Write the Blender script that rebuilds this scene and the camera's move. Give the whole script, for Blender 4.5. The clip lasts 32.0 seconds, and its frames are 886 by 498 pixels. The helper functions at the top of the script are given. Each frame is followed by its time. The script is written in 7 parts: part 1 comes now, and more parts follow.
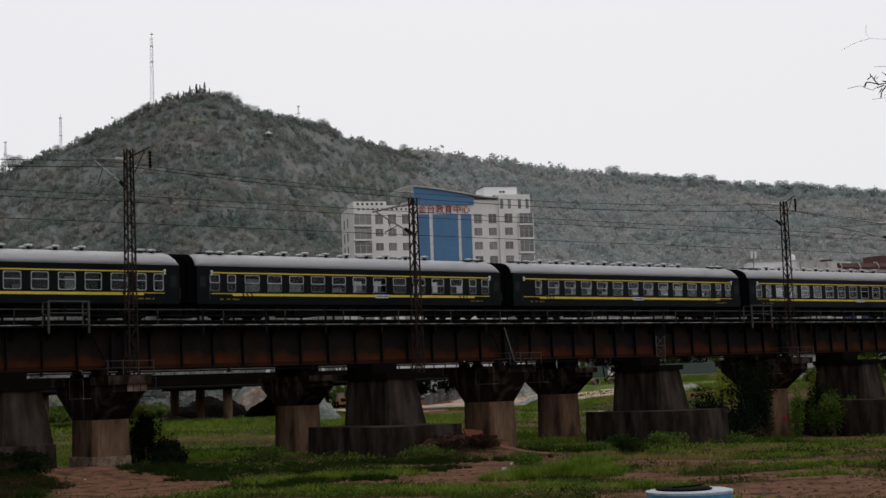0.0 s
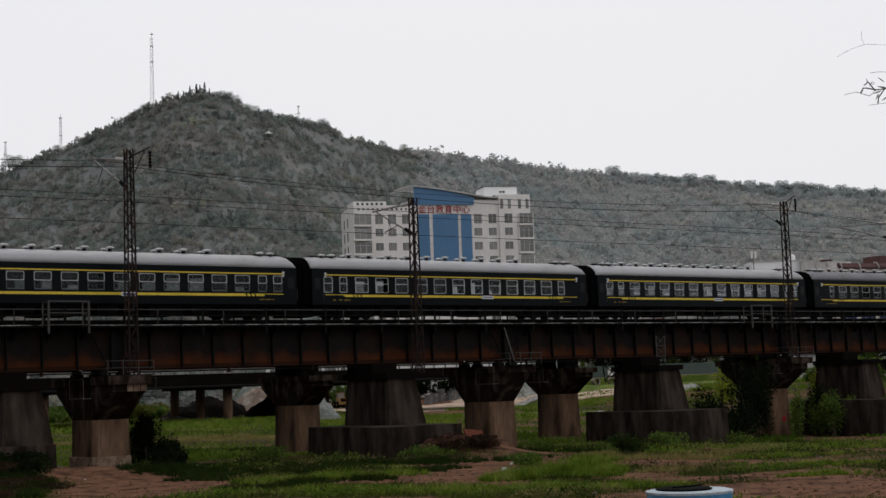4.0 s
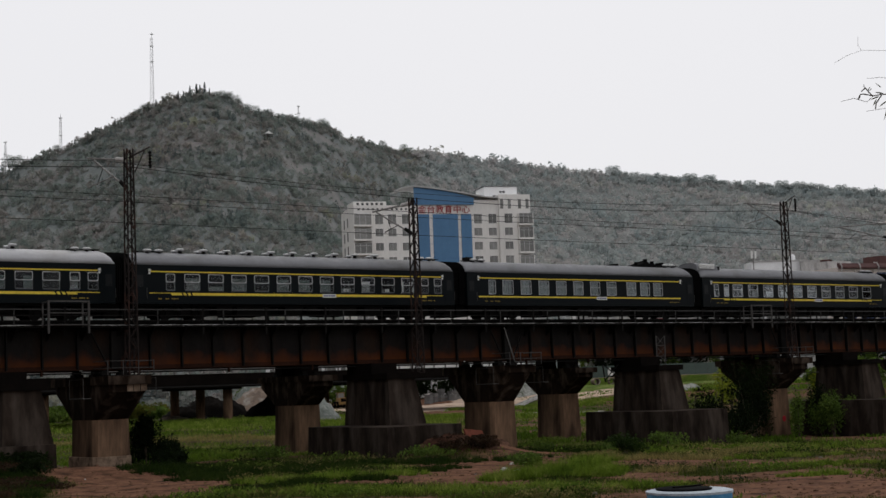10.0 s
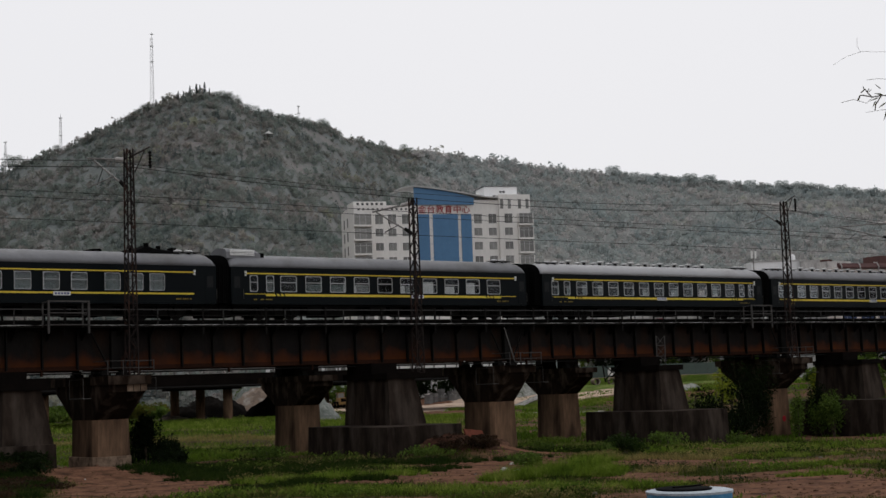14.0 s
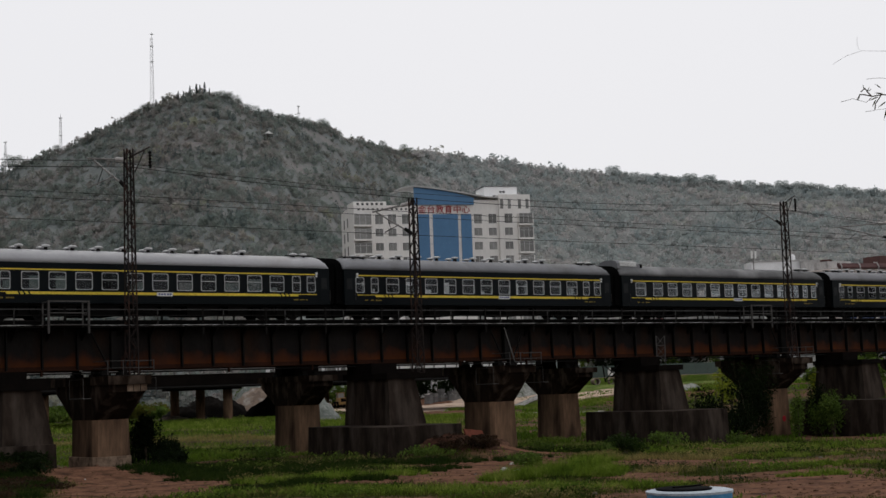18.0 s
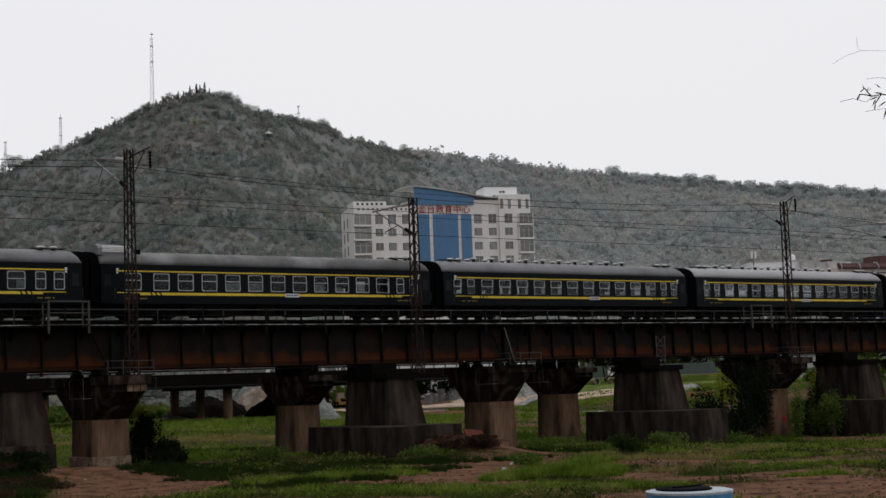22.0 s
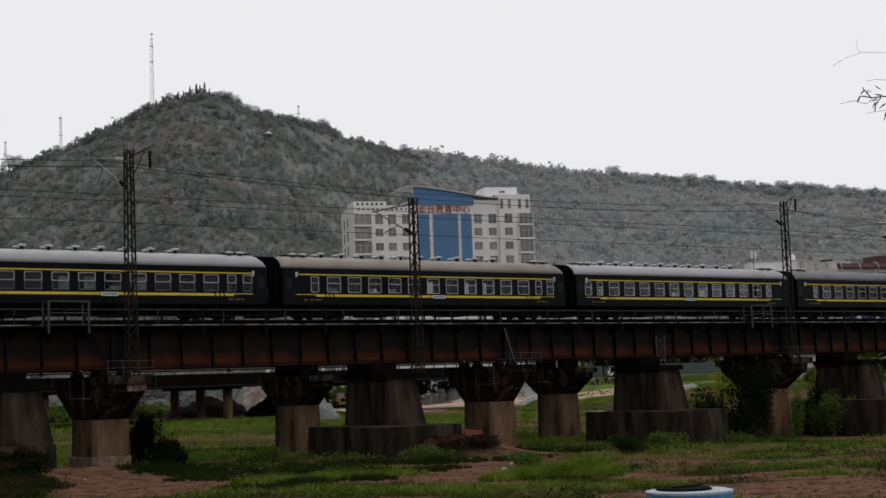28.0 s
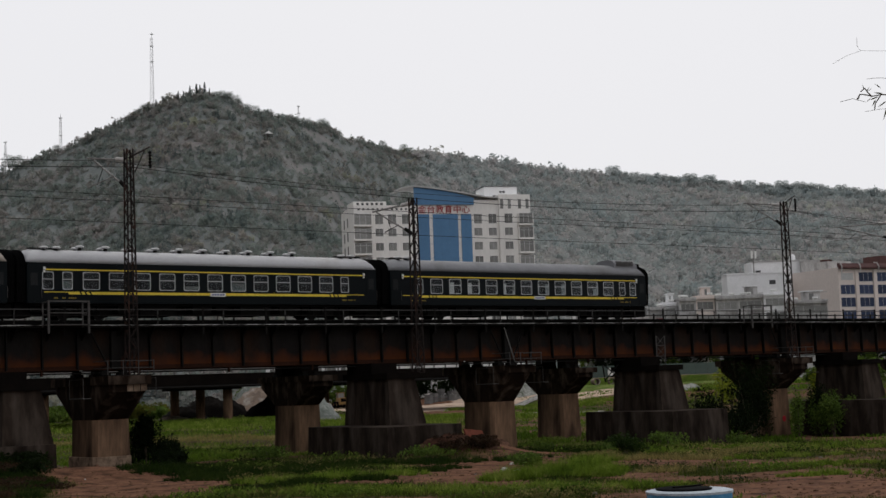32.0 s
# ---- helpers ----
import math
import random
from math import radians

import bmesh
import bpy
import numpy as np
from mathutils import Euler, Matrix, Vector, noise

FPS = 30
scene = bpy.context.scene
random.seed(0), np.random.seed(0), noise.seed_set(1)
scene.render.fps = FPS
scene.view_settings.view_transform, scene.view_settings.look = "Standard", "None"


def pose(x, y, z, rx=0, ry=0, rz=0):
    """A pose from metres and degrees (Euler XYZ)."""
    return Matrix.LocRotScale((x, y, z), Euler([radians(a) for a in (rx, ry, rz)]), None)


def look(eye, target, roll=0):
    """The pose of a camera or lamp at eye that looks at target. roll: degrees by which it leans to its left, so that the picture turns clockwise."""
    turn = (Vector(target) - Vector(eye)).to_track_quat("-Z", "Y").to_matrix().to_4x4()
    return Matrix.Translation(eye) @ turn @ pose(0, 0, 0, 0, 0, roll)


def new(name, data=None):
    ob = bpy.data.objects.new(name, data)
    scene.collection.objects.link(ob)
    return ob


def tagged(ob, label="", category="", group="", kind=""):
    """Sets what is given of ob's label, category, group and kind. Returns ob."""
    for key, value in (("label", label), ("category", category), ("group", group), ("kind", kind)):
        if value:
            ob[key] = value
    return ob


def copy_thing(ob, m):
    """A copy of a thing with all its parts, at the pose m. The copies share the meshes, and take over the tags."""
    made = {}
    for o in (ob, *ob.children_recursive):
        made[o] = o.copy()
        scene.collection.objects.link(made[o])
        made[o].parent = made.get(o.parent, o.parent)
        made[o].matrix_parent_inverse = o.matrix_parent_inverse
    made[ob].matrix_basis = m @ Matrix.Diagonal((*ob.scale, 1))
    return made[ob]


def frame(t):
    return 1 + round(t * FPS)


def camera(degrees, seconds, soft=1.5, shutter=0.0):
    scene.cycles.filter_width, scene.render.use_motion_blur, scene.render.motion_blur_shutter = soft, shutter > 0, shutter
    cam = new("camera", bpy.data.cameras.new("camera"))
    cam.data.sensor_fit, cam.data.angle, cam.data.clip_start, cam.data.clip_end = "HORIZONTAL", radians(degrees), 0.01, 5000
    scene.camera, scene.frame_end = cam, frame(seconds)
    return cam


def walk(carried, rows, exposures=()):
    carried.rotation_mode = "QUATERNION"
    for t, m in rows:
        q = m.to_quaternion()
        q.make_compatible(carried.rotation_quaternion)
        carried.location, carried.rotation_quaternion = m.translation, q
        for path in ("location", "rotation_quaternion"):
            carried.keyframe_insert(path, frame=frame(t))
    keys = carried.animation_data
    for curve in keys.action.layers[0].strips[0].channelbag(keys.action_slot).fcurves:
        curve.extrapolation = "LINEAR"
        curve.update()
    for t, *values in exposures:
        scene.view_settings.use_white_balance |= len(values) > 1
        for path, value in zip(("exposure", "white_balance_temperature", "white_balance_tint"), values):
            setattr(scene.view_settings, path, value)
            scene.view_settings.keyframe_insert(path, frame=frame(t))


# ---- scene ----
# World axes: X runs along the railway, Y away from the camera across it, Z up. Ground near the bridge is z = 0.
YAW, PITCH, LEAN = 37.445, 5.271, -2.063
EYE = Vector((0.0, 0.0, 4.5))
WAY = Vector((math.sin(radians(YAW)) * math.cos(radians(PITCH)), math.cos(radians(YAW)) * math.cos(radians(PITCH)),
              math.sin(radians(PITCH))))
cam = camera(33.56, 32.0)
STAND = look(EYE, EYE + WAY * 100, LEAN)
walk(cam, [(0.0, STAND), (32.0, STAND)], [(0.0, 0.0), (32.0, 0.0)])

# ---- overcast daylight ----
world = bpy.data.worlds.new("overcast_sky")
scene.world = world
world.use_nodes = True
wn, wl = world.node_tree.nodes, world.node_tree.links
sky = wn.new("ShaderNodeTexSky")
sky.sky_type, sky.sun_disc = "NISHITA", False
sky.sun_elevation, sky.sun_rotation = radians(50), radians(40)
sky.dust_density, sky.air_density = 6.0, 1.0
dim = wn.new("ShaderNodeVectorMath")
dim.operation = "SCALE"
dim.inputs["Scale"].default_value = 0.10
# the cloud cover is brightest on the far side of the bridge, where the sun stands behind it, and dimmer opposite
where = wn.new("ShaderNodeTexCoord")
toward = wn.new("ShaderNodeVectorMath")
toward.operation = "DOT_PRODUCT"
toward.inputs[1].default_value = Vector((0.75, -0.25, 0.6)).normalized()
wl.new(where.outputs["Generated"], toward.inputs[0])
bright = wn.new("ShaderNodeMapRange")
bright.interpolation_type = "SMOOTHSTEP"
bright.inputs[1].default_value, bright.inputs[2].default_value = -0.6, 0.07
wl.new(toward.outputs["Value"], bright.inputs[0])
cloud = wn.new("ShaderNodeMix")
cloud.data_type = "RGBA"
cloud.inputs[6].default_value, cloud.inputs[7].default_value = (0.16, 0.163, 0.17, 1), (0.84, 0.84, 0.87, 1)
wl.new(bright.outputs[0], cloud.inputs[0])
veil = wn.new("ShaderNodeMix")
veil.data_type = "RGBA"
veil.inputs[0].default_value = 0.95
wl.new(cloud.outputs[2], veil.inputs[7])
wl.new(sky.outputs[0], dim.inputs[0])
wl.new(dim.outputs[0], veil.inputs[6])
wl.new(veil.outputs[2], wn["Background"].inputs[0])
wn["Background"].inputs[1].default_value = 1.0
sun = new("sun", bpy.data.lights.new("sun", "SUN"))
sun.data.energy, sun.data.angle, sun.data.color = 0.5, radians(40), (1.0, 0.97, 0.93)
sun.matrix_world = look((0, 0, 200), (math.sin(radians(40)) * -150, math.cos(radians(40)) * -150, 0))

# ---- materials ----


def mat(name, a, b=None, rough=0.8, big=0.6, fine=14.0, metal=0.0, bump=0.25, streak=0.0, stain=None, stain_scale=0.25,
        rand=0.0, spread=0.22, spec=0.12, grain=0.22):
    """A surface between two colours, with large blotches, fine grain and relief; streak stretches the pattern upright."""
    m = bpy.data.materials.new(name)
    m.use_nodes = True
    n, l = m.node_tree.nodes, m.node_tree.links
    bs = n["Principled BSDF"]
    b = b or tuple(c * 0.7 for c in a)
    tc = n.new("ShaderNodeTexCoord")
    mp = n.new("ShaderNodeMapping")
    l.new(tc.outputs["Object"], mp.inputs[0])
    if streak:
        mp.inputs["Scale"].default_value = (1, 1, 1 - streak)
    n1 = n.new("ShaderNodeTexNoise")
    n1.inputs["Scale"].default_value, n1.inputs["Detail"].default_value, n1.inputs["Roughness"].default_value = big, 6, 0.62
    n2 = n.new("ShaderNodeTexNoise")
    n2.inputs["Scale"].default_value, n2.inputs["Detail"].default_value = fine, 5
    for q in (n1, n2):
        l.new(mp.outputs[0], q.inputs["Vector"])
    r1 = n.new("ShaderNodeMapRange")
    r1.inputs[1].default_value, r1.inputs[2].default_value = 0.5 - spread, 0.5 + spread
    l.new(n1.outputs[0], r1.inputs[0])
    mx = n.new("ShaderNodeMix")
    mx.data_type = "RGBA"
    mx.inputs[6].default_value, mx.inputs[7].default_value = (*a, 1), (*b, 1)
    l.new(r1.outputs[0], mx.inputs[0])
    col = mx.outputs[2]
    if stain:
        n3 = n.new("ShaderNodeTexNoise")
        n3.inputs["Scale"].default_value, n3.inputs["Detail"].default_value = stain_scale, 8
        l.new(mp.outputs[0], n3.inputs["Vector"])
        r3 = n.new("ShaderNodeMapRange")
        r3.inputs[1].default_value, r3.inputs[2].default_value = 0.5, 0.68
        l.new(n3.outputs[0], r3.inputs[0])
        m3 = n.new("ShaderNodeMix")
        m3.data_type = "RGBA"
        m3.inputs[7].default_value = (*stain, 1)
        l.new(r3.outputs[0], m3.inputs[0])
        l.new(col, m3.inputs[6])
        col = m3.outputs[2]
    hv = n.new("ShaderNodeHueSaturation")
    r2 = n.new("ShaderNodeMapRange")
    r2.inputs[1].default_value, r2.inputs[2].default_value = 0.25, 0.75
    r2.inputs[3].default_value, r2.inputs[4].default_value = 1 - grain, 1 + grain
    l.new(n2.outputs[0], r2.inputs[0])
    val = r2.outputs[0]
    if rand:
        oi = n.new("ShaderNodeObjectInfo")
        r4 = n.new("ShaderNodeMapRange")
        r4.inputs[3].default_value, r4.inputs[4].default_value = 1 - rand, 1 + rand
        l.new(oi.outputs["Random"], r4.inputs[0])
        mm = n.new("ShaderNodeMath")
        mm.operation = "MULTIPLY"
        l.new(val, mm.inputs[0])
        l.new(r4.outputs[0], mm.inputs[1])
        val = mm.outputs[0]
    l.new(val, hv.inputs["Value"])
    l.new(col, hv.inputs["Color"])
    l.new(hv.outputs[0], bs.inputs["Base Color"])
    rr = n.new("ShaderNodeMapRange")
    rr.inputs[3].default_value, rr.inputs[4].default_value = max(rough - 0.12, 0.02), min(rough + 0.12, 1)
    l.new(n1.outputs[0], rr.inputs[0])
    l.new(rr.outputs[0], bs.inputs["Roughness"])
    bs.inputs["Metallic"].default_value = metal
    bs.inputs["Specular IOR Level"].default_value = spec
    if bump:
        bp = n.new("ShaderNodeBump")
        bp.inputs["Strength"].default_value, bp.inputs["Distance"].default_value = bump, 0.03
        l.new(n2.outputs[0], bp.inputs["Height"])
        l.new(bp.outputs[0], bs.inputs["Normal"])
    return m


def leafy(name, a, b, c, scale=0.15, rough=0.75, spread=0.4):
    """Foliage: three greens by place, and each leaf a little its own."""
    m = bpy.data.materials.new(name)
    m.use_nodes = True
    n, l = m.node_tree.nodes, m.node_tree.links
    bs = n["Principled BSDF"]
    tc = n.new("ShaderNodeTexCoord")
    nz = n.new("ShaderNodeTexNoise")
    nz.inputs["Scale"].default_value, nz.inputs["Detail"].default_value = scale, 7
    nz.inputs["Roughness"].default_value = 0.7
    l.new(tc.outputs["Object"], nz.inputs["Vector"])
    ramp = n.new("ShaderNodeValToRGB")
    ramp.color_ramp.elements[0].position, ramp.color_ramp.elements[0].color = 0.32, (*a, 1)
    ramp.color_ramp.elements[1].position, ramp.color_ramp.elements[1].color = 0.68, (*c, 1)
    e = ramp.color_ramp.elements.new(0.5)
    e.color = (*b, 1)
    l.new(nz.outputs[0], ramp.inputs[0])
    col = ramp.outputs[0]
    geo = n.new("ShaderNodeNewGeometry")
    r = n.new("ShaderNodeMapRange")
    r.inputs[3].default_value, r.inputs[4].default_value = 1 - spread, 1 + spread
    l.new(geo.outputs["Random Per Island"], r.inputs[0])
    hv = n.new("ShaderNodeHueSaturation")
    l.new(r.outputs[0], hv.inputs["Value"])
    l.new(col, hv.inputs["Color"])
    l.new(hv.outputs[0], bs.inputs["Base Color"])
    bs.inputs["Roughness"].default_value = rough
    bs.inputs["Specular IOR Level"].default_value = 0.08
    # light shines through the blades as well
    tl = n.new("ShaderNodeBsdfTranslucent")
    l.new(hv.outputs[0], tl.inputs[0])
    mx = n.new("ShaderNodeMixShader")
    mx.inputs[0].default_value = 0.45
    l.new(bs.outputs[0], mx.inputs[1])
    l.new(tl.outputs[0], mx.inputs[2])
    l.new(mx.outputs[0], n["Material Output"].inputs[0])
    return m


def forest(name, cols, scale):
    """Crowns of a mixed wood: each tree has a tint of its own, and kinds gather in patches along the slope."""
    m = bpy.data.materials.new(name)
    m.use_nodes = True
    n, l = m.node_tree.nodes, m.node_tree.links
    bs = n["Principled BSDF"]
    tc = n.new("ShaderNodeTexCoord")
    mp = n.new("ShaderNodeMapping")
    mp.inputs["Scale"].default_value = (0.5, 0.5, 1.9)
    l.new(tc.outputs["Object"], mp.inputs[0])
    nz = n.new("ShaderNodeTexNoise")
    nz.inputs["Scale"].default_value, nz.inputs["Detail"].default_value = scale, 4
    l.new(mp.outputs[0], nz.inputs["Vector"])
    ti = n.new("ShaderNodeAttribute")
    ti.attribute_name = "tree_tint"
    ad = n.new("ShaderNodeMath")
    ad.operation, ad.inputs[1].default_value = "MULTIPLY_ADD", 0.42
    sc = n.new("ShaderNodeMapRange")
    sc.inputs[1].default_value, sc.inputs[2].default_value, sc.inputs[4].default_value = 0.3, 0.7, 0.6
    l.new(nz.outputs[0], sc.inputs[0])
    l.new(ti.outputs["Fac"], ad.inputs[0])
    l.new(sc.outputs[0], ad.inputs[2])
    ramp = n.new("ShaderNodeValToRGB")
    el = ramp.color_ramp.elements
    el[0].position, el[0].color = 0.1, (*cols[0], 1)
    el[1].position, el[1].color = 0.9, (*cols[-1], 1)
    for k, c in enumerate(cols[1:-1]):
        el.new(0.1 + 0.8 * (k + 1) / (len(cols) - 1)).color = (*c, 1)
    l.new(ad.outputs[0], ramp.inputs[0])
    geo = n.new("ShaderNodeNewGeometry")
    r = n.new("ShaderNodeMapRange")
    r.inputs[3].default_value, r.inputs[4].default_value = 0.95, 1.05
    l.new(geo.outputs["Random Per Island"], r.inputs[0])
    hv = n.new("ShaderNodeHueSaturation")
    l.new(r.outputs[0], hv.inputs["Value"])
    l.new(ramp.outputs[0], hv.inputs["Color"])
    l.new(hv.outputs[0], bs.inputs["Base Color"])
    bs.inputs["Roughness"].default_value, bs.inputs["Specular IOR Level"].default_value = 0.85, 0.03
    tl = n.new("ShaderNodeBsdfTranslucent")
    l.new(hv.outputs[0], tl.inputs[0])
    mx = n.new("ShaderNodeMixShader")
    mx.inputs[0].default_value = 0.5
    l.new(bs.outputs[0], mx.inputs[1])
    l.new(tl.outputs[0], mx.inputs[2])
    l.new(mx.outputs[0], n["Material Output"].inputs[0])
    return m


def glass(name, tint):
    """Thin window glass: clear, with a gloss that grows at a slant."""
    m = bpy.data.materials.new(name)
    m.use_nodes = True
    n, l = m.node_tree.nodes, m.node_tree.links
    n.remove(n["Principled BSDF"])
    tr = n.new("ShaderNodeBsdfTransparent")
    tr.inputs[0].default_value = (*tint, 1)
    gl = n.new("ShaderNodeBsdfGlossy")
    gl.inputs["Roughness"].default_value = 0.06
    fr = n.new("ShaderNodeFresnel")
    fr.inputs[0].default_value = 1.28
    mx = n.new("ShaderNodeMixShader")
    l.new(fr.outputs[0], mx.inputs[0])
    l.new(tr.outputs[0], mx.inputs[1])
    l.new(gl.outputs[0], mx.inputs[2])
    l.new(mx.outputs[0], n["Material Output"].inputs[0])
    return m


M_SOIL = mat("soil", (0.185, 0.094, 0.058), (0.062, 0.031, 0.019), 0.95, 0.9, 6.0, bump=0.3, spec=0.02, stain=(0.04, 0.022, 0.014), stain_scale=0.7, grain=0.35)
# hill earth raised and greyed: distance haze is put into the colour
M_HILL = mat("haze_paled_hill_ground", (0.14, 0.152, 0.146), (0.115, 0.128, 0.124), 0.95, 0.05, 0.3, bump=0.3, stain=(0.165, 0.155, 0.148),
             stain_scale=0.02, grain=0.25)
M_WEB = mat("rusty_girder_paint", (0.0145, 0.0125, 0.0115), (0.0075, 0.0066, 0.006), 0.8, 0.8, 9.0, bump=0.15, streak=0.7,
            stain=(0.022, 0.011, 0.006), stain_scale=0.5, spec=0.06)
M_RUST = mat("rust", (0.035, 0.013, 0.007), (0.016, 0.008, 0.005), 0.85, 0.9, 12.0, streak=0.5, spec=0.05)
M_STEEL = mat("dark_steel", (0.008, 0.007, 0.0062), (0.004, 0.0035, 0.003), 0.65, 1.5, 20.0, bump=0.1, spec=0.08)
M_GALV = mat("galvanised_steel", (0.22, 0.21, 0.20), (0.14, 0.13, 0.125), 0.55, 2.0, 20.0, metal=0.3, bump=0.1)
# dark stains are real streaks, deepened to carry shade on the piers
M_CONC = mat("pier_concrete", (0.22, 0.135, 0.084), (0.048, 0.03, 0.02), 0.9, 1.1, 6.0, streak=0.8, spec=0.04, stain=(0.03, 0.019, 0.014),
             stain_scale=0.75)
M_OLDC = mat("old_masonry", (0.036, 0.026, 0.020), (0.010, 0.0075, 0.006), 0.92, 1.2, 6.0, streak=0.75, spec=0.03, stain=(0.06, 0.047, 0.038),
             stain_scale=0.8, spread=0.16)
# far darker than the shaft: shade under the deck is put into this colour
M_HEADC = mat("stained_shaded_pier_head", (0.024, 0.015, 0.010), (0.006, 0.0042, 0.0033), 0.92, 0.7, 6.0, streak=0.6, spec=0.03, stain=(0.075, 0.055, 0.042), stain_scale=1.3)
M_DULL = mat("dull_grey_steel", (0.085, 0.08, 0.076), (0.045, 0.042, 0.04), 0.6, 2.0, 20.0, metal=0.2, bump=0.1)
# near-black colour carries the dark beneath the decks
M_DARKC = mat("near_black_concrete", (0.008, 0.006, 0.005), (0.0035, 0.0028, 0.0023), 0.92, 0.7, 7.0, spec=0.03)
M_GREEN = mat("dark_green_coach_paint", (0.0022, 0.0045, 0.0055), (0.0016, 0.0032, 0.004), 0.4, 0.5, 8.0, bump=0.03, spec=0.07, grain=0.08)
M_BLACK = mat("black_rubber", (0.005, 0.005, 0.005), (0.003, 0.003, 0.003), 0.9, 2.0, 20.0, spec=0.02)
M_UNDER = mat("underframe_grime", (0.006, 0.0055, 0.005), (0.003, 0.003, 0.0025), 0.9, 1.5, 12.0, spec=0.03)
M_YELLOW = mat("yellow_stripe_paint", (0.70, 0.53, 0.065), (0.58, 0.43, 0.05), 0.5, 0.8, 10.0, bump=0.03)
M_WHITE = mat("white_enamel", (0.72, 0.72, 0.70), (0.6, 0.6, 0.58), 0.45, 2.0, 20.0, bump=0.03)
M_INK = mat("blue_ink", (0.05, 0.06, 0.2), (0.05, 0.06, 0.18), 0.5, 2.0, 20.0, bump=0)
M_SILVER = mat("silver_roof_paint", (0.38, 0.38, 0.39), (0.32, 0.32, 0.33), 0.5, 0.25, 5.0, bump=0.03, grain=0.05, stain=(0.29, 0.285, 0.28),
               stain_scale=0.3, rand=0.06)
M_BEIGE = mat("weathered_beige_roof", (0.31, 0.275, 0.235), (0.24, 0.21, 0.18), 0.6, 0.35, 5.0, bump=0.03, grain=0.06,
              stain=(0.22, 0.19, 0.16), stain_scale=0.4)
M_GREY = mat("grey_roof_paint", (0.205, 0.208, 0.218), (0.15, 0.152, 0.16), 0.6, 0.35, 5.0, bump=0.03, grain=0.06, stain=(0.13, 0.13, 0.13),
             stain_scale=0.4)
M_SOOT = mat("sooted_dark_roof", (0.15, 0.15, 0.15), (0.07, 0.07, 0.07), 0.7, 0.35, 5.0, bump=0.03, grain=0.08, stain=(0.3, 0.3, 0.3),
             stain_scale=0.2)
M_FRAME = mat("aluminium_window_frame", (0.42, 0.43, 0.44), (0.30, 0.30, 0.30), 0.5, 2.0, 20.0, metal=0.4, bump=0.02)
# dark of reveals, slots and window holes, put into flat pieces
M_DREV = mat("dark_recess_tone", (0.09, 0.09, 0.09), (0.06, 0.06, 0.06), 0.7, 1.0, 9.0, bump=0)
M_DULLF = mat("dull_lower_window_frame", (0.10, 0.105, 0.11), (0.07, 0.072, 0.075), 0.6, 2.0, 20.0, bump=0.02)
M_CURT = mat("grey_window_blind", (0.018, 0.019, 0.02), (0.007, 0.0075, 0.008), 0.9, 0.9, 6.0, bump=0.1, rand=0.65)
M_DPANE = mat("grimy_door_glass", (0.012, 0.013, 0.014), (0.007, 0.008, 0.008), 0.3, 2.0, 9.0, bump=0, spec=0.1)
M_LACE = mat("white_lace_curtain", (0.8, 0.81, 0.78), (0.6, 0.61, 0.58), 0.9, 2.5, 8.0, bump=0.2, rand=0.25)
M_GLASS = glass("coach_glass", (0.68, 0.71, 0.72))
M_BWALL = mat("pale_render_facade", (0.80, 0.78, 0.75), (0.72, 0.70, 0.675), 0.85, 0.15, 2.0, streak=0.7, bump=0.05,
              stain=(0.64, 0.62, 0.59), stain_scale=0.12, grain=0.06)
M_BBLUE = mat("blue_curtain_wall", (0.098, 0.212, 0.37), (0.088, 0.19, 0.335), 0.35, 0.12, 1.0, bump=0, rand=0.06, grain=0.06)
M_BPANE = mat("dark_window_glass", (0.26, 0.26, 0.25), (0.17, 0.17, 0.165), 0.15, 0.3, 4.0, bump=0, rand=0.3)
M_BFRM = mat("white_window_frame", (0.5, 0.5, 0.49), (0.4, 0.4, 0.4), 0.6, 1.0, 9.0, bump=0.02)
M_RED = mat("red_sign_letters", (0.34, 0.02, 0.028), (0.27, 0.016, 0.022), 0.5, 2.0, 9.0, bump=0)
M_GRASS = leafy("meadow_grass", (0.012, 0.025, 0.004), (0.048, 0.066, 0.010), (0.16, 0.115, 0.045), 0.5)
M_FARG = leafy("far_meadow_grass", (0.03, 0.075, 0.007), (0.085, 0.14, 0.012), (0.24, 0.20, 0.085), 0.07)
# foliage raised and greyed to carry haze, more so on the far slope
M_TREES = forest("haze_paled_hill_woods", ((0.165, 0.202, 0.19), (0.203, 0.242, 0.222), (0.228, 0.257, 0.23), (0.252, 0.254, 0.236), (0.295, 0.267, 0.252), (0.30, 0.312, 0.236)), 0.022)
M_FAR = forest("haze_paled_far_woods", ((0.285, 0.33, 0.335), (0.34, 0.385, 0.383), (0.38, 0.415, 0.40), (0.415, 0.42, 0.41), (0.46, 0.436, 0.426), (0.455, 0.466, 0.41)), 0.014)
# leaves taken near black: deep shade is put into the colour
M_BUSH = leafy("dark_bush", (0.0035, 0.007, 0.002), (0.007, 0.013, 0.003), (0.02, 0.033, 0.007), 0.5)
M_LIME = leafy("yellow_green_leaves", (0.14, 0.18, 0.015), (0.22, 0.25, 0.02), (0.30, 0.32, 0.04), 0.8)
# rust creeps up the girder webs from their lower edge, in ragged tongues
n_, l_ = M_WEB.node_tree.nodes, M_WEB.node_tree.links
pb = n_["Principled BSDF"]
tc_ = n_.new("ShaderNodeTexCoord")
sp_ = n_.new("ShaderNodeSeparateXYZ")
l_.new(tc_.outputs["Object"], sp_.inputs[0])
nz_ = n_.new("ShaderNodeTexNoise")
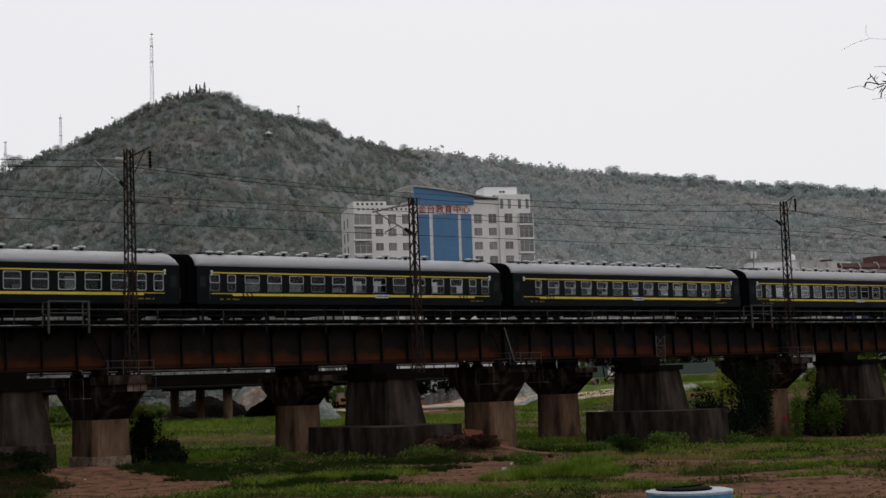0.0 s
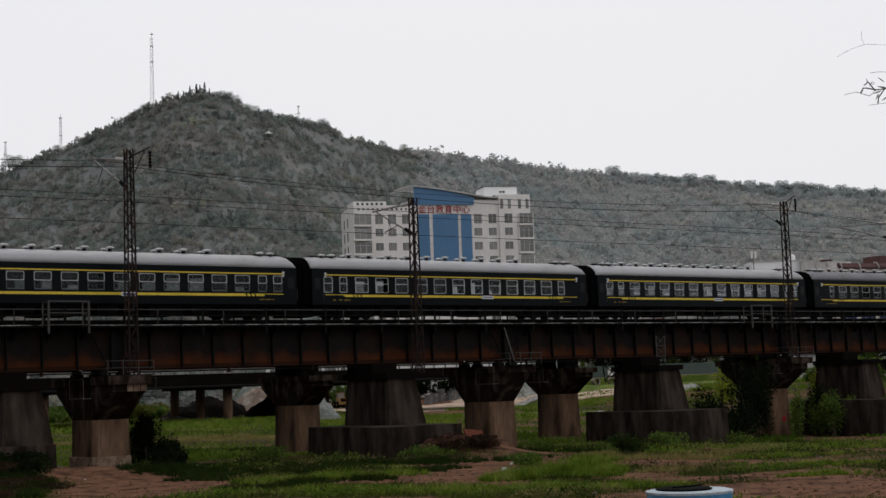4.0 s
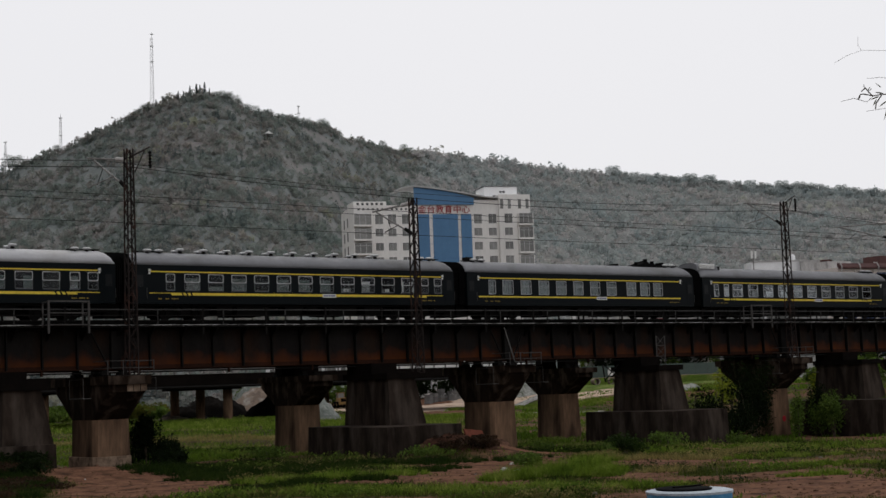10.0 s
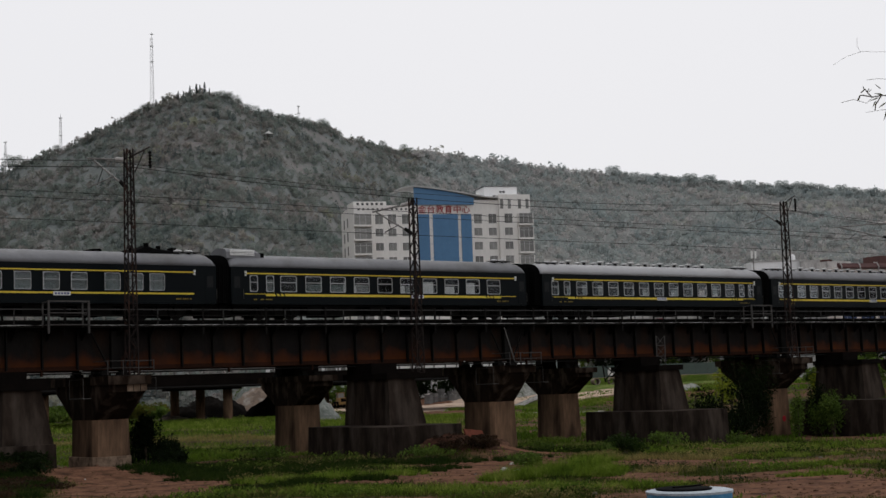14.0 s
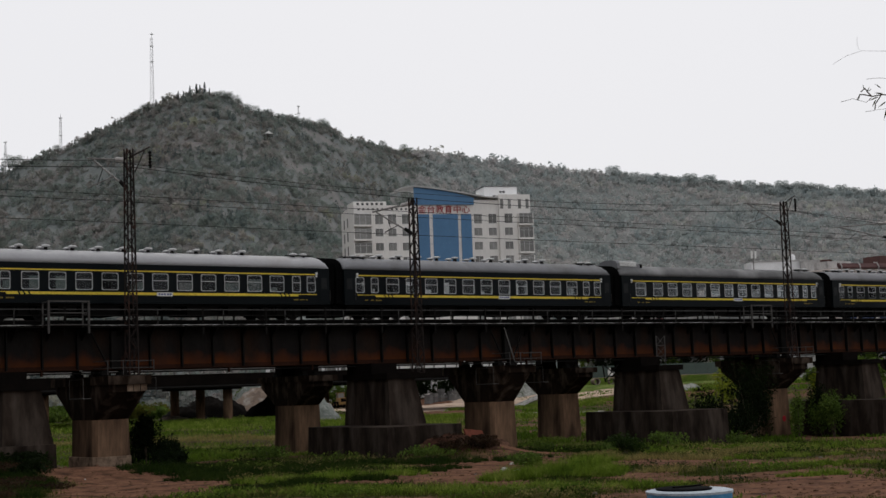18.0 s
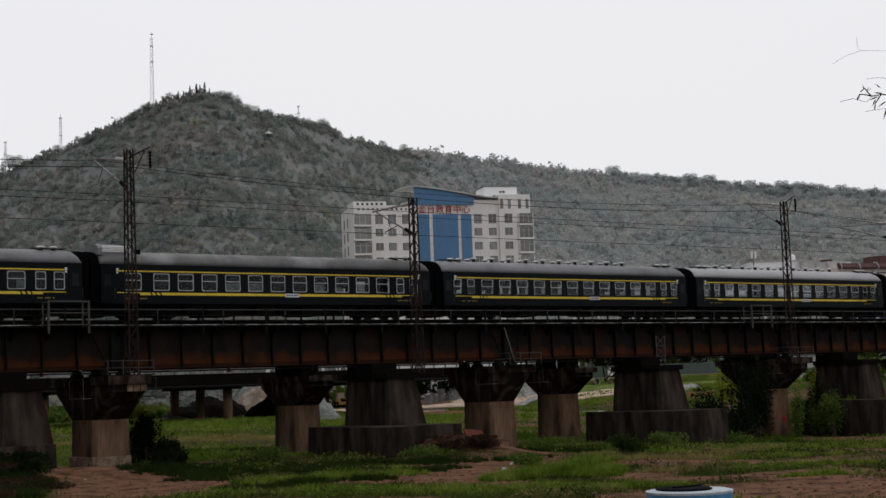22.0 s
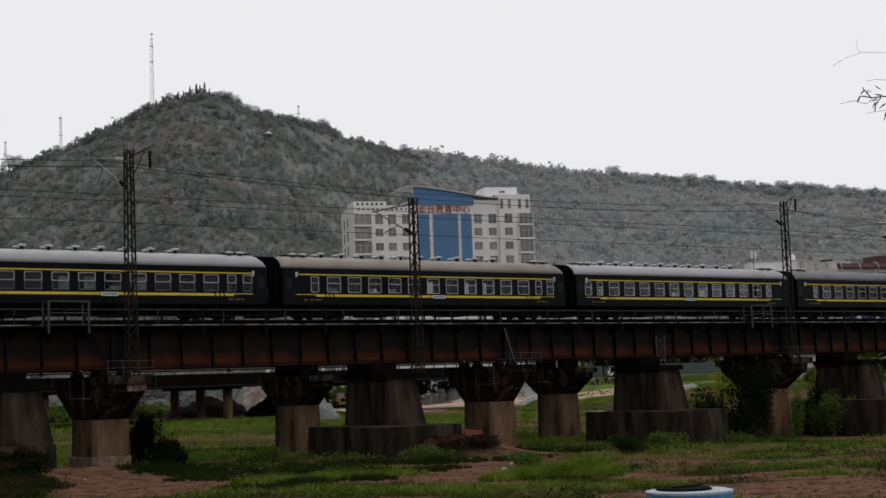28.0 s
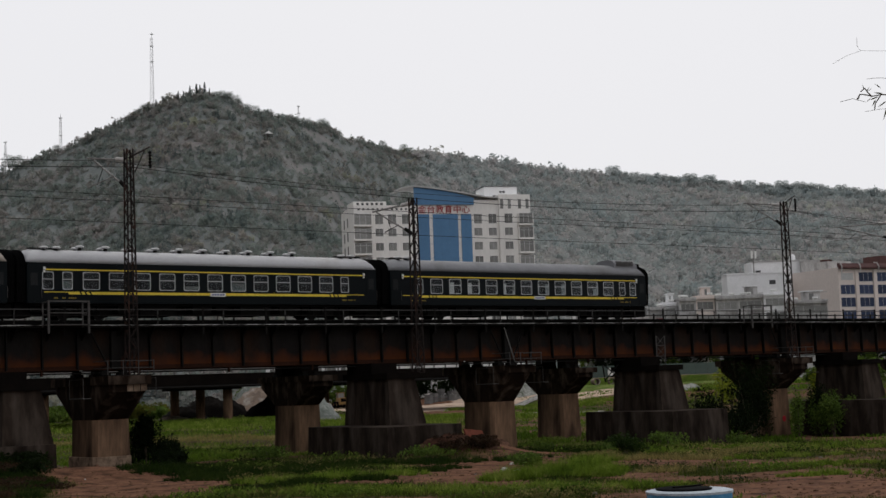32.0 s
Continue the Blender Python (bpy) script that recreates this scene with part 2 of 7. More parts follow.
nz_.inputs["Scale"].default_value, nz_.inputs["Detail"].default_value = 0.9, 6
l_.new(tc_.outputs["Object"], nz_.inputs["Vector"])
mu_ = n_.new("ShaderNodeMath")
mu_.operation, mu_.inputs[1].default_value = "MULTIPLY_ADD", 1.6
l_.new(nz_.outputs[0], mu_.inputs[0])
l_.new(sp_.outputs[2], mu_.inputs[2])
rg_ = n_.new("ShaderNodeMapRange")
rg_.inputs[1].default_value, rg_.inputs[2].default_value = 8.0, 7.0
l_.new(mu_.outputs[0], rg_.inputs[0])
mr_ = n_.new("ShaderNodeMix")
mr_.data_type = "RGBA"
mr_.inputs[7].default_value = (0.075, 0.021, 0.006, 1)
l_.new(rg_.outputs[0], mr_.inputs[0])
l_.new(pb.inputs["Base Color"].links[0].from_socket, mr_.inputs[6])
l_.new(mr_.outputs[2], pb.inputs["Base Color"])
M_BARK = mat("bark", (0.09, 0.07, 0.05), (0.05, 0.04, 0.03), 0.9, 4.0, 20.0, bump=0.5)

# ---- mesh helpers ----


class Geo:
    """Collects corners and faces; becomes one mesh."""

    def __init__(self):
        self.v, self.f = [], []

    def quadbox(self, low, high):
        """A solid between two rings of equally many corners."""
        k, n = len(self.v), len(low)
        self.v += [tuple(p) for p in low] + [tuple(p) for p in high]
        self.f.append(tuple(k + n - 1 - i for i in range(n)))
        self.f.append(tuple(k + n + i for i in range(n)))
        for i in range(n):
            j = (i + 1) % n
            self.f.append((k + i, k + j, k + n + j, k + n + i))
        return self

    def box(self, x0, x1, y0, y1, z0, z1):
        return self.quadbox([(x0, y0, z0), (x1, y0, z0), (x1, y1, z0), (x0, y1, z0)],
                            [(x0, y0, z1), (x1, y0, z1), (x1, y1, z1), (x0, y1, z1)])

    def tube(self, a, b, r, n=6, r2=None):
        a, b = Vector(a), Vector(b)
        r2 = r if r2 is None else r2
        d = (b - a).normalized()
        u = d.orthogonal().normalized()
        w = d.cross(u)
        rings = []
        for p, q in ((a, r), (b, r2)):
            rings.append([p + (u * math.cos(t) + w * math.sin(t)) * q for t in (2 * math.pi * i / n for i in range(n))])
        return self.quadbox(*rings)

    def line(self, pts, r, n=5):
        """One unbroken round bar along a path."""
        pts = [Vector(p) for p in pts]
        rings = []
        for i, p in enumerate(pts):
            d = (pts[min(i + 1, len(pts) - 1)] - pts[max(i - 1, 0)]).normalized()
            u = d.cross(Vector((0.31, 0.23, 0.92))).normalized()
            w = d.cross(u)
            rings.append([p + (u * math.cos(t) + w * math.sin(t)) * r for t in (2 * math.pi * k / n for k in range(n))])
        return self.loft(rings)

    def loft(self, rings, closed=True):
        """Skins rings of equally many corners, with end caps."""
        k, n = len(self.v), len(rings[0])
        for r in rings:
            self.v += [tuple(p) for p in r]
        for j in range(len(rings) - 1):
            for i in range(n if closed else n - 1):
                i2 = (i + 1) % n
                self.f.append((k + j * n + i, k + j * n + i2, k + j * n + n + i2, k + j * n + n + i))
        self.f.append(tuple(k + n - 1 - i for i in range(n)))
        self.f.append(tuple(k + (len(rings) - 1) * n + i for i in range(n)))
        return self

    def lathe(self, c, prof, n=12):
        cx, cy, cz = c
        return self.loft([[(cx + r * math.cos(2 * math.pi * i / n), cy + r * math.sin(2 * math.pi * i / n), cz + z)
                           for i in range(n)] for r, z in prof])

    def mesh(self, name, material):
        me = bpy.data.meshes.new(name)
        me.from_pydata(self.v, [], self.f)
        bm = bmesh.new()
        bm.from_mesh(me)
        if len(bm.faces) < 4000:
            bmesh.ops.recalc_face_normals(bm, faces=bm.faces)
        bm.to_mesh(me)
        bm.free()
        me.materials.append(material)
        return me


def part(name, geo, material, parent, label="", at=None):
    """One mesh object under a thing or a part; geo is a Geo or a mesh that is shared."""
    me = geo.mesh(name, material) if isinstance(geo, Geo) else geo
    ob = new(name, me)
    ob.parent = parent
    if at is not None:
        ob.location = at
    if label:
        ob["label"] = label
    return ob


def thing(name, label, category, group="", kind="", at=(0, 0, 0), rz=0.0):
    ob = new(name)
    ob.matrix_world = pose(*at, 0, 0, rz)
    return tagged(ob, label, category, group, kind)


def solid(name, geo, material, label, category="", group="", kind="", smooth=False):
    me = geo.mesh(name, material) if isinstance(geo, Geo) else geo
    if smooth:
        me.polygons.foreach_set("use_smooth", [True] * len(me.polygons))
    return tagged(new(name, me), label, category, group, kind)


def triangles(name, corners, material):
    """A mesh of loose triangles from an array (n, 3, 3)."""
    n = len(corners)
    me = bpy.data.meshes.new(name)
    me.vertices.add(n * 3)
    me.vertices.foreach_set("co", np.asarray(corners, np.float32).ravel())
    me.loops.add(n * 3)
    me.loops.foreach_set("vertex_index", np.arange(n * 3, dtype=np.int32))
    me.polygons.add(n)
    me.polygons.foreach_set("loop_start", np.arange(0, n * 3, 3, dtype=np.int32))
    me.update(calc_edges=True)
    me.materials.append(material)
    return me


def leaves(rng, centres, radii, per, size, cone=None):
    """Leaf triangles scattered in the outer part of ellipsoids (or cones), as an array (n, 3, 3)."""
    c = np.repeat(np.asarray(centres, float), per, 0)
    r = np.repeat(np.asarray(radii, float), per, 0)
    d = rng.normal(size=c.shape)
    d /= np.linalg.norm(d, axis=1, keepdims=True)
    p = d * (0.45 + 0.6 * rng.random((len(c), 1)) ** 0.6)
    if cone is not None:
        k = np.repeat(np.asarray(cone), per)
        h = rng.random(len(c)) ** 1.4
        a = rng.random(len(c)) * 2 * np.pi
        w = (1 - h) * (0.5 + 0.6 * rng.random(len(c)))
        p = np.where(k[:, None], np.stack([w * np.cos(a), w * np.sin(a), h * 2.4 - 1], 1), p)
    p = c + p * r
    s = (size if np.ndim(size) == 0 else np.repeat(size, per))
    s = (np.ones(len(c)) * s * (0.6 + 0.8 * rng.random(len(c))))[:, None]
    e = rng.normal(size=(len(c), 3, 3))
    e /= np.linalg.norm(e, axis=2, keepdims=True)
    return p[:, None, :] + e * s[:, None, :]


def mounds(rng, centres, radii, jitter=0.3):
    """Round-topped crowns: one rough dome of 22 corners a tree. Returns corners and triangles."""
    c, r = np.asarray(centres, float), np.asarray(radii, float)
    n, seg = len(c), 7
    ring = [(-0.5, 0.85), (0.1, 1.0), (0.62, 0.75)]
    base = [(w * math.cos(2 * math.pi * (i + 0.5 * j) / seg), w * math.sin(2 * math.pi * (i + 0.5 * j) / seg), z)
            for j, (z, w) in enumerate(ring) for i in range(seg)] + [(0, 0, 1.0)]
    f = []
    for j in range(2):
        for i in range(seg):
            a, b = j * seg + i, j * seg + (i + 1) % seg
            f += [(a, b, a + seg), (b, b + seg, a + seg)]
    f += [(2 * seg + i, 2 * seg + (i + 1) % seg, 3 * seg) for i in range(seg)]
    base = np.array(base)
    k = 1 + jitter * (rng.random((n, len(base), 1)) * 2 - 1)
    v = c[:, None, :] + base[None] * r[:, None, :] * k
    tri = np.array(f)[None] + (np.arange(n) * len(base))[:, None, None]
    return v.reshape(-1, 3), tri.reshape(-1, 3)


def tri_mesh(name, v, tri, material, smooth=True):
    me = bpy.data.meshes.new(name)
    me.vertices.add(len(v))
    me.vertices.foreach_set("co", np.asarray(v, np.float32).ravel())
    me.loops.add(len(tri) * 3)
    me.loops.foreach_set("vertex_index", np.asarray(tri, np.int32).ravel())
    me.polygons.add(len(tri))
    me.polygons.foreach_set("loop_start", np.arange(0, len(tri) * 3, 3, dtype=np.int32))
    me.update(calc_edges=True)
    if smooth:
        me.polygons.foreach_set("use_smooth", [True] * len(tri))
    me.materials.append(material)
    return me


# ---- ground ----


def bumpy(x, y, s, k=0.0):
    return noise.noise(Vector((x * s + k, y * s - k, k)))


def ground_z(x, y):
    r = math.hypot(x, y)
    t = min(max((45 - r) / 27, 0), 1)
    z = 2.25 * t * t * (3 - 2 * t)
    t = min(max((y - 87) / 14, 0), 1) * min(max((190 - y) / 60, 0), 1)
    z -= 1.4 * t
    t = min(max((x - 0.3 * y - 108) / 40, 0), 1) if y > 120 else 0
    z += 2.8 * t * t * (3 - 2 * t) * min(max((y - 120) / 40, 0), 1)
    t = min(max((x - 58) / 35, 0), 1) * min(max((y - 50) / 18, 0), 1) * min(max((104 - y) / 12, 0), 1)
    z -= 1.05 * t
    z += 0.14 * bumpy(x, y, 0.11) + 0.07 * bumpy(x, y, 0.35, 5)
    for mx, my, mh, mr in ((35.0, 77.5, 0.45, 3.2), (28.0, 78.0, 1.0, 5.0), (61.0, 76.8, 0.7, 2.6), (59.0, 74.5, 0.5, 2.6), (69.6, 82.6, -0.9, 3.4), (66.0, 78.0, -0.5, 2.5)):
        z += mh * math.exp(-((x - mx) ** 2 + (y - my) ** 2) / (mr * mr))
    return z


def axis(lo, hi, step, far):
    a = list(np.arange(lo, hi + 0.01, step))
    d = step
    while a[-1] < far:
        d *= 1.35
        a.append(a[-1] + d)
    d = step
    while a[0] > -far:
        d *= 1.35
        a.insert(0, a[0] - d)
    return a


BARE = ((40.6, 67, 3, 2, 0.6), (30.5, 66, 5, 5, 1.0), (34, 71.5, 4, 6, 0.9), (36.8, 80, 4, 5, 0.9), (48.2, 59.6, 6, 4, 1.0), (46, 54.5, 3, 2.5, 0.8), (41.6, 45.8, 4, 2.4, 1.0), (48.4, 49.6, 2.6, 2, 0.9),
        (48.5, 44.6, 4, 1.6, 0.9), (52, 42.2, 3.6, 2.4, 1.0), (47.3, 38.3, 4, 2.6, 1.1), (43, 35.5, 5, 1.6, 0.8), (62, 76, 5, 4, 1.0), (66, 80, 3.5, 4, 0.8), (54, 66, 4, 3, 0.9),
        (40.5, 50.8, 3, 2.4, 0.7), (40, 61, 3, 2, 0.6), (57, 54.5, 3, 2.4, 0.45), (172, 226, 8, 50, 1.8), (58.6, 49, 4, 2.4, 0.4))
LUSH = ((62, 50, 9, 9, 0.35), (26, 69.5, 4, 6, 0.7), (48.4, 54.6, 3.2, 3, 0.7), (35.2, 55.8, 6, 4, 0.5), (43.3, 65, 5, 4, 0.4), (38.5, 44.6, 3, 2, 0.7), (36, 51.7, 4, 3, 0.6), (60, 62, 3, 4, 0.5), (46, 77, 5, 8, 0.5), (53, 46.4, 3, 1.6, 0.5), (45.6, 37.2, 2, 0.9, 0.4))


def cover(x, y):
    """How thickly grass grows, 0 bare to 1 lush."""
    k = (0.5 if y < 96 else 0.68) + 0.65 * noise.fractal(Vector((x * 0.09, y * 0.09, 1.7)), 1.0, 2.0, 4) + 0.35 * noise.noise(Vector((x * 0.26, y * 0.26, 6))) + 0.3 * noise.noise(Vector((x * 0.5, y * 0.5, 4))) + 0.3 * noise.noise(Vector((x * 1.1, y * 1.1, 14)))
    for bx, by, ra, rb, s in BARE:
        a, b = x - bx, y - by
        u, v = (a * 0.79 - b * 0.61) / ra, (a * 0.61 + b * 0.79) / rb
        k -= s * math.exp(-(u * u + v * v) ** 1.5)
    for bx, by, ra, rb, s in LUSH:
        a, b = x - bx, y - by
        u, v = (a * 0.79 - b * 0.61) / ra, (a * 0.61 + b * 0.79) / rb
        k += s * math.exp(-(u * u + v * v) ** 1.5)
    return min(max(k, 0.0), 1.0)


GX, GY = axis(22, 132, 0.75, 3200), axis(30, 132, 0.75, 3200)
g = Geo()
g.v = [(x, y, ground_z(x, y)) for y in GY for x in GX]
nx = len(GX)
g.f = [(j * nx + i, j * nx + i + 1, j * nx + nx + i + 1, j * nx + nx + i) for j in range(len(GY) - 1) for i in range(nx - 1)]
gm = g.mesh("ground", M_SOIL)
at = gm.attributes.new("grass_cover", "FLOAT", "POINT")
at.data.foreach_set("value", [cover(x, y) for y in GY for x in GX])
n_, l_ = M_SOIL.node_tree.nodes, M_SOIL.node_tree.links
gc = n_.new("ShaderNodeAttribute")
gc.attribute_name = "grass_cover"
gn = n_.new("ShaderNodeTexNoise")
gn.inputs["Scale"].default_value, gn.inputs["Detail"].default_value = 1.6, 6
gs = n_.new("ShaderNodeMath")
gs.operation = "MULTIPLY_ADD"
gs.inputs[1].default_value = 1.8
l_.new(gn.outputs[0], gs.inputs[0])
l_.new(gc.outputs["Fac"], gs.inputs[2])
gr = n_.new("ShaderNodeMapRange")
gr.inputs[1].default_value, gr.inputs[2].default_value = 1.2, 1.65
l_.new(gs.outputs[0], gr.inputs[0])
gg = n_.new("ShaderNodeValToRGB")
gg.color_ramp.elements[0].color, gg.color_ramp.elements[1].color = (0.016, 0.023, 0.006, 1), (0.085, 0.062, 0.026, 1)
gg.color_ramp.elements[0].position, gg.color_ramp.elements[1].position = 0.35, 0.7
gk = n_.new("ShaderNodeTexNoise")
gk.inputs["Scale"].default_value, gk.inputs["Detail"].default_value = 0.16, 8
l_.new(gk.outputs[0], gg.inputs[0])
gx = n_.new("ShaderNodeMix")
gx.data_type = "RGBA"
l_.new(gr.outputs[0], gx.inputs[0])
pb = n_["Principled BSDF"]
l_.new(pb.inputs["Base Color"].links[0].from_socket, gx.inputs[6])
l_.new(gg.outputs[0], gx.inputs[7])
l_.new(gx.outputs[2], pb.inputs["Base Color"])
solid("ground", gm, None, "reddish bare soil and rough grass of a river flat", "ground", kind="structure", smooth=True)

# ---- the wooded hill ----
RIDGE = [(-30, .07), (10, .10), (17, .128), (20.6, .148), (22.9, .1645), (25, .1822), (26.3, .194), (27.2, .2), (28.4, .203), (29.4, .199),
         (30.2, .190), (32, .1828), (33.2, .177), (33.7, .1712), (36, .1603), (38, .1535), (42, .1435), (46.7, .1305), (50, .1225),
         (54.4, .1125), (62, .108), (110, .07)]
RA, RT = [p[0] for p in RIDGE], [p[1] for p in RIDGE]


def hill_point(az, u):
    """A place on the hill: az degrees from +Y towards +X, u from the foot (0) to the crest (1), past 1 down the back."""
    far = 1050 + 650 * min(max((az - 31) / 14, 0), 1)
    near = 480 + 120 * min(max((az - 40) / 10, 0), 1)
    r = near + (far - near) * u
    v = max(min(u, 1.0), 0.0)
    rough = 0.010 * noise.fractal(Vector((az * 0.35, u * 2.2, 3.1)), 1.0, 2.0, 5) * math.sin(math.pi * min(max(v, 0), 1)) ** 0.6
    tilt = -0.012 + (float(np.interp(az, RA, RT)) + 0.012) * v ** 0.85 + rough + min(u, 0.0) * 0.3
    tilt += 0.0012 * noise.noise(Vector((az * 2.5, u * 9, 0)))
    if u > 1:
        tilt *= 1 - (u - 1) * 1.6
    a = radians(az)
    return Vector((math.sin(a) * r, math.cos(a) * r, 4.5 + tilt * r))


AZ = np.linspace(-25, 105, 330)
US = np.concatenate([np.linspace(-0.05, 1, 70), [1.03, 1.08, 1.2, 1.5]])
g = Geo()
g.v = [tuple(hill_point(a, u)) for u in US for a in AZ]
na = len(AZ)
g.f = [(j * na + i, j * na + i + 1, j * na + na + i + 1, j * na + na + i) for j in range(len(US) - 1) for i in range(na - 1)]
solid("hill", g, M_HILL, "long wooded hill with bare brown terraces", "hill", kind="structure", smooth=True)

rng = np.random.default_rng(4)


def crowns_mesh(name, cs, rs, tint, material, per, leaf):
    """Leafy crowns as one mesh, with a tint stored for each tree."""
    cs, rs = np.array(cs), np.array(rs)
    me = triangles(name, leaves(rng, cs, rs, per, leaf * rs[:, 2]), material)
    me.attributes.new("tree_tint", "FLOAT", "POINT").data.foreach_set("value", np.repeat(np.asarray(tint, np.float32), per * 3))
    return me


def contour(az, p):
    """A pattern that runs along the contour lines, as the old terraces do."""
    return noise.fractal(Vector((az * 0.55, (p.z - 4.5) * 0.055, 2.2)), 1.0, 2.0, 4)


def woods(name, count, a0, a1, size, material, label):
    """Broad crowns in lumps, low scrub on the bare terraces, a fringe along the crest."""
    cs, rs, tint = [], [], []
    n = 0
    while n < count:
        crest = rng.random() < 0.05
        az, u = a0 + (a1 - a0) * rng.random(), (0.975 + 0.025 * rng.random() if crest else rng.random() ** 0.9)
        p = hill_point(az, u)
        bare = contour(az, p)
        if bare > 0.6 and rng.random() < 0.6 and not crest:
            continue
        r = size * (0.5 + 0.7 * rng.random() ** 2) * (0.6 if bare > 0.45 else 1.0) * (1.15 if crest else 1.0)
        h = r * (0.85 + 0.5 * rng.random())
        k = rng.random()
        for q in range(2 if bare > 0.45 else 3):
            a = rng.random() * 6.283
            f = (1.0, 0.62, 0.5)[q]
            d = (0.0, 0.7, 0.7)[q] * r
            cs.append((p.x + math.cos(a) * d, p.y + math.sin(a) * d, p.z + h * (0.6 if q == 0 else 0.3 + 0.6 * rng.random())))
            rs.append((r * f, r * f, h * f))
            tint.append(k)
        n += 1
    tagged(new(name, crowns_mesh(name, cs, rs, tint, material, 22, 0.45)), label, "woods", kind="stuff")


def conifers(name, count, a0, a1, size, material, label):
    """Dark firs in rows along the terraces."""
    cs, rs = [], []
    while len(cs) < count:
        az, u = a0 + (a1 - a0) * rng.random(), 0.01 + 0.97 * rng.random()
        p = hill_point(az, u)
        if noise.fractal(Vector((az * 0.7, (p.z - 4.5) * 0.09, 7)), 1.0, 2.0, 3) < (0.05 if u < 0.25 else 0.3):
            continue
        h = size * (0.7 + 0.8 * rng.random())
        cs.append((p.x, p.y, p.z + h * 0.42))
        rs.append((h * 0.26, h * 0.26, h * 0.42))
    cs, rs = np.array(cs), np.array(rs)
    tagged(new(name, triangles(name, leaves(rng, cs, rs, 70, 0.2 * rs[:, 2], np.ones(len(cs), bool)), material)), label, "conifers", kind="stuff")


# firs too have haze put into their colours, the far ones more
M_FIR = leafy("haze_paled_firs", (0.095, 0.12, 0.118), (0.125, 0.15, 0.145), (0.16, 0.175, 0.165), 0.05, spread=0.2)
M_FIRF = leafy("haze_paled_far_firs", (0.18, 0.21, 0.213), (0.215, 0.245, 0.245), (0.25, 0.275, 0.27), 0.05, spread=0.2)
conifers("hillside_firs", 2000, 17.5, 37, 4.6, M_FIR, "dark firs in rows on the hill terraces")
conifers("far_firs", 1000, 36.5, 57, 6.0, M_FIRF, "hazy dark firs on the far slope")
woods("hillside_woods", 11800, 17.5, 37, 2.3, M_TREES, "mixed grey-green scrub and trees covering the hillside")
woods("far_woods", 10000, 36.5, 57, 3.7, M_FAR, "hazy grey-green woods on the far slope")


def radio_mast(az, u, height, width, plates):
    p = hill_point(az, u)
    t = thing("radio_mast", "slender steel lattice radio mast on the hill ridge", "radio mast", at=(p.x, p.y, p.z - 1))
    for i in range(3):
        a = 2.1 * i + 0.4
        part("mast_leg", Geo().tube((math.cos(a) * width, math.sin(a) * width, 0), (math.cos(a) * width * 0.5, math.sin(a) * width * 0.5, height * 0.93),
                                    0.13, 5), M_HAZY, t)
    b = Geo()
    n = int(height / 2.6)
    for i in range(n):
        for j in range(3):
            k0, k1 = i / n * 0.93, (i + 1) / n * 0.93
            w0, w1 = width * (1 - 0.5 * k0 / 0.93), width * (1 - 0.5 * k1 / 0.93)
            a, c = 2.1 * j + 0.4, 2.1 * (j + 1) + 0.4
            b.tube((math.cos(a) * w0, math.sin(a) * w0, height * k0), (math.cos(c) * w1, math.sin(c) * w1, height * k1), 0.09, 4)
    part("bracing", b, M_HAZY, t)
    part("spike", Geo().tube((0, 0, height * 0.92), (0, 0, height), 0.14, 5), M_HAZY, t)
    for k in plates:
        part("platform", Geo().lathe((0, 0, height * k), [(1.3, 0), (1.3, 0.35)], 10), M_HAZY, t)
    return t


# haze over the distant masts is put into this pale steel colour
M_HAZY = mat("hazy_pale_steel", (0.8, 0.8, 0.8), (0.7, 0.7, 0.7), 0.7, 0.5, 4.0, bump=0)
radio_mast(26.32, 0.99, 57, 1.9, (0.62, 0.82, 0.97))
radio_mast(22.85, 0.985, 29, 1.3, (0.48, 0.9))
radio_mast(20.82, 0.985, 25, 1.2, (0.62, 0.96))
radio_mast(31.95, 0.99, 15, 0.9, (0.6, 0.96))

# ---- railway bridge: girders on hammerhead piers ----
PIERS = [-23.7, 7.5, 38.7, 69.9, 101.1, 132.3, 163.5, 194.7]
RAIL_Z, TRACK_Y = 9.25, 86.68


def girder_span(x0):
    t = thing("girder_span", "dark rusty riveted steel plate girder span", "bridge span", "girder spans", at=(x0, 0, 0))
    for y in (84.2, 89.1):
        part("web", Geo().box(0.12, 31.08, y, y + 0.03, 6.35, 8.6), M_WEB, t)
        part("bottom_flange", Geo().box(0.1, 31.1, y - 0.3, y + 0.33, 6.13, 6.18).box(0.12, 31.08, y - 0.06, y, 6.18, 6.4), M_RUST, t)
        part("top_flange", Geo().box(0.1, 31.1, y - 0.3, y + 0.33, 8.6, 8.68), M_STEEL, t)
    st = Geo().box(0, 0.09, 83.93, 84.197, 6.184, 8.598).mesh("stiffener", M_STEEL)
    for i in range(15):
        part("stiffener", st, None, t, at=(0.15 + i * 2.2, 0, 0))
    part("sway_bracing", Geo().line([(0.3, 84.4, 6.4), (31, 89, 6.4)], 0.08).box(0.1, 31.1, 84.3, 89.1, 8.5, 8.58), M_STEEL, t)
    return t


span = girder_span(PIERS[0])
for x in PIERS[1:-1]:
    copy_thing(span, pose(x, 0, 0))

# deck, sleepers, rails
M_WORN = mat("worn_edge_steel", (0.42, 0.41, 0.40), (0.012, 0.011, 0.010), 0.5, 0.9, 9.0, metal=0.2, bump=0.1, spread=0.12)
deck = thing("bridge_deck", "dark timber and steel railway deck with a side walkway", "bridge deck", kind="structure")
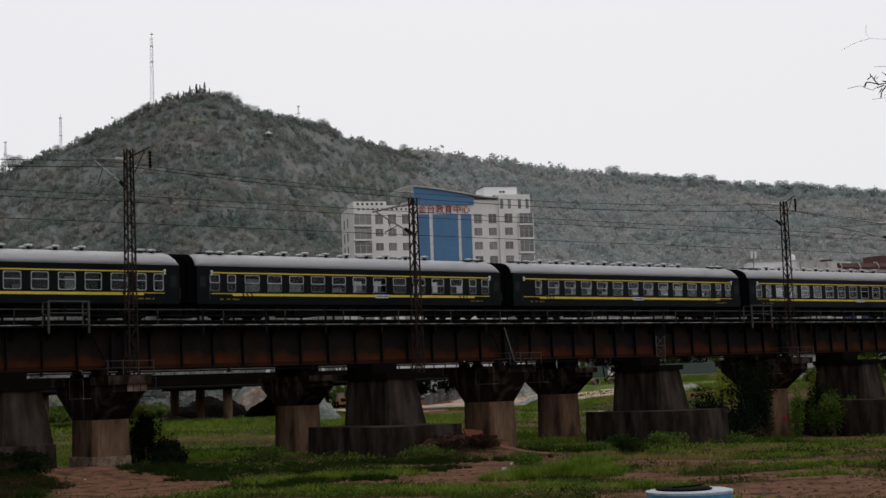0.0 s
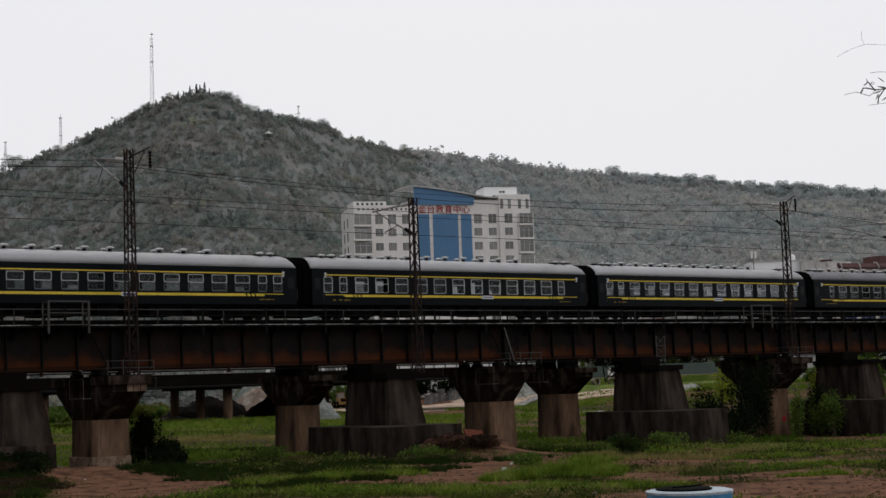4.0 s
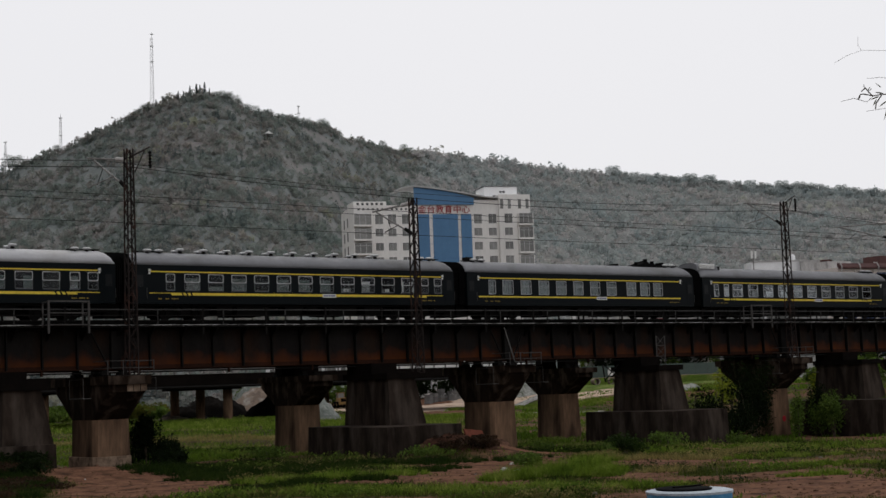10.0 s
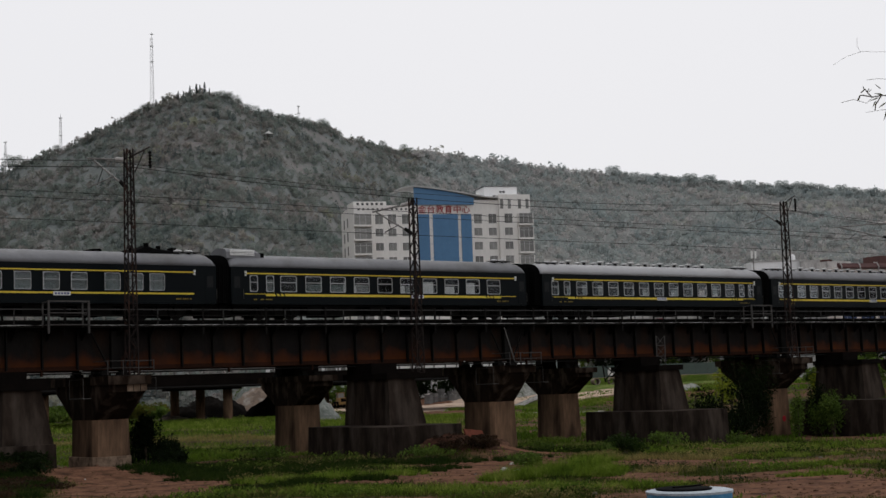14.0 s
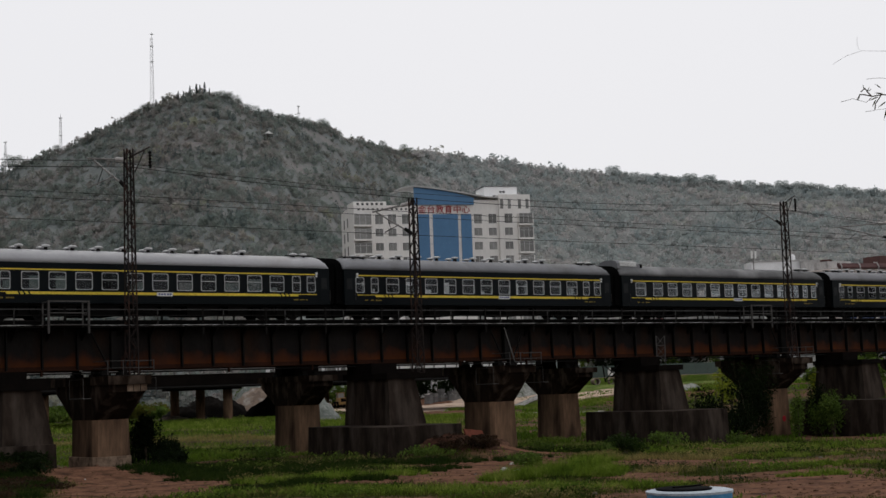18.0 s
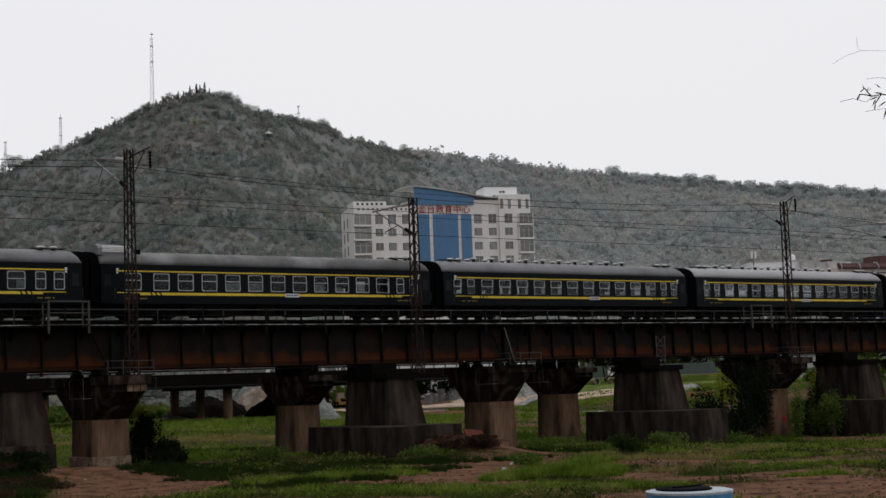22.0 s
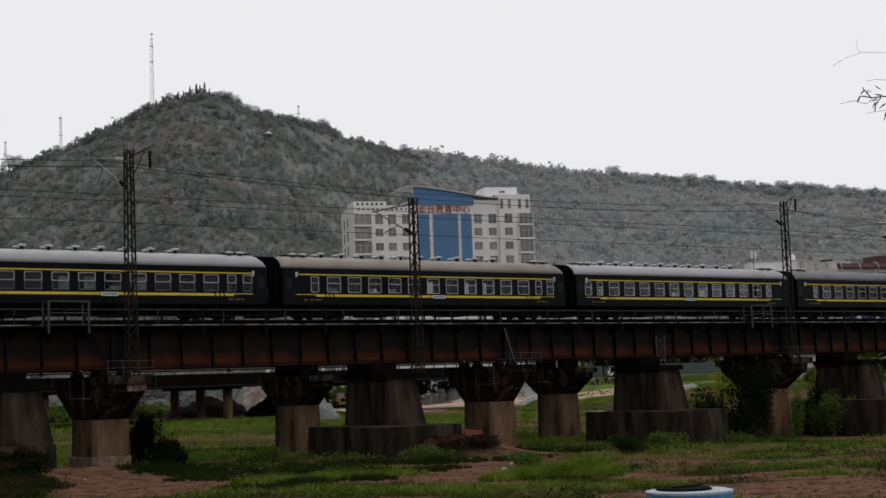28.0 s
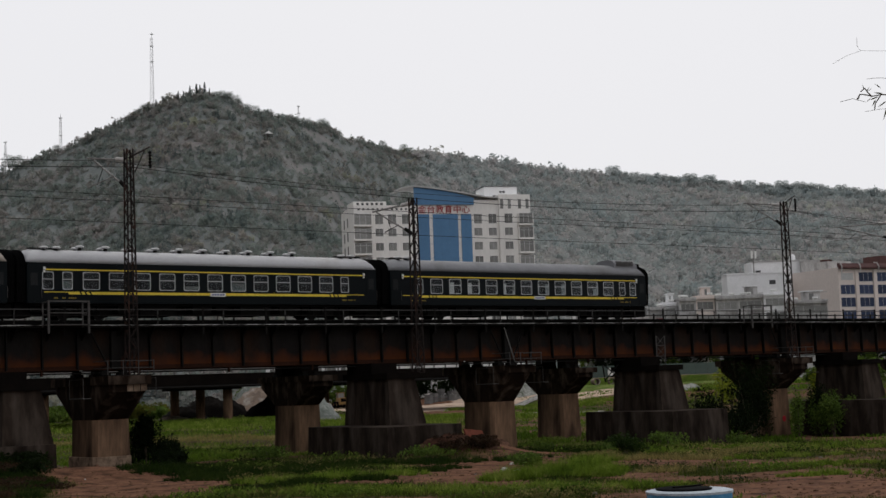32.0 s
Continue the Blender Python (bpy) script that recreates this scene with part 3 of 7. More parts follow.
part("deck_plate", Geo().box(-24, 195, 84.0, 89.4, 8.69, 8.78), M_UNDER, deck)
part("walkway", Geo().box(-24, 195, 83.2, 84.0, 8.70, 8.76), M_STEEL, deck)
part("walkway_edge", Geo().box(-24, 195, 83.14, 83.197, 8.80, 8.84), M_WORN, deck, "pale worn steel edge strip")
part("far_walkway", Geo().box(-24, 195, 89.4, 90.2, 8.70, 8.76), M_STEEL, deck)
sl = Geo().box(-0.11, 0.11, 85.4, 87.95, 8.78, 9.0).mesh("sleeper", M_UNDER)
for i in range(170):
    part("sleeper", sl, None, deck, at=(20 + i * 0.6, 0, 0))
for y in (85.96, 87.4):
    part("rail", Geo().box(-24, 195, y - 0.07, y + 0.07, 9.0, 9.03).box(-24, 195, y - 0.015, y + 0.015, 9.03, 9.2)
         .box(-24, 195, y - 0.035, y + 0.035, 9.2, 9.25), M_UNDER, deck)
br = Geo().quadbox([(0, 83.2, 8.6), (0.06, 83.2, 8.6), (0.06, 84.15, 7.9), (0, 84.15, 7.9)],
                   [(0, 83.2, 8.7), (0.06, 83.2, 8.7), (0.06, 84.15, 8.7), (0, 84.15, 8.7)]).mesh("bracket", M_STEEL)
for i in range(60):
    part("bracket", br, None, deck, at=(8 + i * 2.2, 0, 0))


# paler than dark_steel: sky gleam on the top bar is put into the colour
M_RAILP = mat("paler_rail_paint", (0.05, 0.048, 0.046), (0.02, 0.019, 0.018), 0.4, 1.5, 15.0, bump=0.03, spec=0.25)


def railing(y, x0, n, pitch):
    t = thing("railing", "dark steel angle railing along the bridge walkway", "railing", "bridge railings")
    post = Geo().box(-0.065, 0.065, y - 0.05, y + 0.035, 8.2, 9.95).mesh("post", M_STEEL)
    stay = Geo().box(-0.03, 0.03, y + 0.035, y + 0.09, 8.78, 9.75).mesh("stay_post", M_RAILP)
    for i in range(n):
        part("post", post, None, t, at=(x0 + i * pitch, 0, 0))
    for i in range(n):
        part("stay_post", stay, None, t, at=(x0 + 1.5 + i * pitch, 0, 0))
    for z in (9.78, 9.42, 9.1):
        part("rail_bar", Geo().box(x0 - 1, x0 + n * pitch, y - 0.03, y + 0.03, z - 0.03, z + 0.03), M_RAILP if z > 9.7 else M_STEEL, t)


railing(83.25, 7.6, 32, 4.6)
railing(90.1, 9.2, 54, 2.75)


def hammer_pier(x, y0, base, label, group, w=2.4, d=3.5, mat_=None, arm=2.3, flare=4.75):
    """A rectangular shaft with chamfered corners under a flared cap that reaches far out to both sides."""
    m = mat_ or M_CONC
    t = thing("bridge_pier", label, "bridge pier", group, at=(x, y0, 0))
    h, k = w / 2, 0.25

    def ring(ax, ya, yb, z):
        return [(-ax + k, ya, z), (ax - k, ya, z), (ax, ya + k, z), (ax, yb - k, z), (ax - k, yb, z), (-ax + k, yb, z), (-ax, yb - k, z),
                (-ax, ya + k, z)]

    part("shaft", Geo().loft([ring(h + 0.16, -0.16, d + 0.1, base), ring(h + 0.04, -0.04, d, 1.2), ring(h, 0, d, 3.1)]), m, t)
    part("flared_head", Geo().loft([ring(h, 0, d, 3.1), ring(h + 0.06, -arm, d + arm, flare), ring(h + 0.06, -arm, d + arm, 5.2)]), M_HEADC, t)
    part("cap", Geo().box(-h - 0.2, h + 0.2, -arm - 0.3, d + arm + 0.3, 5.2, 5.72), M_HEADC, t, "concrete cap slab in a shade-dark colour")
    for y in (-0.25, d + 0.6 - 0.3):
        for s in (-0.62, 0.62):
            part("bearing", Geo().box(s - 0.3, s + 0.3, y - 0.35, y + 0.35, 5.72, 5.95).box(s - 0.2, s + 0.2, y - 0.25, y + 0.25, 5.95, 6.13),
                 M_STEEL, t)
    return t


for x in PIERS[1:]:
    hammer_pier(x, 84.5, -2.4, "weathered concrete hammerhead railway pier on a soil mound", "front bridge piers", arm=1.8 if x == 69.9 else 2.3, flare=5.0 if x == 69.9 else 4.75)
BX = [7.8, 39.3, 70.7, 102.35, 133.6, 164]
for x in BX:
    hammer_pier(x, 113.0, -1.6, "tall concrete hammerhead pier of the bridge behind", "rear bridge piers", 2.6, 3.9)
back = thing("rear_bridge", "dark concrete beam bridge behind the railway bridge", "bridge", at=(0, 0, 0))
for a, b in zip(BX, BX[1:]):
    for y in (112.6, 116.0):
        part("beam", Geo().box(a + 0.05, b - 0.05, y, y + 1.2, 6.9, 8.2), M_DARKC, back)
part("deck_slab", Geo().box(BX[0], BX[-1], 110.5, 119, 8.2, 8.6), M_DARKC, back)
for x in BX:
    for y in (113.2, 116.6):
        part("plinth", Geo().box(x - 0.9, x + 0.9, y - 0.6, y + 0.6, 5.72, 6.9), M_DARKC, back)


def masonry_pier(x, nose=True):
    t = thing("masonry_pier", "streaked grey old masonry pier on a long stepped base", "bridge pier", "masonry piers", at=(x, 0, 0))
    ya = 76 if nose else 79.5
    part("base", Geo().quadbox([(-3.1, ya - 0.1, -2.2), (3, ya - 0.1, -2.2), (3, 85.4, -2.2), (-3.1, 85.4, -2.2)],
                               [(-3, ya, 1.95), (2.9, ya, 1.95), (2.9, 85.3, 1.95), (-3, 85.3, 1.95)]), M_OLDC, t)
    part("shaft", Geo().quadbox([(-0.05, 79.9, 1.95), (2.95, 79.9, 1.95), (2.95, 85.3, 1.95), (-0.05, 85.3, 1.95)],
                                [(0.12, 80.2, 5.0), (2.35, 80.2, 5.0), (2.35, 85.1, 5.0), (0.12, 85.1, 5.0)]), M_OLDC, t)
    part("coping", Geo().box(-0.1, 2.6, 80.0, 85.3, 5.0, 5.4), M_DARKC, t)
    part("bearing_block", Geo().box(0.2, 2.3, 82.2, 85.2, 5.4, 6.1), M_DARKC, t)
    return t


for x in (30.1, 56.3, 81.8, 106.8, 131):
    masonry_pier(x, x > 31)

# ---- passenger train ----
M_VENT = mat("dull_vent_metal", (0.55, 0.55, 0.55), (0.42, 0.42, 0.42), 0.6, 2.0, 9.0, bump=0.05)
CAR_L, GAP = 25.5, 1.076
SIDE = 1.5525
DINER_L = 24.2
PROF = [(-1.55, 3.5), (-1.47, 3.78), (-1.27, 4.03), (-0.9, 4.25), (-0.45, 4.38), (0, 4.43), (0.45, 4.38), (0.9, 4.25), (1.27, 4.03),
        (1.47, 3.78), (1.55, 3.5)]
WZ0, WZ1 = 1.85, 2.95
M_OCHRE = mat("faded_yellow_lettering", (0.3, 0.22, 0.04), (0.2, 0.14, 0.03), 0.6, 3.0, 12.0, bump=0)
SHARED = {}


def shared(key, make):
    if key not in SHARED:
        SHARED[key] = make()
    return SHARED[key]


def window_list(kind):
    big = [(3.55 + 1.72 * i, 1.13) for i in range(11)]
    small = [(0.94, 0.74), (2.23, 0.66)]
    tail = [(22.5, 0.68), (23.67, 0.7)]
    if kind == "one_small":
        small = small[1:]
    if kind == "no_tail":
        tail = tail[:1]
    if kind == "seat":
        small = [(1.55, 1.18)]
    if kind == "wide":
        big = [(3.75 + 1.99 * i, 1.3) for i in range(10)]
        small, tail = [(1.4, 0.62), (2.65, 0.62)], []
    if kind == "diner":
        small, tail = [(2.05, 0.7)], []
        big = [(3.4 + 1.8 * i, 1.07) for i in range(7)] + [(16.4, 1.07), (17.95, 1.07), (19.45, 1.07)]
    return small + big + tail


def roof_mesh(m, long=CAR_L):
    g = Geo()
    rings = []
    for x, k in ((0, 0.35), (0.12, 0.7), (0.35, 0.9), (0.7, 1.0), (8, 1), (17, 1), (long - 0.7, 1.0), (long - 0.35, 0.9), (long - 0.12, 0.7),
                 (long, 0.35)):
        rings.append([(x, y * (0.93 + 0.07 * k), 3.5 + (z - 3.5) * k) for y, z in PROF])
    g.loft(rings)
    me = g.mesh("roof", m)
    me.polygons.foreach_set("use_smooth", [len(p.vertices) == 4 for p in me.polygons])
    return me


def wall_mesh(kind):
    """Both side walls with their window openings cut through, the ends and the floor."""
    g = Geo()
    wins = window_list(kind)
    long = DINER_L if kind == "diner" else CAR_L
    for s in (-1, 1):
        ya, yb = sorted((s * SIDE, s * (SIDE - 0.06)))
        g.box(0, long, ya, yb, 1.02, WZ0)
        g.box(0, long, ya, yb, WZ1, 3.5)
        x = 0
        for a, w in wins:
            g.box(x, a, ya, yb, WZ0, WZ1)
            x = a + w
        g.box(x, long, ya, yb, WZ0, WZ1)
    g.box(0, 0.06, -SIDE + 0.06, SIDE - 0.06, 1.02, 3.5)
    g.box(long - 0.06, long, -SIDE + 0.06, SIDE - 0.06, 1.02, 3.5)
    g.box(0.06, long - 0.06, -SIDE + 0.06, SIDE - 0.06, 1.1, 1.2)
    return g.mesh("body", M_GREEN)


def frame_mesh(w):
    g = Geo()
    y0, y1, b = -SIDE - 0.014, -SIDE + 0.02, 0.046
    ring = lambda k, y: [(cx + sx * (w / 2 - k - r) + (r * math.cos(a)), y, cz + sz * ((WZ1 - WZ0) / 2 - k - r) + r * math.sin(a))
                         for sx, sz, a0 in ((1, 1, 0), (-1, 1, 90), (-1, -1, 180), (1, -1, 270)) for a in (radians(a0 + q) for q in (0, 30, 60, 90))]
    cx, cz, r = w / 2, (WZ0 + WZ1) / 2, 0.13
    g.loft([ring(b, y1), ring(b, y0), ring(0.004, y0), ring(-0.006, y1)])
    g.f = g.f[:-2]
    z = WZ0 + 0.56 * (WZ1 - WZ0)
    g.box(b, w - b, y0, y1, z, z + b)
    return g.mesh("window_frame", M_FRAME)


def sash_frame_mesh(w):
    """A drop window: a bright rounded frame round the upper sash alone."""
    z0, z1, b, r = WZ0 + 0.5 * (WZ1 - WZ0), WZ1, 0.042, 0.1
    y0, y1 = -SIDE - 0.014, -SIDE + 0.02
    ring = lambda k, y: [(w / 2 + sx * (w / 2 - k - r) + r * math.cos(a), y, (z0 + z1) / 2 + sz * ((z1 - z0) / 2 - k - r) + r * math.sin(a))
                         for sx, sz, a0 in ((1, 1, 0), (-1, 1, 90), (-1, -1, 180), (1, -1, 270)) for a in (radians(a0 + q) for q in (0, 30, 60, 90))]
    g = Geo().loft([ring(b, y1), ring(b, y0), ring(0.0, y0), ring(-0.006, y1)])
    g.f = g.f[:-2]
    return g.mesh("window_frame", M_FRAME)


def low_frame_mesh(w):
    """The dull frame of the lower light."""
    z1 = WZ0 + 0.5 * (WZ1 - WZ0)
    return Geo().box(0.0, 0.05, -SIDE - 0.006, -SIDE + 0.02, WZ0 + 0.08, z1).box(w - 0.05, w, -SIDE - 0.006, -SIDE + 0.02, WZ0 + 0.08, z1).box(0.05, w - 0.05, -SIDE - 0.006, -SIDE + 0.02, WZ0, WZ0 + 0.08).mesh("lower_frame", M_DULLF)


def pane_mesh(w):
    return Geo().box(0.04, w - 0.04, -SIDE + 0.006, -SIDE + 0.012, WZ0 + 0.04, WZ1 - 0.04).mesh("pane", M_GLASS)


def blind_mesh(w, m, low):
    """A blind pulled down to the height low (0 sill to 1 head), in shallow folds."""
    g = Geo()
    n = 6
    z0 = WZ0 - 0.02 + low * (WZ1 - WZ0)
    for i in range(n):
        a, b = w * i / n, w * (i + 1) / n
        y = -SIDE + 0.16 + (0.03 if i % 2 else 0)
        g.box(a, b, y, y + 0.01, z0, WZ1 + 0.02)
    return g.mesh("blind", m)


def vent_mesh():
    return Geo().lathe((0, 0, 0), [(0.1, 0.16), (0.28, 0.2), (0.29, 0.25), (0.2, 0.31), (0.06, 0.33)], 12).mesh("roof_vent", M_VENT)


def stem_mesh():
    return Geo().lathe((0, 0, 0), [(0.16, -0.12), (0.13, 0.08), (0.11, 0.17)], 10).mesh("stem", M_STEEL)


def hood_mesh():
    """A box-shaped hood with a rounded back, flat at its outer end."""
    prof = [(-1.1, 0), (-1.08, 0.3), (-0.9, 0.44), (-0.4, 0.52), (0.4, 0.52), (0.9, 0.44), (1.08, 0.3), (1.1, 0)]
    return Geo().loft([[(x, y * w, 4.12 + z * h * 1.35) for y, z in prof] for x, w, h in ((0, 1, 1), (2.2, 1, 0.96), (2.6, 0.96, 0.7))]).mesh("roof_hood", M_GREY)


def stripe_mesh(diner):
    g = Geo()
    y0, y1 = -SIDE - 0.008, -SIDE - 0.002
    if diner:
        return g.box(23.6, 24.1, y0, y1, 1.62, 1.73).box(1.07, 22.6, y0, y1, 1.62, 1.73).mesh("lower_stripe", M_YELLOW)
    g.box(1.05, 2.55, y0, y1, 1.68, 1.725).box(22.9, 24.45, y0, y1, 1.68, 1.725)
    for a, b in ((2.55, 3.3), (3.42, 3.62), (3.74, 3.94), (4.06, 21.5), (21.62, 21.82), (21.94, 22.14), (22.26, 22.9)):
        g.quadbox([(a + 0.1, y0, 1.56), (b + 0.1, y0, 1.56), (b + 0.1, y1, 1.56), (a + 0.1, y1, 1.56)],
                  [(a, y0, 1.725), (b, y0, 1.725), (b, y1, 1.725), (a, y1, 1.725)])
    return g.mesh("lower_stripe", M_YELLOW)


def bellows_mesh():
    g = Geo()
    rings = []
    for i in range(9):
        x = -0.53 + i * 0.53 / 8
        k = 0.93 if i % 2 else 0.88
        rings.append([(x, -1.4 * k, 1.1)] + [(x, y * k, 1.1 + (z - 1.1) * (k + 0.055)) for y, z in PROF] + [(x, 1.4 * k, 1.1)])
    return g.loft(rings).mesh("gangway_bellows", M_BLACK)


def bogie_mesh():
    g = Geo()
    for y in (-1.12, 1.02):
        g.box(-1.7, 1.7, y, y + 0.1, 0.42, 0.62)
        for x in (-1.2, 1.2):
            g.box(x - 0.18, x + 0.18, y - 0.1, y + 0.12, 0.3, 0.6)
        g.box(-0.3, 0.3, y - 0.1, y + 0.15, 0.3, 0.95)
    g.box(-0.25, 0.25, -1.1, 1.1, 0.45, 0.8).box(-1.85, 1.85, -0.6, 0.6, 0.22, 0.86)
    for x in (-1.2, 1.2):
        g.box(x - 0.3, x + 0.3, -1.2, -0.9, 0.55, 0.86)
    for x in (-0.55, 0.55):
        g.tube((x, -1.15, 0.45), (x, -1.15, 0.86), 0.12, 8)
    return g.mesh("bogie_frame", M_UNDER)


def wheel_mesh():
    g = Geo()
    for y in (-0.78, 0.66):
        n = 16
        g.loft([[(r * math.cos(2 * math.pi * i / n), yy, 0.4575 + r * math.sin(2 * math.pi * i / n)) for i in range(n)]
                for r, yy in ((0.4575, y), (0.4575, y + 0.12))])
    g.tube((0, -1.1, 0.4575), (0, 1.1, 0.4575), 0.08, 8)
    return g.mesh("wheelset", M_STEEL)


def lamp_mesh():
    return Geo().box(-0.065, 0.065, -SIDE - 0.1, -SIDE - 0.004, 3.06, 3.22).box(-0.055, 0.055, -SIDE - 0.07, -SIDE - 0.004, 2.9, 3.02).mesh("marker_lamp", M_WHITE)


def door_mesh():
    g = Geo()
    y0, y1 = -SIDE - 0.012, -SIDE - 0.004
    g.box(0, 0.72, y0, y1, 1.15, 3.05)
    return g.mesh("end_door", M_GREEN)


def plate_mesh():
    return Geo().box(-0.55, 0.55, -SIDE - 0.03, -SIDE - 0.01, 1.5, 1.74).mesh("route_plate", M_WHITE)


def bars_mesh(spans, z0, z1, y, m, name):
    g = Geo()
    for a, b in spans:
        g.box(a, b, y - 0.004, y, z0, z1)
    return g.mesh(name, m)


drawn = random.Random(8)


def coach(kind, roof, roof_label, vents=True, hood=None, blinds=None, kitchen=False, plate=13.0, bare=0.6, drop=False):
    t = thing("passenger_coach", "", "train coach", "passenger train coaches")
    diner = kind == "diner"
    long = DINER_L if diner else CAR_L
    part("body", shared(("body", kind), lambda: wall_mesh(kind)), None, t)
    part("roof", shared(("roof", roof.name, long), lambda: roof_mesh(roof, long)), None, t, roof_label)
    for a, w in window_list(kind):
        w = round(w, 2)
        f = part("window_frame", shared(("frame", w, drop), lambda: sash_frame_mesh(w) if drop else frame_mesh(w)), None, t, at=(a, 0, 0))
        if drop:
            part("lower_frame", shared(("lowf", w), lambda: low_frame_mesh(w)), None, f)
        part("pane", shared(("pane", w), lambda: pane_mesh(w)), None, f)
        m = blinds or M_CURT
        low = 0.0 if blinds else drawn.choice((0.0, 0.3, 0.52, 0.78, 0.86) if drawn.random() < bare else (0, 0, 0, 0, 0.52))
        part("blind", shared(("blind", w, m.name, low), lambda: blind_mesh(w, m, low)), None, f)
    part("upper_stripe", shared(("upper", long), lambda: Geo().box(1.15, long - (1.6 if diner else 1.15), -SIDE - 0.03, -SIDE - 0.002, 3.03, 3.11).mesh("upper_stripe", M_YELLOW)),
         None, t)
    part("lower_stripe", shared(("lower", diner), lambda: stripe_mesh(diner)), None, t)
    for x in (1.07, long - (1.6 if diner else 1.07)):
        part("marker_lamp", shared("lamp", lamp_mesh), None, t, at=(x, 0, 0))
    for x in (0.08, long - 0.8):
        d = part("end_door", shared("door", door_mesh), None, t, at=(x, 0, 0))
        part("door_pane", shared("dpane", lambda: Geo().box(0.14, 0.58, -SIDE - 0.016, -SIDE - 0.013, 2.1, 2.85).mesh("door_pane", M_DPANE)), None, d)
        part("handrail", shared("hrail", lambda: Geo().tube((0.8, -SIDE - 0.06, 1.35), (0.8, -SIDE - 0.06, 2.0), 0.014).mesh("handrail", M_DULL)),
             None, d)
    p = part("route_plate", shared("plate", plate_mesh), None, t, at=(plate, 0, 0))
    part("plate_writing", shared("pw", lambda: bars_mesh([(-0.45, -0.32), (-0.26, -0.13), (-0.06, 0.06), (0.14, 0.27), (0.33, 0.46)], 1.56, 1.68,
                                                         -SIDE - 0.031, M_INK, "plate_writing")), None, p)
    for a, b in ((1.7, 2.05), (2.2, 2.56), (2.62, 3.16), (long - 2.9, long - 2.5), (long - 2.4, long - 2.0), (long - 1.9, long - 1.8)):
        wd = round(b - a, 2)
        part("side_writing", shared(("sw", wd), lambda: bars_mesh([(0.13 * q, 0.13 * q + 0.09) for q in range(max(1, int(wd / 0.13)))], 1.3, 1.38, -SIDE - 0.004, M_OCHRE, "side_writing")),
             None, t, at=(a, 0, 0))
    for x in (0, long + 0.53):
        part("gangway_bellows", shared("bellows", bellows_mesh), None, t, at=(x, 0, 0))
    part("underframe", shared(("under", long), lambda: Geo().box(0.2, long - 0.2, -1.4, 1.4, 0.88, 1.02).box(-0.52, 0.5, -0.85, 0.85, 0.2, 1.12).box(long - 0.5, long + 0.52, -0.85, 0.85, 0.2, 1.12)
                              .box(0.5, long - 0.5, -0.4, 0.4, 0.32, 0.88).box(0.3, 1.6, -1.2, 1.2, 0.5, 0.88).box(long - 1.6, long - 0.3, -1.2, 1.2, 0.5, 0.88).mesh("underframe", M_UNDER)), None, t)
    for a, b, z in ((6.0, 7.1, 0.42), (7.5, 9.9, 0.26), (11.2, 12.5, 0.4), (12.9, 13.7, 0.55), (14.7, 16.9, 0.3), (17.7, 19.1, 0.4)):
        part("underfloor_box", shared(("ubox", a), lambda: Geo().quadbox([(a, -1.3, z), (b, -1.3, z), (b, 1.3, z), (a, 1.3, z)], [(a - 0.05, -1.35, 0.88), (b + 0.05, -1.35, 0.88), (b + 0.05, 1.35, 0.88), (a - 0.05, 1.35, 0.88)]).mesh("underfloor_box", M_UNDER)), None, t)
    for x in (3.75, long - 3.75):
        b = part("bogie", shared("bogie", bogie_mesh), None, t, at=(x, 0, 0))
        for dx in (-1.2, 1.2):
            part("wheelset", shared("wheel", wheel_mesh), None, b, at=(dx, 0, 0))
    if vents:
        for i in range(10):
            for y, z in ((-0.3, 4.4), (0.45, 4.36)):
                v = part("roof_vent", shared("vent", vent_mesh), None, t, at=(3.9 + 1.72 * i, y, z))
                part("stem", shared("stem", stem_mesh), None, v)
    for x, s in ((0.55, 1), (long - 0.55, -1)):
        g = "board%d" % s
        part("roof_walkboard", shared(g, lambda: Geo().box(0, 2.1 * s, -0.5, -0.1, 4.45, 4.49).box(0.3 * s, 0.36 * s, -0.45, -0.15, 4.3, 4.45)
                                      .box(1.7 * s, 1.76 * s, -0.45, -0.15, 4.3, 4.45).mesh("roof_walkboard", M_STEEL)), None, t, at=(x, 0, 0))
        for k in (0.9, 1.7):
            v = part("tank_filler", shared("vent", vent_mesh), None, t, at=(x + k * s, -0.55, 4.28))
            part("stem", shared("stem", stem_mesh), None, v)
    if hood is not None:
        h = part("roof_hood", shared("hood", hood_mesh), None, t, "pale rounded air-conditioning hood", at=(hood, 0, 0))
        for k in range(4):
            part("louvre", shared(("louvre", k, hood > 9), lambda: Geo().quadbox([(0.25, -1.16, 4.3 + 0.1 * k), (2.1, -1.16, 4.3 + 0.1 * k), (2.1, -1.05, 4.3 + 0.1 * k), (0.25, -1.05, 4.3 + 0.1 * k)],
                                                                       [(0.25, -1.13, 4.37 + 0.1 * k), (2.1, -1.13, 4.37 + 0.1 * k), (2.1, -1.02, 4.37 + 0.1 * k), (0.25, -1.02, 4.37 + 0.1 * k)])
                                  .mesh("louvre", M_DULL if hood > 9 else M_WHITE)), None, h)
        part("intake", shared("intake", lambda: Geo().box(2.3, 2.9, -1.0, 0.6, 4.1, 4.5).mesh("intake", M_BLACK)), None, h)
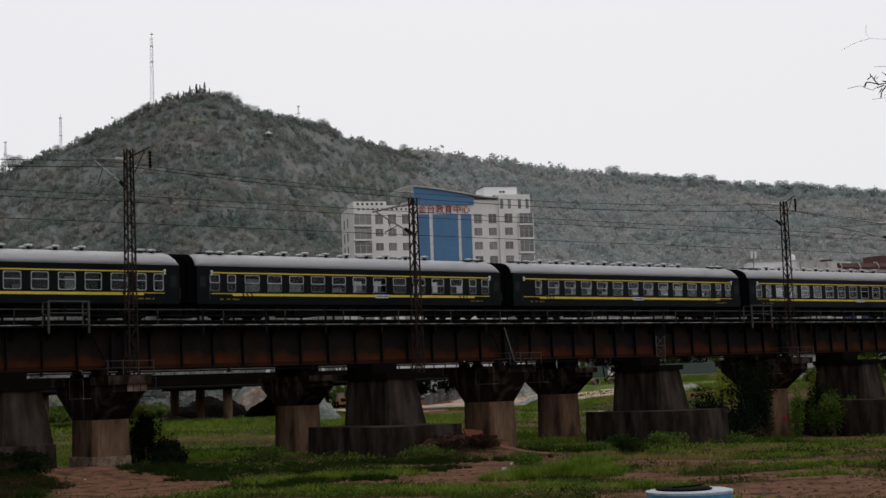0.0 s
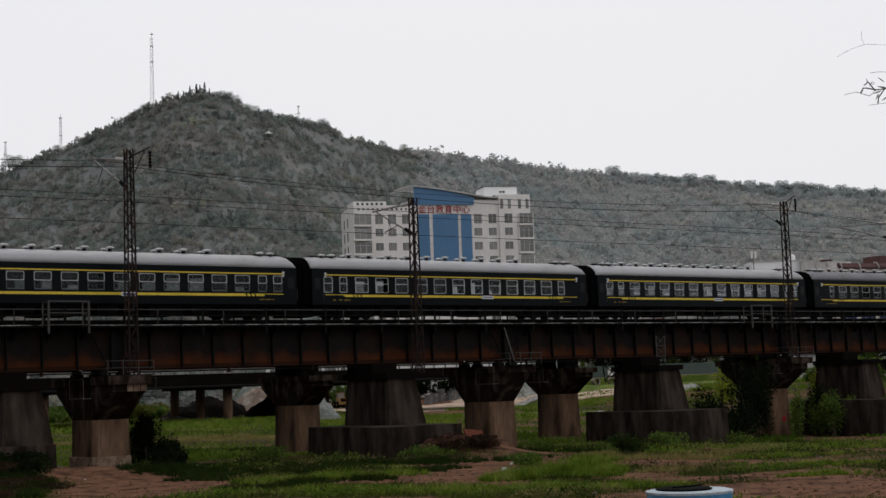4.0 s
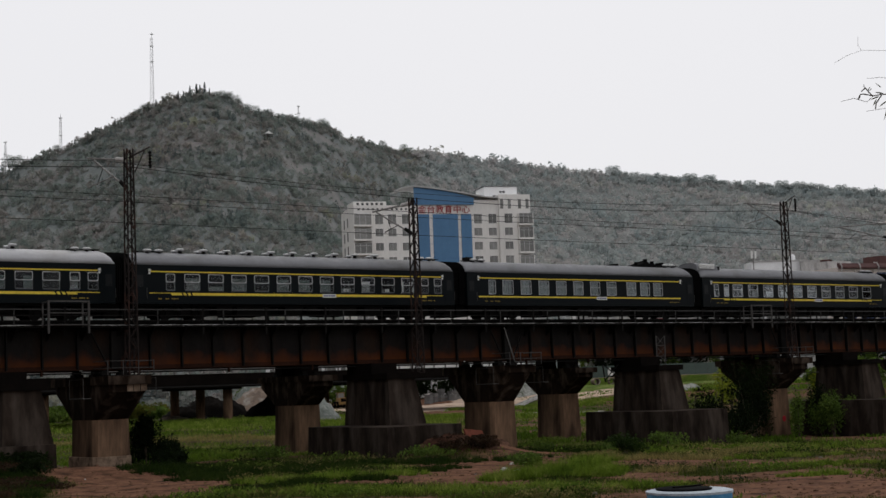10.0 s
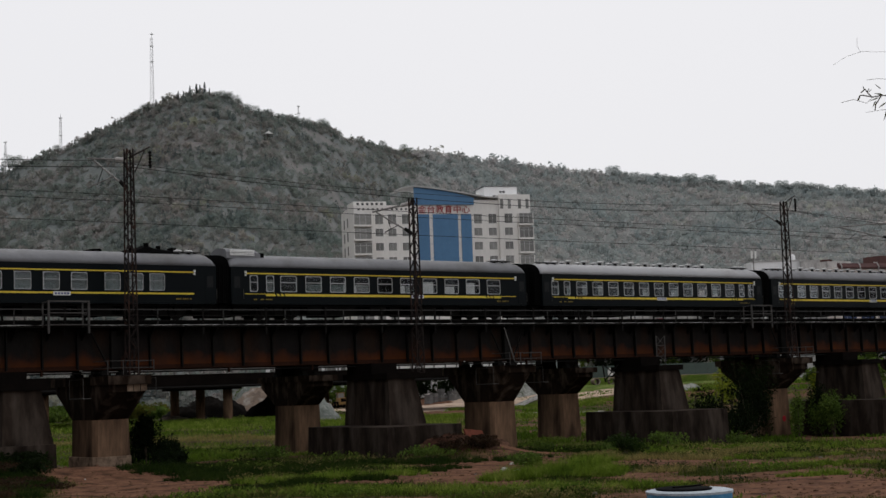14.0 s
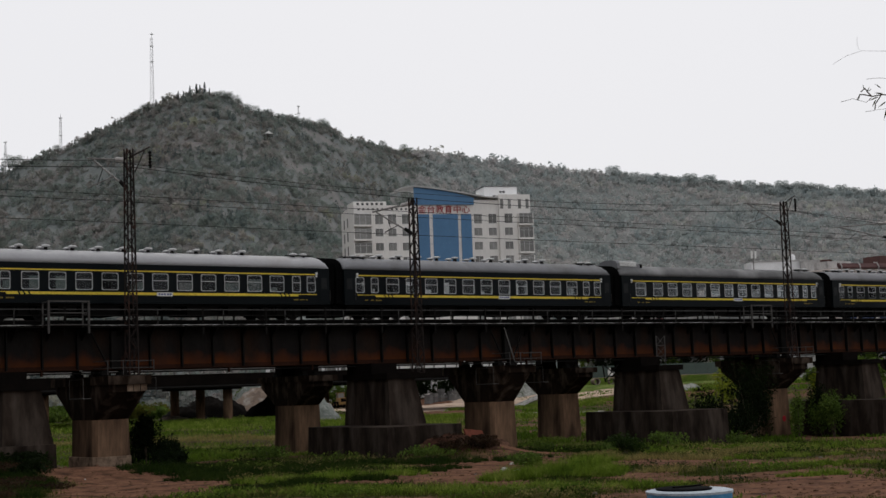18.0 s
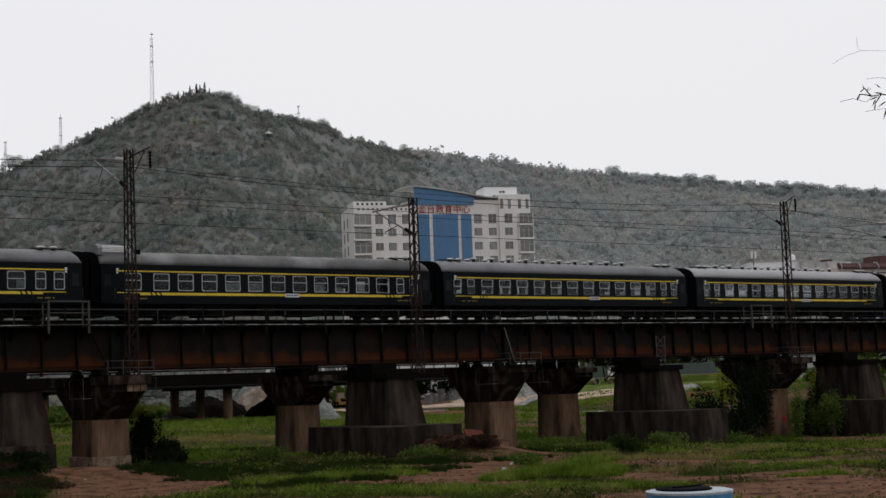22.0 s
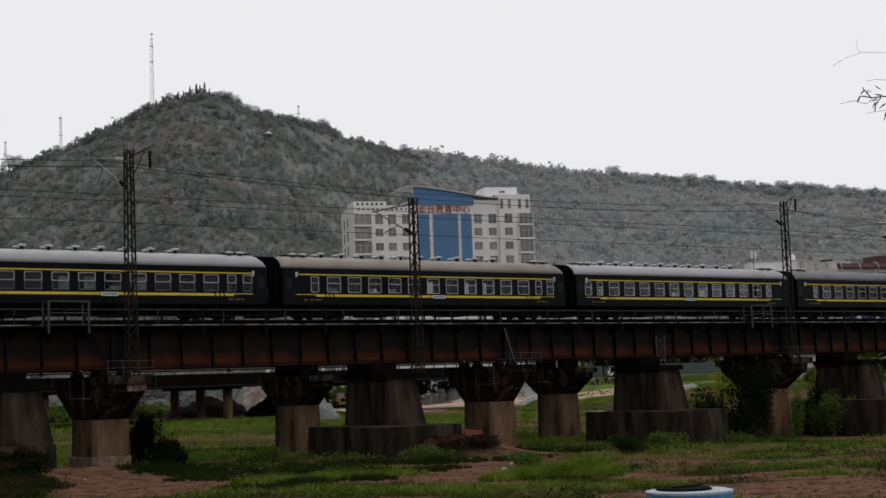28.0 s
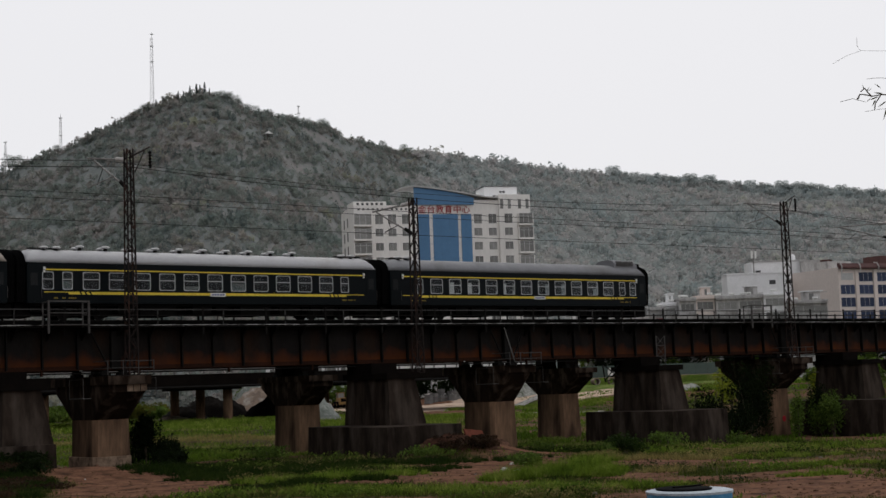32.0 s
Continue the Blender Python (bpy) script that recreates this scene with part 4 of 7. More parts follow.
    if kitchen:
        flue = [(a - 0.9, h) for a, h in [(18.9, 0.02), (19.3, 0.16), (19.8, 0.24), (20.1, 0.34), (20.5, 0.5), (20.9, 0.52), (21.3, 0.36), (21.7, 0.34), (22.2, 0.24), (22.6, 0.2), (22.9, 0.14)]]
        part("galley_flue", Geo().loft([[(a, -0.75, 4.25), (a, -0.6, 4.3 + h * 0.8), (a, -0.2, 4.36 + h), (a, 0.3, 4.36 + h * 0.9), (a, 0.7, 4.25)] for a, h in flue])
             .box(21.6, 21.9, -0.5, 0.2, 4.3, 4.74).tube((19.8, -0.4, 4.6), (19.8, -0.4, 5.0), 0.18, 8).tube((18.7, -0.4, 4.4), (18.7, -0.4, 4.74), 0.14, 8)
             .tube((20.7, -0.3, 4.5), (20.7, -0.3, 4.84), 0.16, 8), M_BLACK, t, "black galley flues and roof ducts")
        part("roof_duct", Geo().quadbox([(15.3, -0.4, 4.35), (16.8, -0.4, 4.35), (16.8, 0.2, 4.35), (15.3, 0.2, 4.35)], [(15.9, -0.4, 4.5), (16.7, -0.4, 4.56), (16.7, 0.2, 4.56), (15.9, 0.2, 4.5)]), M_BLACK, t)
        part("roof_tank", Geo().box(0.9, 1.4, -0.5, 0.1, 4.3, 4.72), M_STEEL, t)
    return t


SV, BG, GR, DK = (M_SILVER, "silver-painted rounded roof"), (M_BEIGE, "weathered beige roof"), (M_GREY, "grey roof"), (M_SOOT, "sooty dark roof")
COACHES = [
    dict(kind="sleeper", roof=SV, bare=0.65, plate=13.0),
    dict(kind="sleeper", roof=SV, bare=0.65, plate=14.6),
    dict(kind="one_small", roof=SV, bare=0.65, plate=13.2),
    dict(kind="no_tail", roof=SV, bare=0.5, plate=15.4),
    dict(kind="sleeper", roof=SV, bare=0.85, plate=14.0),
    dict(kind="one_small", roof=GR, bare=0.75, plate=14.6),
    dict(kind="diner", roof=GR, vents=False, blinds=M_LACE, kitchen=True, bare=0.65, plate=13.6),
    dict(kind="wide", roof=GR, vents=False, hood=-0.05, bare=0.92, plate=15.2),
    dict(kind="sleeper", roof=SV, bare=0.65, plate=13.0),
    dict(kind="sleeper", roof=GR, bare=0.85, plate=14.4),
    dict(kind="seat", roof=DK, vents=False, hood=0.05, bare=0.7, plate=13.8),
    dict(kind="sleeper", roof=GR, bare=0.7, plate=15.0),
    dict(kind="sleeper", roof=SV, bare=0.65, plate=14.2),
    dict(kind="one_small", roof=BG, bare=0.65, plate=13.2),
    dict(kind="no_tail", roof=SV, bare=0.12, plate=12.9),
    dict(kind="one_small", roof=GR, vents=False, hood=22.5, bare=0.65, plate=14.0)]
LABELS = {"sleeper": "dark green passenger coach with yellow stripes and paired end windows",
          "one_small": "dark green coach with yellow stripes and a blank end",
          "no_tail": "dark green passenger coach with yellow stripes and one small end window",
          "seat": "dark green passenger coach with an air-conditioning hood and sooty roof",
          "wide": "dark green passenger coach with broad windows and an end hood",
          "diner": "dark green dining coach with white curtains and galley flues"}
train = []
STRETCH = 1.006
x = 65 + STRETCH * (45.13 - 65) - STRETCH * (CAR_L + GAP)
for i, c in enumerate(COACHES):
    c = dict(c)
    m, lab = c.pop("roof")
    t = coach(roof=m, roof_label=lab, drop=i in (1, 2, 4, 5, 11, 12), **c)
    t["label"] = LABELS[c["kind"]] + (", tail car" if i == 15 else "")
    train.append((t, x - (0.42 if c["kind"] == "wide" else 0)))
    x += STRETCH * (CAR_L + GAP) - (1.0 if c["kind"] == "diner" else 0)
TRAVEL = [(0, 0.0), (2.4, 26.54), (5.5, 61.1), (7.2, 79.75), (9.5, 105.15), (14.3, 158.9), (19.1, 212.5), (23.8, 264.8), (28.6, 318.15), (32, 355.8)]


def motions():
    """The train rolls steadily towards -X."""
    for t, x0 in train:
        rows = [(s, pose(x0 - STRETCH * d, TRACK_Y, RAIL_Z)) for s, d in TRAVEL]
        walk(t, rows)
    walk(spray, [(s, pose(SPRAY.x + 0.794 * u, SPRAY.y - 0.607 * u, SPRAY.z + w, 0, 60 * w, -37.4)) for s, u, w in SWAY])

# ---- masts of the overhead line ----
M_MAST = mat("mast_paint", (0.022, 0.015, 0.013), (0.011, 0.009, 0.0085), 0.75, 1.2, 15.0, stain=(0.05, 0.024, 0.017), stain_scale=0.8)


def lattice_mast(x, top, foot, y=83.3, lean=0.0):
    t = thing("catenary_mast", "rusty steel lattice catenary mast with cantilever arm", "catenary mast", "catenary masts", at=(x, y, 0))
    w0, w1 = 0.30, 0.20
    for sx in (-1, 1):
        for sy in (-1, 1):
            part("leg", Geo().tube((sx * w0, sy * w0, foot), (sx * w1, sy * w1, top), 0.055, 4), M_MAST, t)
    n = int((top - foot) / 0.72)
    for i in range(n):
        k0, k1 = i / n, (i + 1) / n
        a, b = w0 + (w1 - w0) * k0, w0 + (w1 - w0) * k1
        z0, z1 = foot + (top - foot) * k0, foot + (top - foot) * k1
        s = 1 if i % 2 else -1
        part("lacing", Geo().tube((-a * s, -a, z0), (b * s, -b, z1), 0.03, 4).tube((a * s, a, z0), (-b * s, b, z1), 0.03, 4)
             .tube((-a, -a * s, z0), (-b, b * s, z1), 0.03, 4).tube((a, a * s, z0), (b, -b * s, z1), 0.03, 4)
             .tube((-a, -a, z0), (a, -a, z0), 0.03, 4), M_MAST, t)
    return t


M_TUBE = mat("weathered_galvanised_tube", (0.30, 0.29, 0.28), (0.16, 0.15, 0.14), 0.6, 2.0, 20.0, metal=0.2, bump=0.05)
M_PORC = mat("dusty_porcelain", (0.52, 0.50, 0.48), (0.36, 0.34, 0.32), 0.4, 2.0, 20.0, bump=0.02)


def cantilever(t, tip, low, foot_z, top_z):
    """The swinging arm: a top tube with insulator, a diagonal strut, a registration arm."""
    tx, ty, tz = tip
    part("top_tube", Geo().tube((0, 0.2, top_z), (tx * 1.04, ty * 1.04, tz), 0.06), M_TUBE, t)
    part("insulator", Geo().line([(tx * 0.05, 0.25, top_z), (tx * 0.28, ty * 0.3, top_z + (tz - top_z) * 0.28)], 0.14, 8), M_PORC, t, "pale ribbed insulator")
    part("strut", Geo().tube((0, 0.3, foot_z), (tx * 0.9, ty * 0.95, tz - 0.05), 0.06), M_TUBE, t)
    part("strut_insulator", Geo().tube((0, 0.3, foot_z), (tx * 0.2, ty * 0.22, foot_z + (tz - foot_z) * 0.2), 0.13, 8), M_STEEL, t)
    lx, ly, lz = low
    part("registration_arm", Geo().tube((tx * 0.35, ty * 0.38, foot_z + (tz - foot_z) * 0.38), (lx, ly, lz), 0.04), M_TUBE, t)
    part("drop_rod", Geo().tube((tx * 0.62, ty * 0.66, foot_z + (tz - foot_z) * 0.66), (lx * 0.75, ly * 0.78, lz + 0.1), 0.025), M_STEEL, t)


for x, top in ((39.5, 19.75), (101.5, 19.4), (163.5, 19.4), (-22.5, 19.7)):
    t = lattice_mast(x, top, 5.75)
    cantilever(t, (-1.1, 3.4, 19.6), (-1.2, 3.4, 17.7), 17.35, 19.1)
    part("feeder_arm", Geo().tube((0, 0, 19.2), (1.35, -0.2, 19.95), 0.05).tube((0.4, 0, 18.3), (1.0, -0.15, 19.7), 0.035), M_MAST, t)
    part("hanging_insulator", Geo().lathe((1.35, -0.2, 18.6), [(0.05, 0), (0.12, 0.05)] + [(0.05 + 0.08 * (i % 2), 0.1 + i * 0.1) for i in range(11)], 8),
         M_STEEL, t)
t = lattice_mast(117.4, 18.6, 5.4)
cantilever(t, (-4.2, 3.4, 17.9), (-4.8, 3.4, 16.6), 16.6, 18.2)
for x in (61.25, -0.8):
    t = lattice_mast(x, 17.75, 5.4)
    cantilever(t, (-1.0, 3.4, 17.1), (-0.1, 3.4, 15.65), 15.25, 17.4)


def wire(pts, r, label):
    """A wire that sags between its supports."""
    g = Geo()
    line = []
    for (a, b, sag) in pts:
        for i in range(9):
            k = i / 8
            p = Vector(a).lerp(Vector(b), k)
            p.z -= 4 * sag * k * (1 - k)
            line.append(p)
    g.line(line, r, 4)
    solid("overhead_wire", g, M_STEEL, label, "overhead wire", "overhead wires")


XS = [-22.5, 39.5, 101.5, 163.5]
for y, z, sag, r in ((86.7, 19.5, 0.9, 0.021), (86.7, 17.35, 0.1, 0.021), (86.9, 16.97, 0.08, 0.02), (86.7, 15.57, 0.04, 0.021), (83.1, 18.6, 1.0, 0.024)):
    for a, b in zip(XS, XS[1:]):
        wire([((a, y, z), (b, y, z), sag)], r, "thin dark overhead line wire")

# ---- office tower with a blue glass front ----
BX0, BY0, BROT = 201.13, 298.14, -23.0
tower = thing("office_building", "pale grey office block with blue glass front and red sign", "building", at=(BX0, BY0, 0), rz=BROT)


def bpart(name, mat_, *boxes, label="", parent=None):
    g = Geo()
    for b in boxes:
        g.box(*b)
    return part(name, g, mat_, parent or tower, label)


bpart("left_wing", M_BWALL, (0, 15.6, 0.3, 17, 0, 49.2))
bpart("right_wing", M_BWALL, (30.4, 37.2, 0.6, 16, 0, 50.5))
bpart("corner_tower", M_BWALL, (37.2, 45.5, 0, 16, 0, 51.8))
M_SHEET = mat("bright_white_sheet_cladding", (0.93, 0.93, 0.93), (0.88, 0.88, 0.88), 0.6, 0.3, 3.0, bump=0, grain=0.03)
bpart("roof_house", M_SHEET, (34.4, 43.1, 3, 11, 50.5, 54.2))
bpart("front_frame", M_BWALL, (15.6, 30.4, 0.4, 16, 0, 49.3))
bpart("roof_parapet", M_BWALL, (0.1, 8.5, 1.5, 9, 49.2, 50.3))
for u0, u1 in ((16.0, 19.1), (20.0, 26.5), (27.3, 30.0)):
    bpart("glass_bay", M_BBLUE, (u0, u1, 0.2, 0.4, 30, 46.9))
for k in range(5):
    bpart("joint_line", M_BBLUE, (16.0, 30.0, 0.17, 0.199, 32.3 + 3.55 * k, 32.36 + 3.55 * k))
for u in (17.55, 22.15, 24.3, 28.65):
    bpart("glazing_bar", M_BBLUE, (u - 0.04, u + 0.04, 0.16, 0.199, 30, 46.9))
part("hatch", Geo().box(36.6, 37.6, 2.95, 2.995, 50.5, 52.0), M_GREY, tower)
bpart("roof_house_edge", M_DULLF, (34.2, 43.3, 2.8, 11.2, 54.2, 54.34))
bpart("roof_house_window", M_DREV, (38.4, 39.0, 2.95, 2.996, 52.6, 53.1), (39.2, 39.8, 2.95, 2.996, 52.6, 53.1))
g = Geo()
top = lambda u: 53.6 - 2.6 * max(0, (u - 15.4) / 15.4) ** 1.6
us = [15.3 + 15.4 * i / 14 for i in range(15)]
g.loft([[(u, -0.1, 49.25), (u, 0.39, 49.25), (u, 0.39, top(u)), (u, -0.1, top(u))] for u in us])
part("blue_crown", g, M_BBLUE, tower)
g = Geo()
us = [11 + 26 * i / 24 for i in range(25)]
top2 = lambda u: (53.9 - 0.12 * (15.4 - u) ** 2 * 0.35) if u < 15.4 else 53.9 - 2.8 * min(1, ((u - 15.4) / 19)) ** 1.25
g.loft([[(u, -0.6, top2(u) - 0.2), (u, 8, top2(u) - 0.2), (u, 8, top2(u) + 0.1), (u, -0.6, top2(u) + 0.1)] for u in us])
part("curved_roof", g, M_BFRM, tower, "thin white curved roof edge")
ROWS = [(44.6 - 3.55 * i, 46.9 - 3.55 * i) for i in range(12)]
for k, (w0, w1) in enumerate(ROWS):
    for u, wd, v in [(5.4, 1.9, 0.3), (8.65, 1.95, 0.3), (12.2, 2.0, 0.3), (30.8, 2.0, 0.6), (34.6, 2.0, 0.6), (38.65, 2.0, 0.0)]:
        w0b = w0 if k == 0 else w0 + 0.5
        win = bpart("window", M_BFRM, (u - 0.08, u + wd + 0.08, v - 0.06, v - 0.003, w0b - 0.1, w0b), (u + wd / 2 - 0.04, u + wd / 2 + 0.04, v - 0.08, v - 0.05, w0b, w1))
        bpart("pane", M_BPANE, (u, u + wd, v - 0.045, v - 0.004, w0b, w1), parent=win)
        # strips at left and top carry the reveal's shade in their colour
        bpart("shaded_reveal", M_DREV, (u - 0.02, u + 0.1, v - 0.07, v - 0.046, w0b, w1), (u + 0.1, u + wd, v - 0.07, v - 0.046, w1 - 0.14, w1), parent=win)
    for u0, u1, v0 in ((-0.25, 4.25, -0.9), (42.1, 45.9, -0.9)):
        bay = bpart("bay_window", M_BWALL, (u0 - 0.1, u1 + 0.1, v0 - 0.1, 0.25, w0 - 0.75, w0 - 0.3), (u0 - 0.05, u0 + 0.12, v0, 0.25, w0 - 0.3, w1 + 0.05),
                    (u1 - 0.12, u1 + 0.05, v0, 0.25, w0 - 0.3, w1 + 0.05))
        bpart("bay_glass", M_BPANE, (u0 + 0.12, u1 - 0.12, v0 + 0.06, 0.0, w0 - 0.3, w1), parent=bay)
        for q in (0.33, 0.66):
            um = u0 + (u1 - u0) * q
            bpart("bay_mullion", M_BFRM, (um - 0.06, um + 0.06, v0, v0 + 0.055, w0 - 0.3, w1), parent=bay)
        bpart("bay_transom", M_BFRM, (u0 + 0.12, u1 - 0.12, v0 - 0.01, v0 + 0.05, w1 - 0.75, w1 - 0.65), parent=bay)
for v in (8.0, 12.5):
    for w0, w1 in ROWS:
        bpart("side_window", M_BPANE, (-0.03, -0.004, v, v + 1.4, w0, w1))
for u in (37.6, 39.6, 42.3, 44.3):
    bpart("roof_slot", M_BPANE, (u, u + 0.8, -0.03, -0.004, 48.2, 50.6))
txt = bpy.data.curves.new("sign", "FONT")
txt.body, txt.size, txt.extrude, txt.space_character = "金台教育中心", 2.5, 0.08, 1.02
tob = new("sign", txt)
dg = bpy.context.evaluated_depsgraph_get()
sme = bpy.data.meshes.new_from_object(tob.evaluated_get(dg))
bpy.data.objects.remove(tob)
sme.materials.clear()
sme.materials.append(M_RED)
xs_ = [v.co.x for v in sme.vertices]
k = 13.4 / (max(xs_) - min(xs_))
for v in sme.vertices:
    v.co = Vector(((v.co.x - min(xs_)) * k, -v.co.z, v.co.y * 0.88))
part("sign_letters", sme, None, tower, "raised red characters", at=(16.3, 0.3, 47.3))

for i in range(6):
    bpart("parapet_slot", M_DREV, (1.0 + 1.2 * i, 1.6 + 1.2 * i, 1.46, 1.496, 49.4, 50.0))
for i in range(12):
    bpart("frieze_slot", M_DREV, (1.0 + 1.2 * i, 1.5 + 1.2 * i, 0.26, 0.296, 48.0, 48.5))
# ---- houses on the far side ----
M_WHITEW = mat("whitewashed_wall", (0.80, 0.80, 0.81), (0.73, 0.73, 0.73), 0.9, 0.3, 3.0, streak=0.3, stain=(0.66, 0.66, 0.66), stain_scale=0.2, grain=0.08)
M_TAN = mat("tan_render_wall", (0.69, 0.61, 0.565), (0.63, 0.56, 0.515), 0.9, 0.12, 2.0, streak=0.3, stain=(0.60, 0.53, 0.49), stain_scale=0.1, grain=0.06)
M_GREYW = mat("grey_cement_wall", (0.5, 0.49, 0.48), (0.38, 0.37, 0.36), 0.9, 0.4, 3.0, streak=0.5, stain=(0.16, 0.155, 0.15), stain_scale=0.3)
M_MAROON = mat("maroon_roof_tile", (0.11, 0.055, 0.05), (0.07, 0.04, 0.04), 0.8, 0.8, 8.0)
M_BWIN = mat("blue_tinted_glass", (0.035, 0.05, 0.10), (0.025, 0.035, 0.07), 0.2, 0.4, 4.0, bump=0, rand=0.25)


def block(label, x, y, rz, w, d, h, m, z0=0.0, parapet=0.5):
    t = thing("house", label, "house", "houses across the river", at=(x, y, 0), rz=rz)
    part("wall", Geo().box(0, w, 0, d, z0, h), m, t)
    if parapet:
        part("parapet", Geo().box(-0.12, w + 0.12, -0.12, 0.18, h, h + parapet).box(-0.12, 0.18, 0.18, d, h, h + parapet)
             .box(w - 0.18, w + 0.12, 0.18, d, h, h + parapet), m, t)
    return t


def pane_row(t, u, z, w, h, v=0.0, m=None, bars=2):
    f = part("window", Geo().box(u - 0.1, u + w + 0.1, v - 0.07, v - 0.004, z - 0.12, z), M_BFRM, t)
    part("pane", Geo().box(u, u + w, v - 0.04, v - 0.005, z, z + h), m or M_BPANE, f)
    for i in range(1, bars):
        part("mullion", Geo().box(u + w * i / bars - 0.03, u + w * i / bars + 0.03, v - 0.06, v - 0.041, z, z + h), M_BFRM, f)


apart = block("tan apartment block with blue windows and maroon roof edge", 278.6, 213.9, -13, 40, 17, 28.2, M_TAN, parapet=0)
part("eave", Geo().box(0.1, 40, -0.9, 0.0, 27.9, 28.3).quadbox([(0.1, -0.9, 28.3), (40, -0.9, 28.3), (40, 0.4, 28.3), (0.1, 0.4, 28.3)],
     [(0.1, 0.1, 29.2), (40, 0.1, 29.2), (40, 0.4, 29.2), (0.1, 0.4, 29.2)]), M_MAROON, apart, "maroon tiled eave")
for i in range(7):
    part("eave_bracket", Geo().line([(0.2 + 5.4 * i, -1.0, 26.9), (0.2 + 5.4 * i, -1.25, 28.4), (0.2 + 5.4 * i, -0.6, 29.3), (0.2 + 5.4 * i, 0.4, 29.4)], 0.14, 6), M_GREYW, apart)
    for k in range(8):
        if i == 0 and k == 0:
            pane_row(apart, 0.8, 25.4, 3.4, 1.5, bars=3, m=M_BFRM)
        else:
            pane_row(apart, 0.5 + 5.4 * i, 25.0 - 2.95 * k, 4.1, 2.1, m=M_BWIN, bars=3)
    part("pilaster", Geo().box(4.75 + 5.4 * i, 5.75 + 5.4 * i, -0.25, 0.0, 0, 27.85), M_TAN, apart)
part("drip_stains", Geo().box(-0.012, -0.004, 4.5, 9.8, 22.9, 23.02), M_GREYW, apart)
part("stair_head", Geo().box(2, 9, 6, 11, 28.2, 30.2), M_GREYW, apart)
part("roof_shed", Geo().box(16, 21, 4, 10, 28.2, 31.4), M_MAROON, apart)
part("roof_room", Geo().box(21.5, 40, 5, 12, 28.2, 30.6), M_WHITEW, apart)
whiteh = block("white plastered stepped house with small dark windows", 292.0, 251.2, -37.4, 13.2, 9, 33.1, M_WHITEW, parapet=0)
part("roof_edge", Geo().box(-0.15, 13.2, -0.15, 0.1, 33.1 - 0.25, 33.1 + 0.1), M_GREYW, whiteh)
part("water_tank", Geo().lathe((13.2 - 1.6, 4, 33.1), [(0.75, 0), (0.75, 1.5), (0.3, 1.9)], 12), M_WHITEW, whiteh)
part("window_hole", Geo().box(1.0, 2.3, -0.05, -0.004, 33.1 - 3.6, 33.1 - 2.3), M_DREV, whiteh)
wing = block("white plastered lower house wing with small windows", 267.3, 237.7, -37.4, 14.7, 7, 28.2, M_WHITEW, parapet=0.3)
for u in (10.2, 14.1):
    part("window_hole", Geo().box(u - 0.1, u + 1.4, -0.05, -0.004, 28.2 - 2.6, 28.2 - 1.6), M_DREV, wing)
greyb = block("weathered grey-brown flat-roofed house behind the apartments", 300.7, 242.1, -37.4, 7.8, 8, 32.6, M_GREYW, parapet=0.2)
part("roof_shed", Geo().box(7.8 * 0.62, 7.8, -0.3, 4, 32.6 - 1.2, 32.6 + 0.2), M_MAROON, greyb)
antenna = thing("antenna_pole", "slim pole with two white mobile antennas", "antenna", at=(281, 241, 0))
part("pole", Geo().tube((0, 0, 20), (0, 0, 34), 0.14, 6), M_GALV, antenna)
for s_ in (-0.8, 0.6):
    part("panel", Geo().box(s_, s_ + 0.45, -0.2, 0.1, 32.8, 34.6), M_WHITE, antenna)

rnd = random.Random(5)
CX, CY = math.cos(radians(-37.4)), math.sin(radians(-37.4))


def town(px, w, top, back, m, label):
    """A low house px metres along the far street, set back."""
    x, y = 226 + CX * px - CY * back, 229 + CY * px + CX * back
    t = block(label, x, y, -37.4, w, 9, top, m, parapet=0.45)
    return t


LOW = [(0, 4.2, 20.6, 2, M_WHITEW), (4.3, 3.2, 19.2, 0, M_GREYW), (7.6, 3.0, 20.3, 3, M_WHITEW), (10.7, 3.6, 21.0, 0, M_GREYW), (14.4, 4.2, 21.4, 1, M_TAN),
       (18.7, 4.8, 21.1, 0, M_GREYW), (23.6, 5.4, 21.2, 0.5, M_GREYW), (29.1, 5, 21.6, 0, M_WHITEW), (-6, 5.6, 19.4, 3, M_GREYW), (-12, 5.6, 20.2, 3, M_WHITEW),
       (34.3, 8, 19.5, -2, M_GREYW)]
for i, (px, w, top, back, m) in enumerate(LOW):
    t = town(px, w, top, back, m, ("white" if m is M_WHITEW else "tan" if m is M_TAN else "grey cement") + " flat-roofed town house with rooftop tank")
    for k in range(4):
        pane_row(t, 0.4, top - 2.6 - 3 * k, w - 0.8, 1.6, bars=3)
    part("canopy", Geo().box(-0.1, w + 0.1, -0.7, -0.13, top - 0.35, top - 0.2), m, t)
    if i % 2 == 0:
        hut = part("stair_hut", Geo().box(w * 0.45, w * 0.9, 2.5, 5, top, top + 2.3), m, t)
        part("hut_door", Geo().box(w * 0.6, w * 0.72, 2.44, 2.495, top + 0.1, top + 1.9), M_BPANE, hut)
        part("hut_roof", Geo().box(w * 0.38, w * 0.98, 2.2, 5.3, top + 2.3, top + 2.5), M_WHITEW, hut)
    for k in range(2):
        u = 0.6 + rnd.random() * (w - 1.2)
        part("solar_heater", Geo().tube((u - 0.5, 2 + k, top + 0.9), (u + 0.7, 2 + k, top + 0.9), 0.22, 8).box(u - 0.4, u - 0.34, 1.2 + k, 2.2 + k, top, top + 0.85)
             .box(u + 0.5, u + 0.56, 1.2 + k, 2.2 + k, top, top + 0.85), M_WHITE, t)
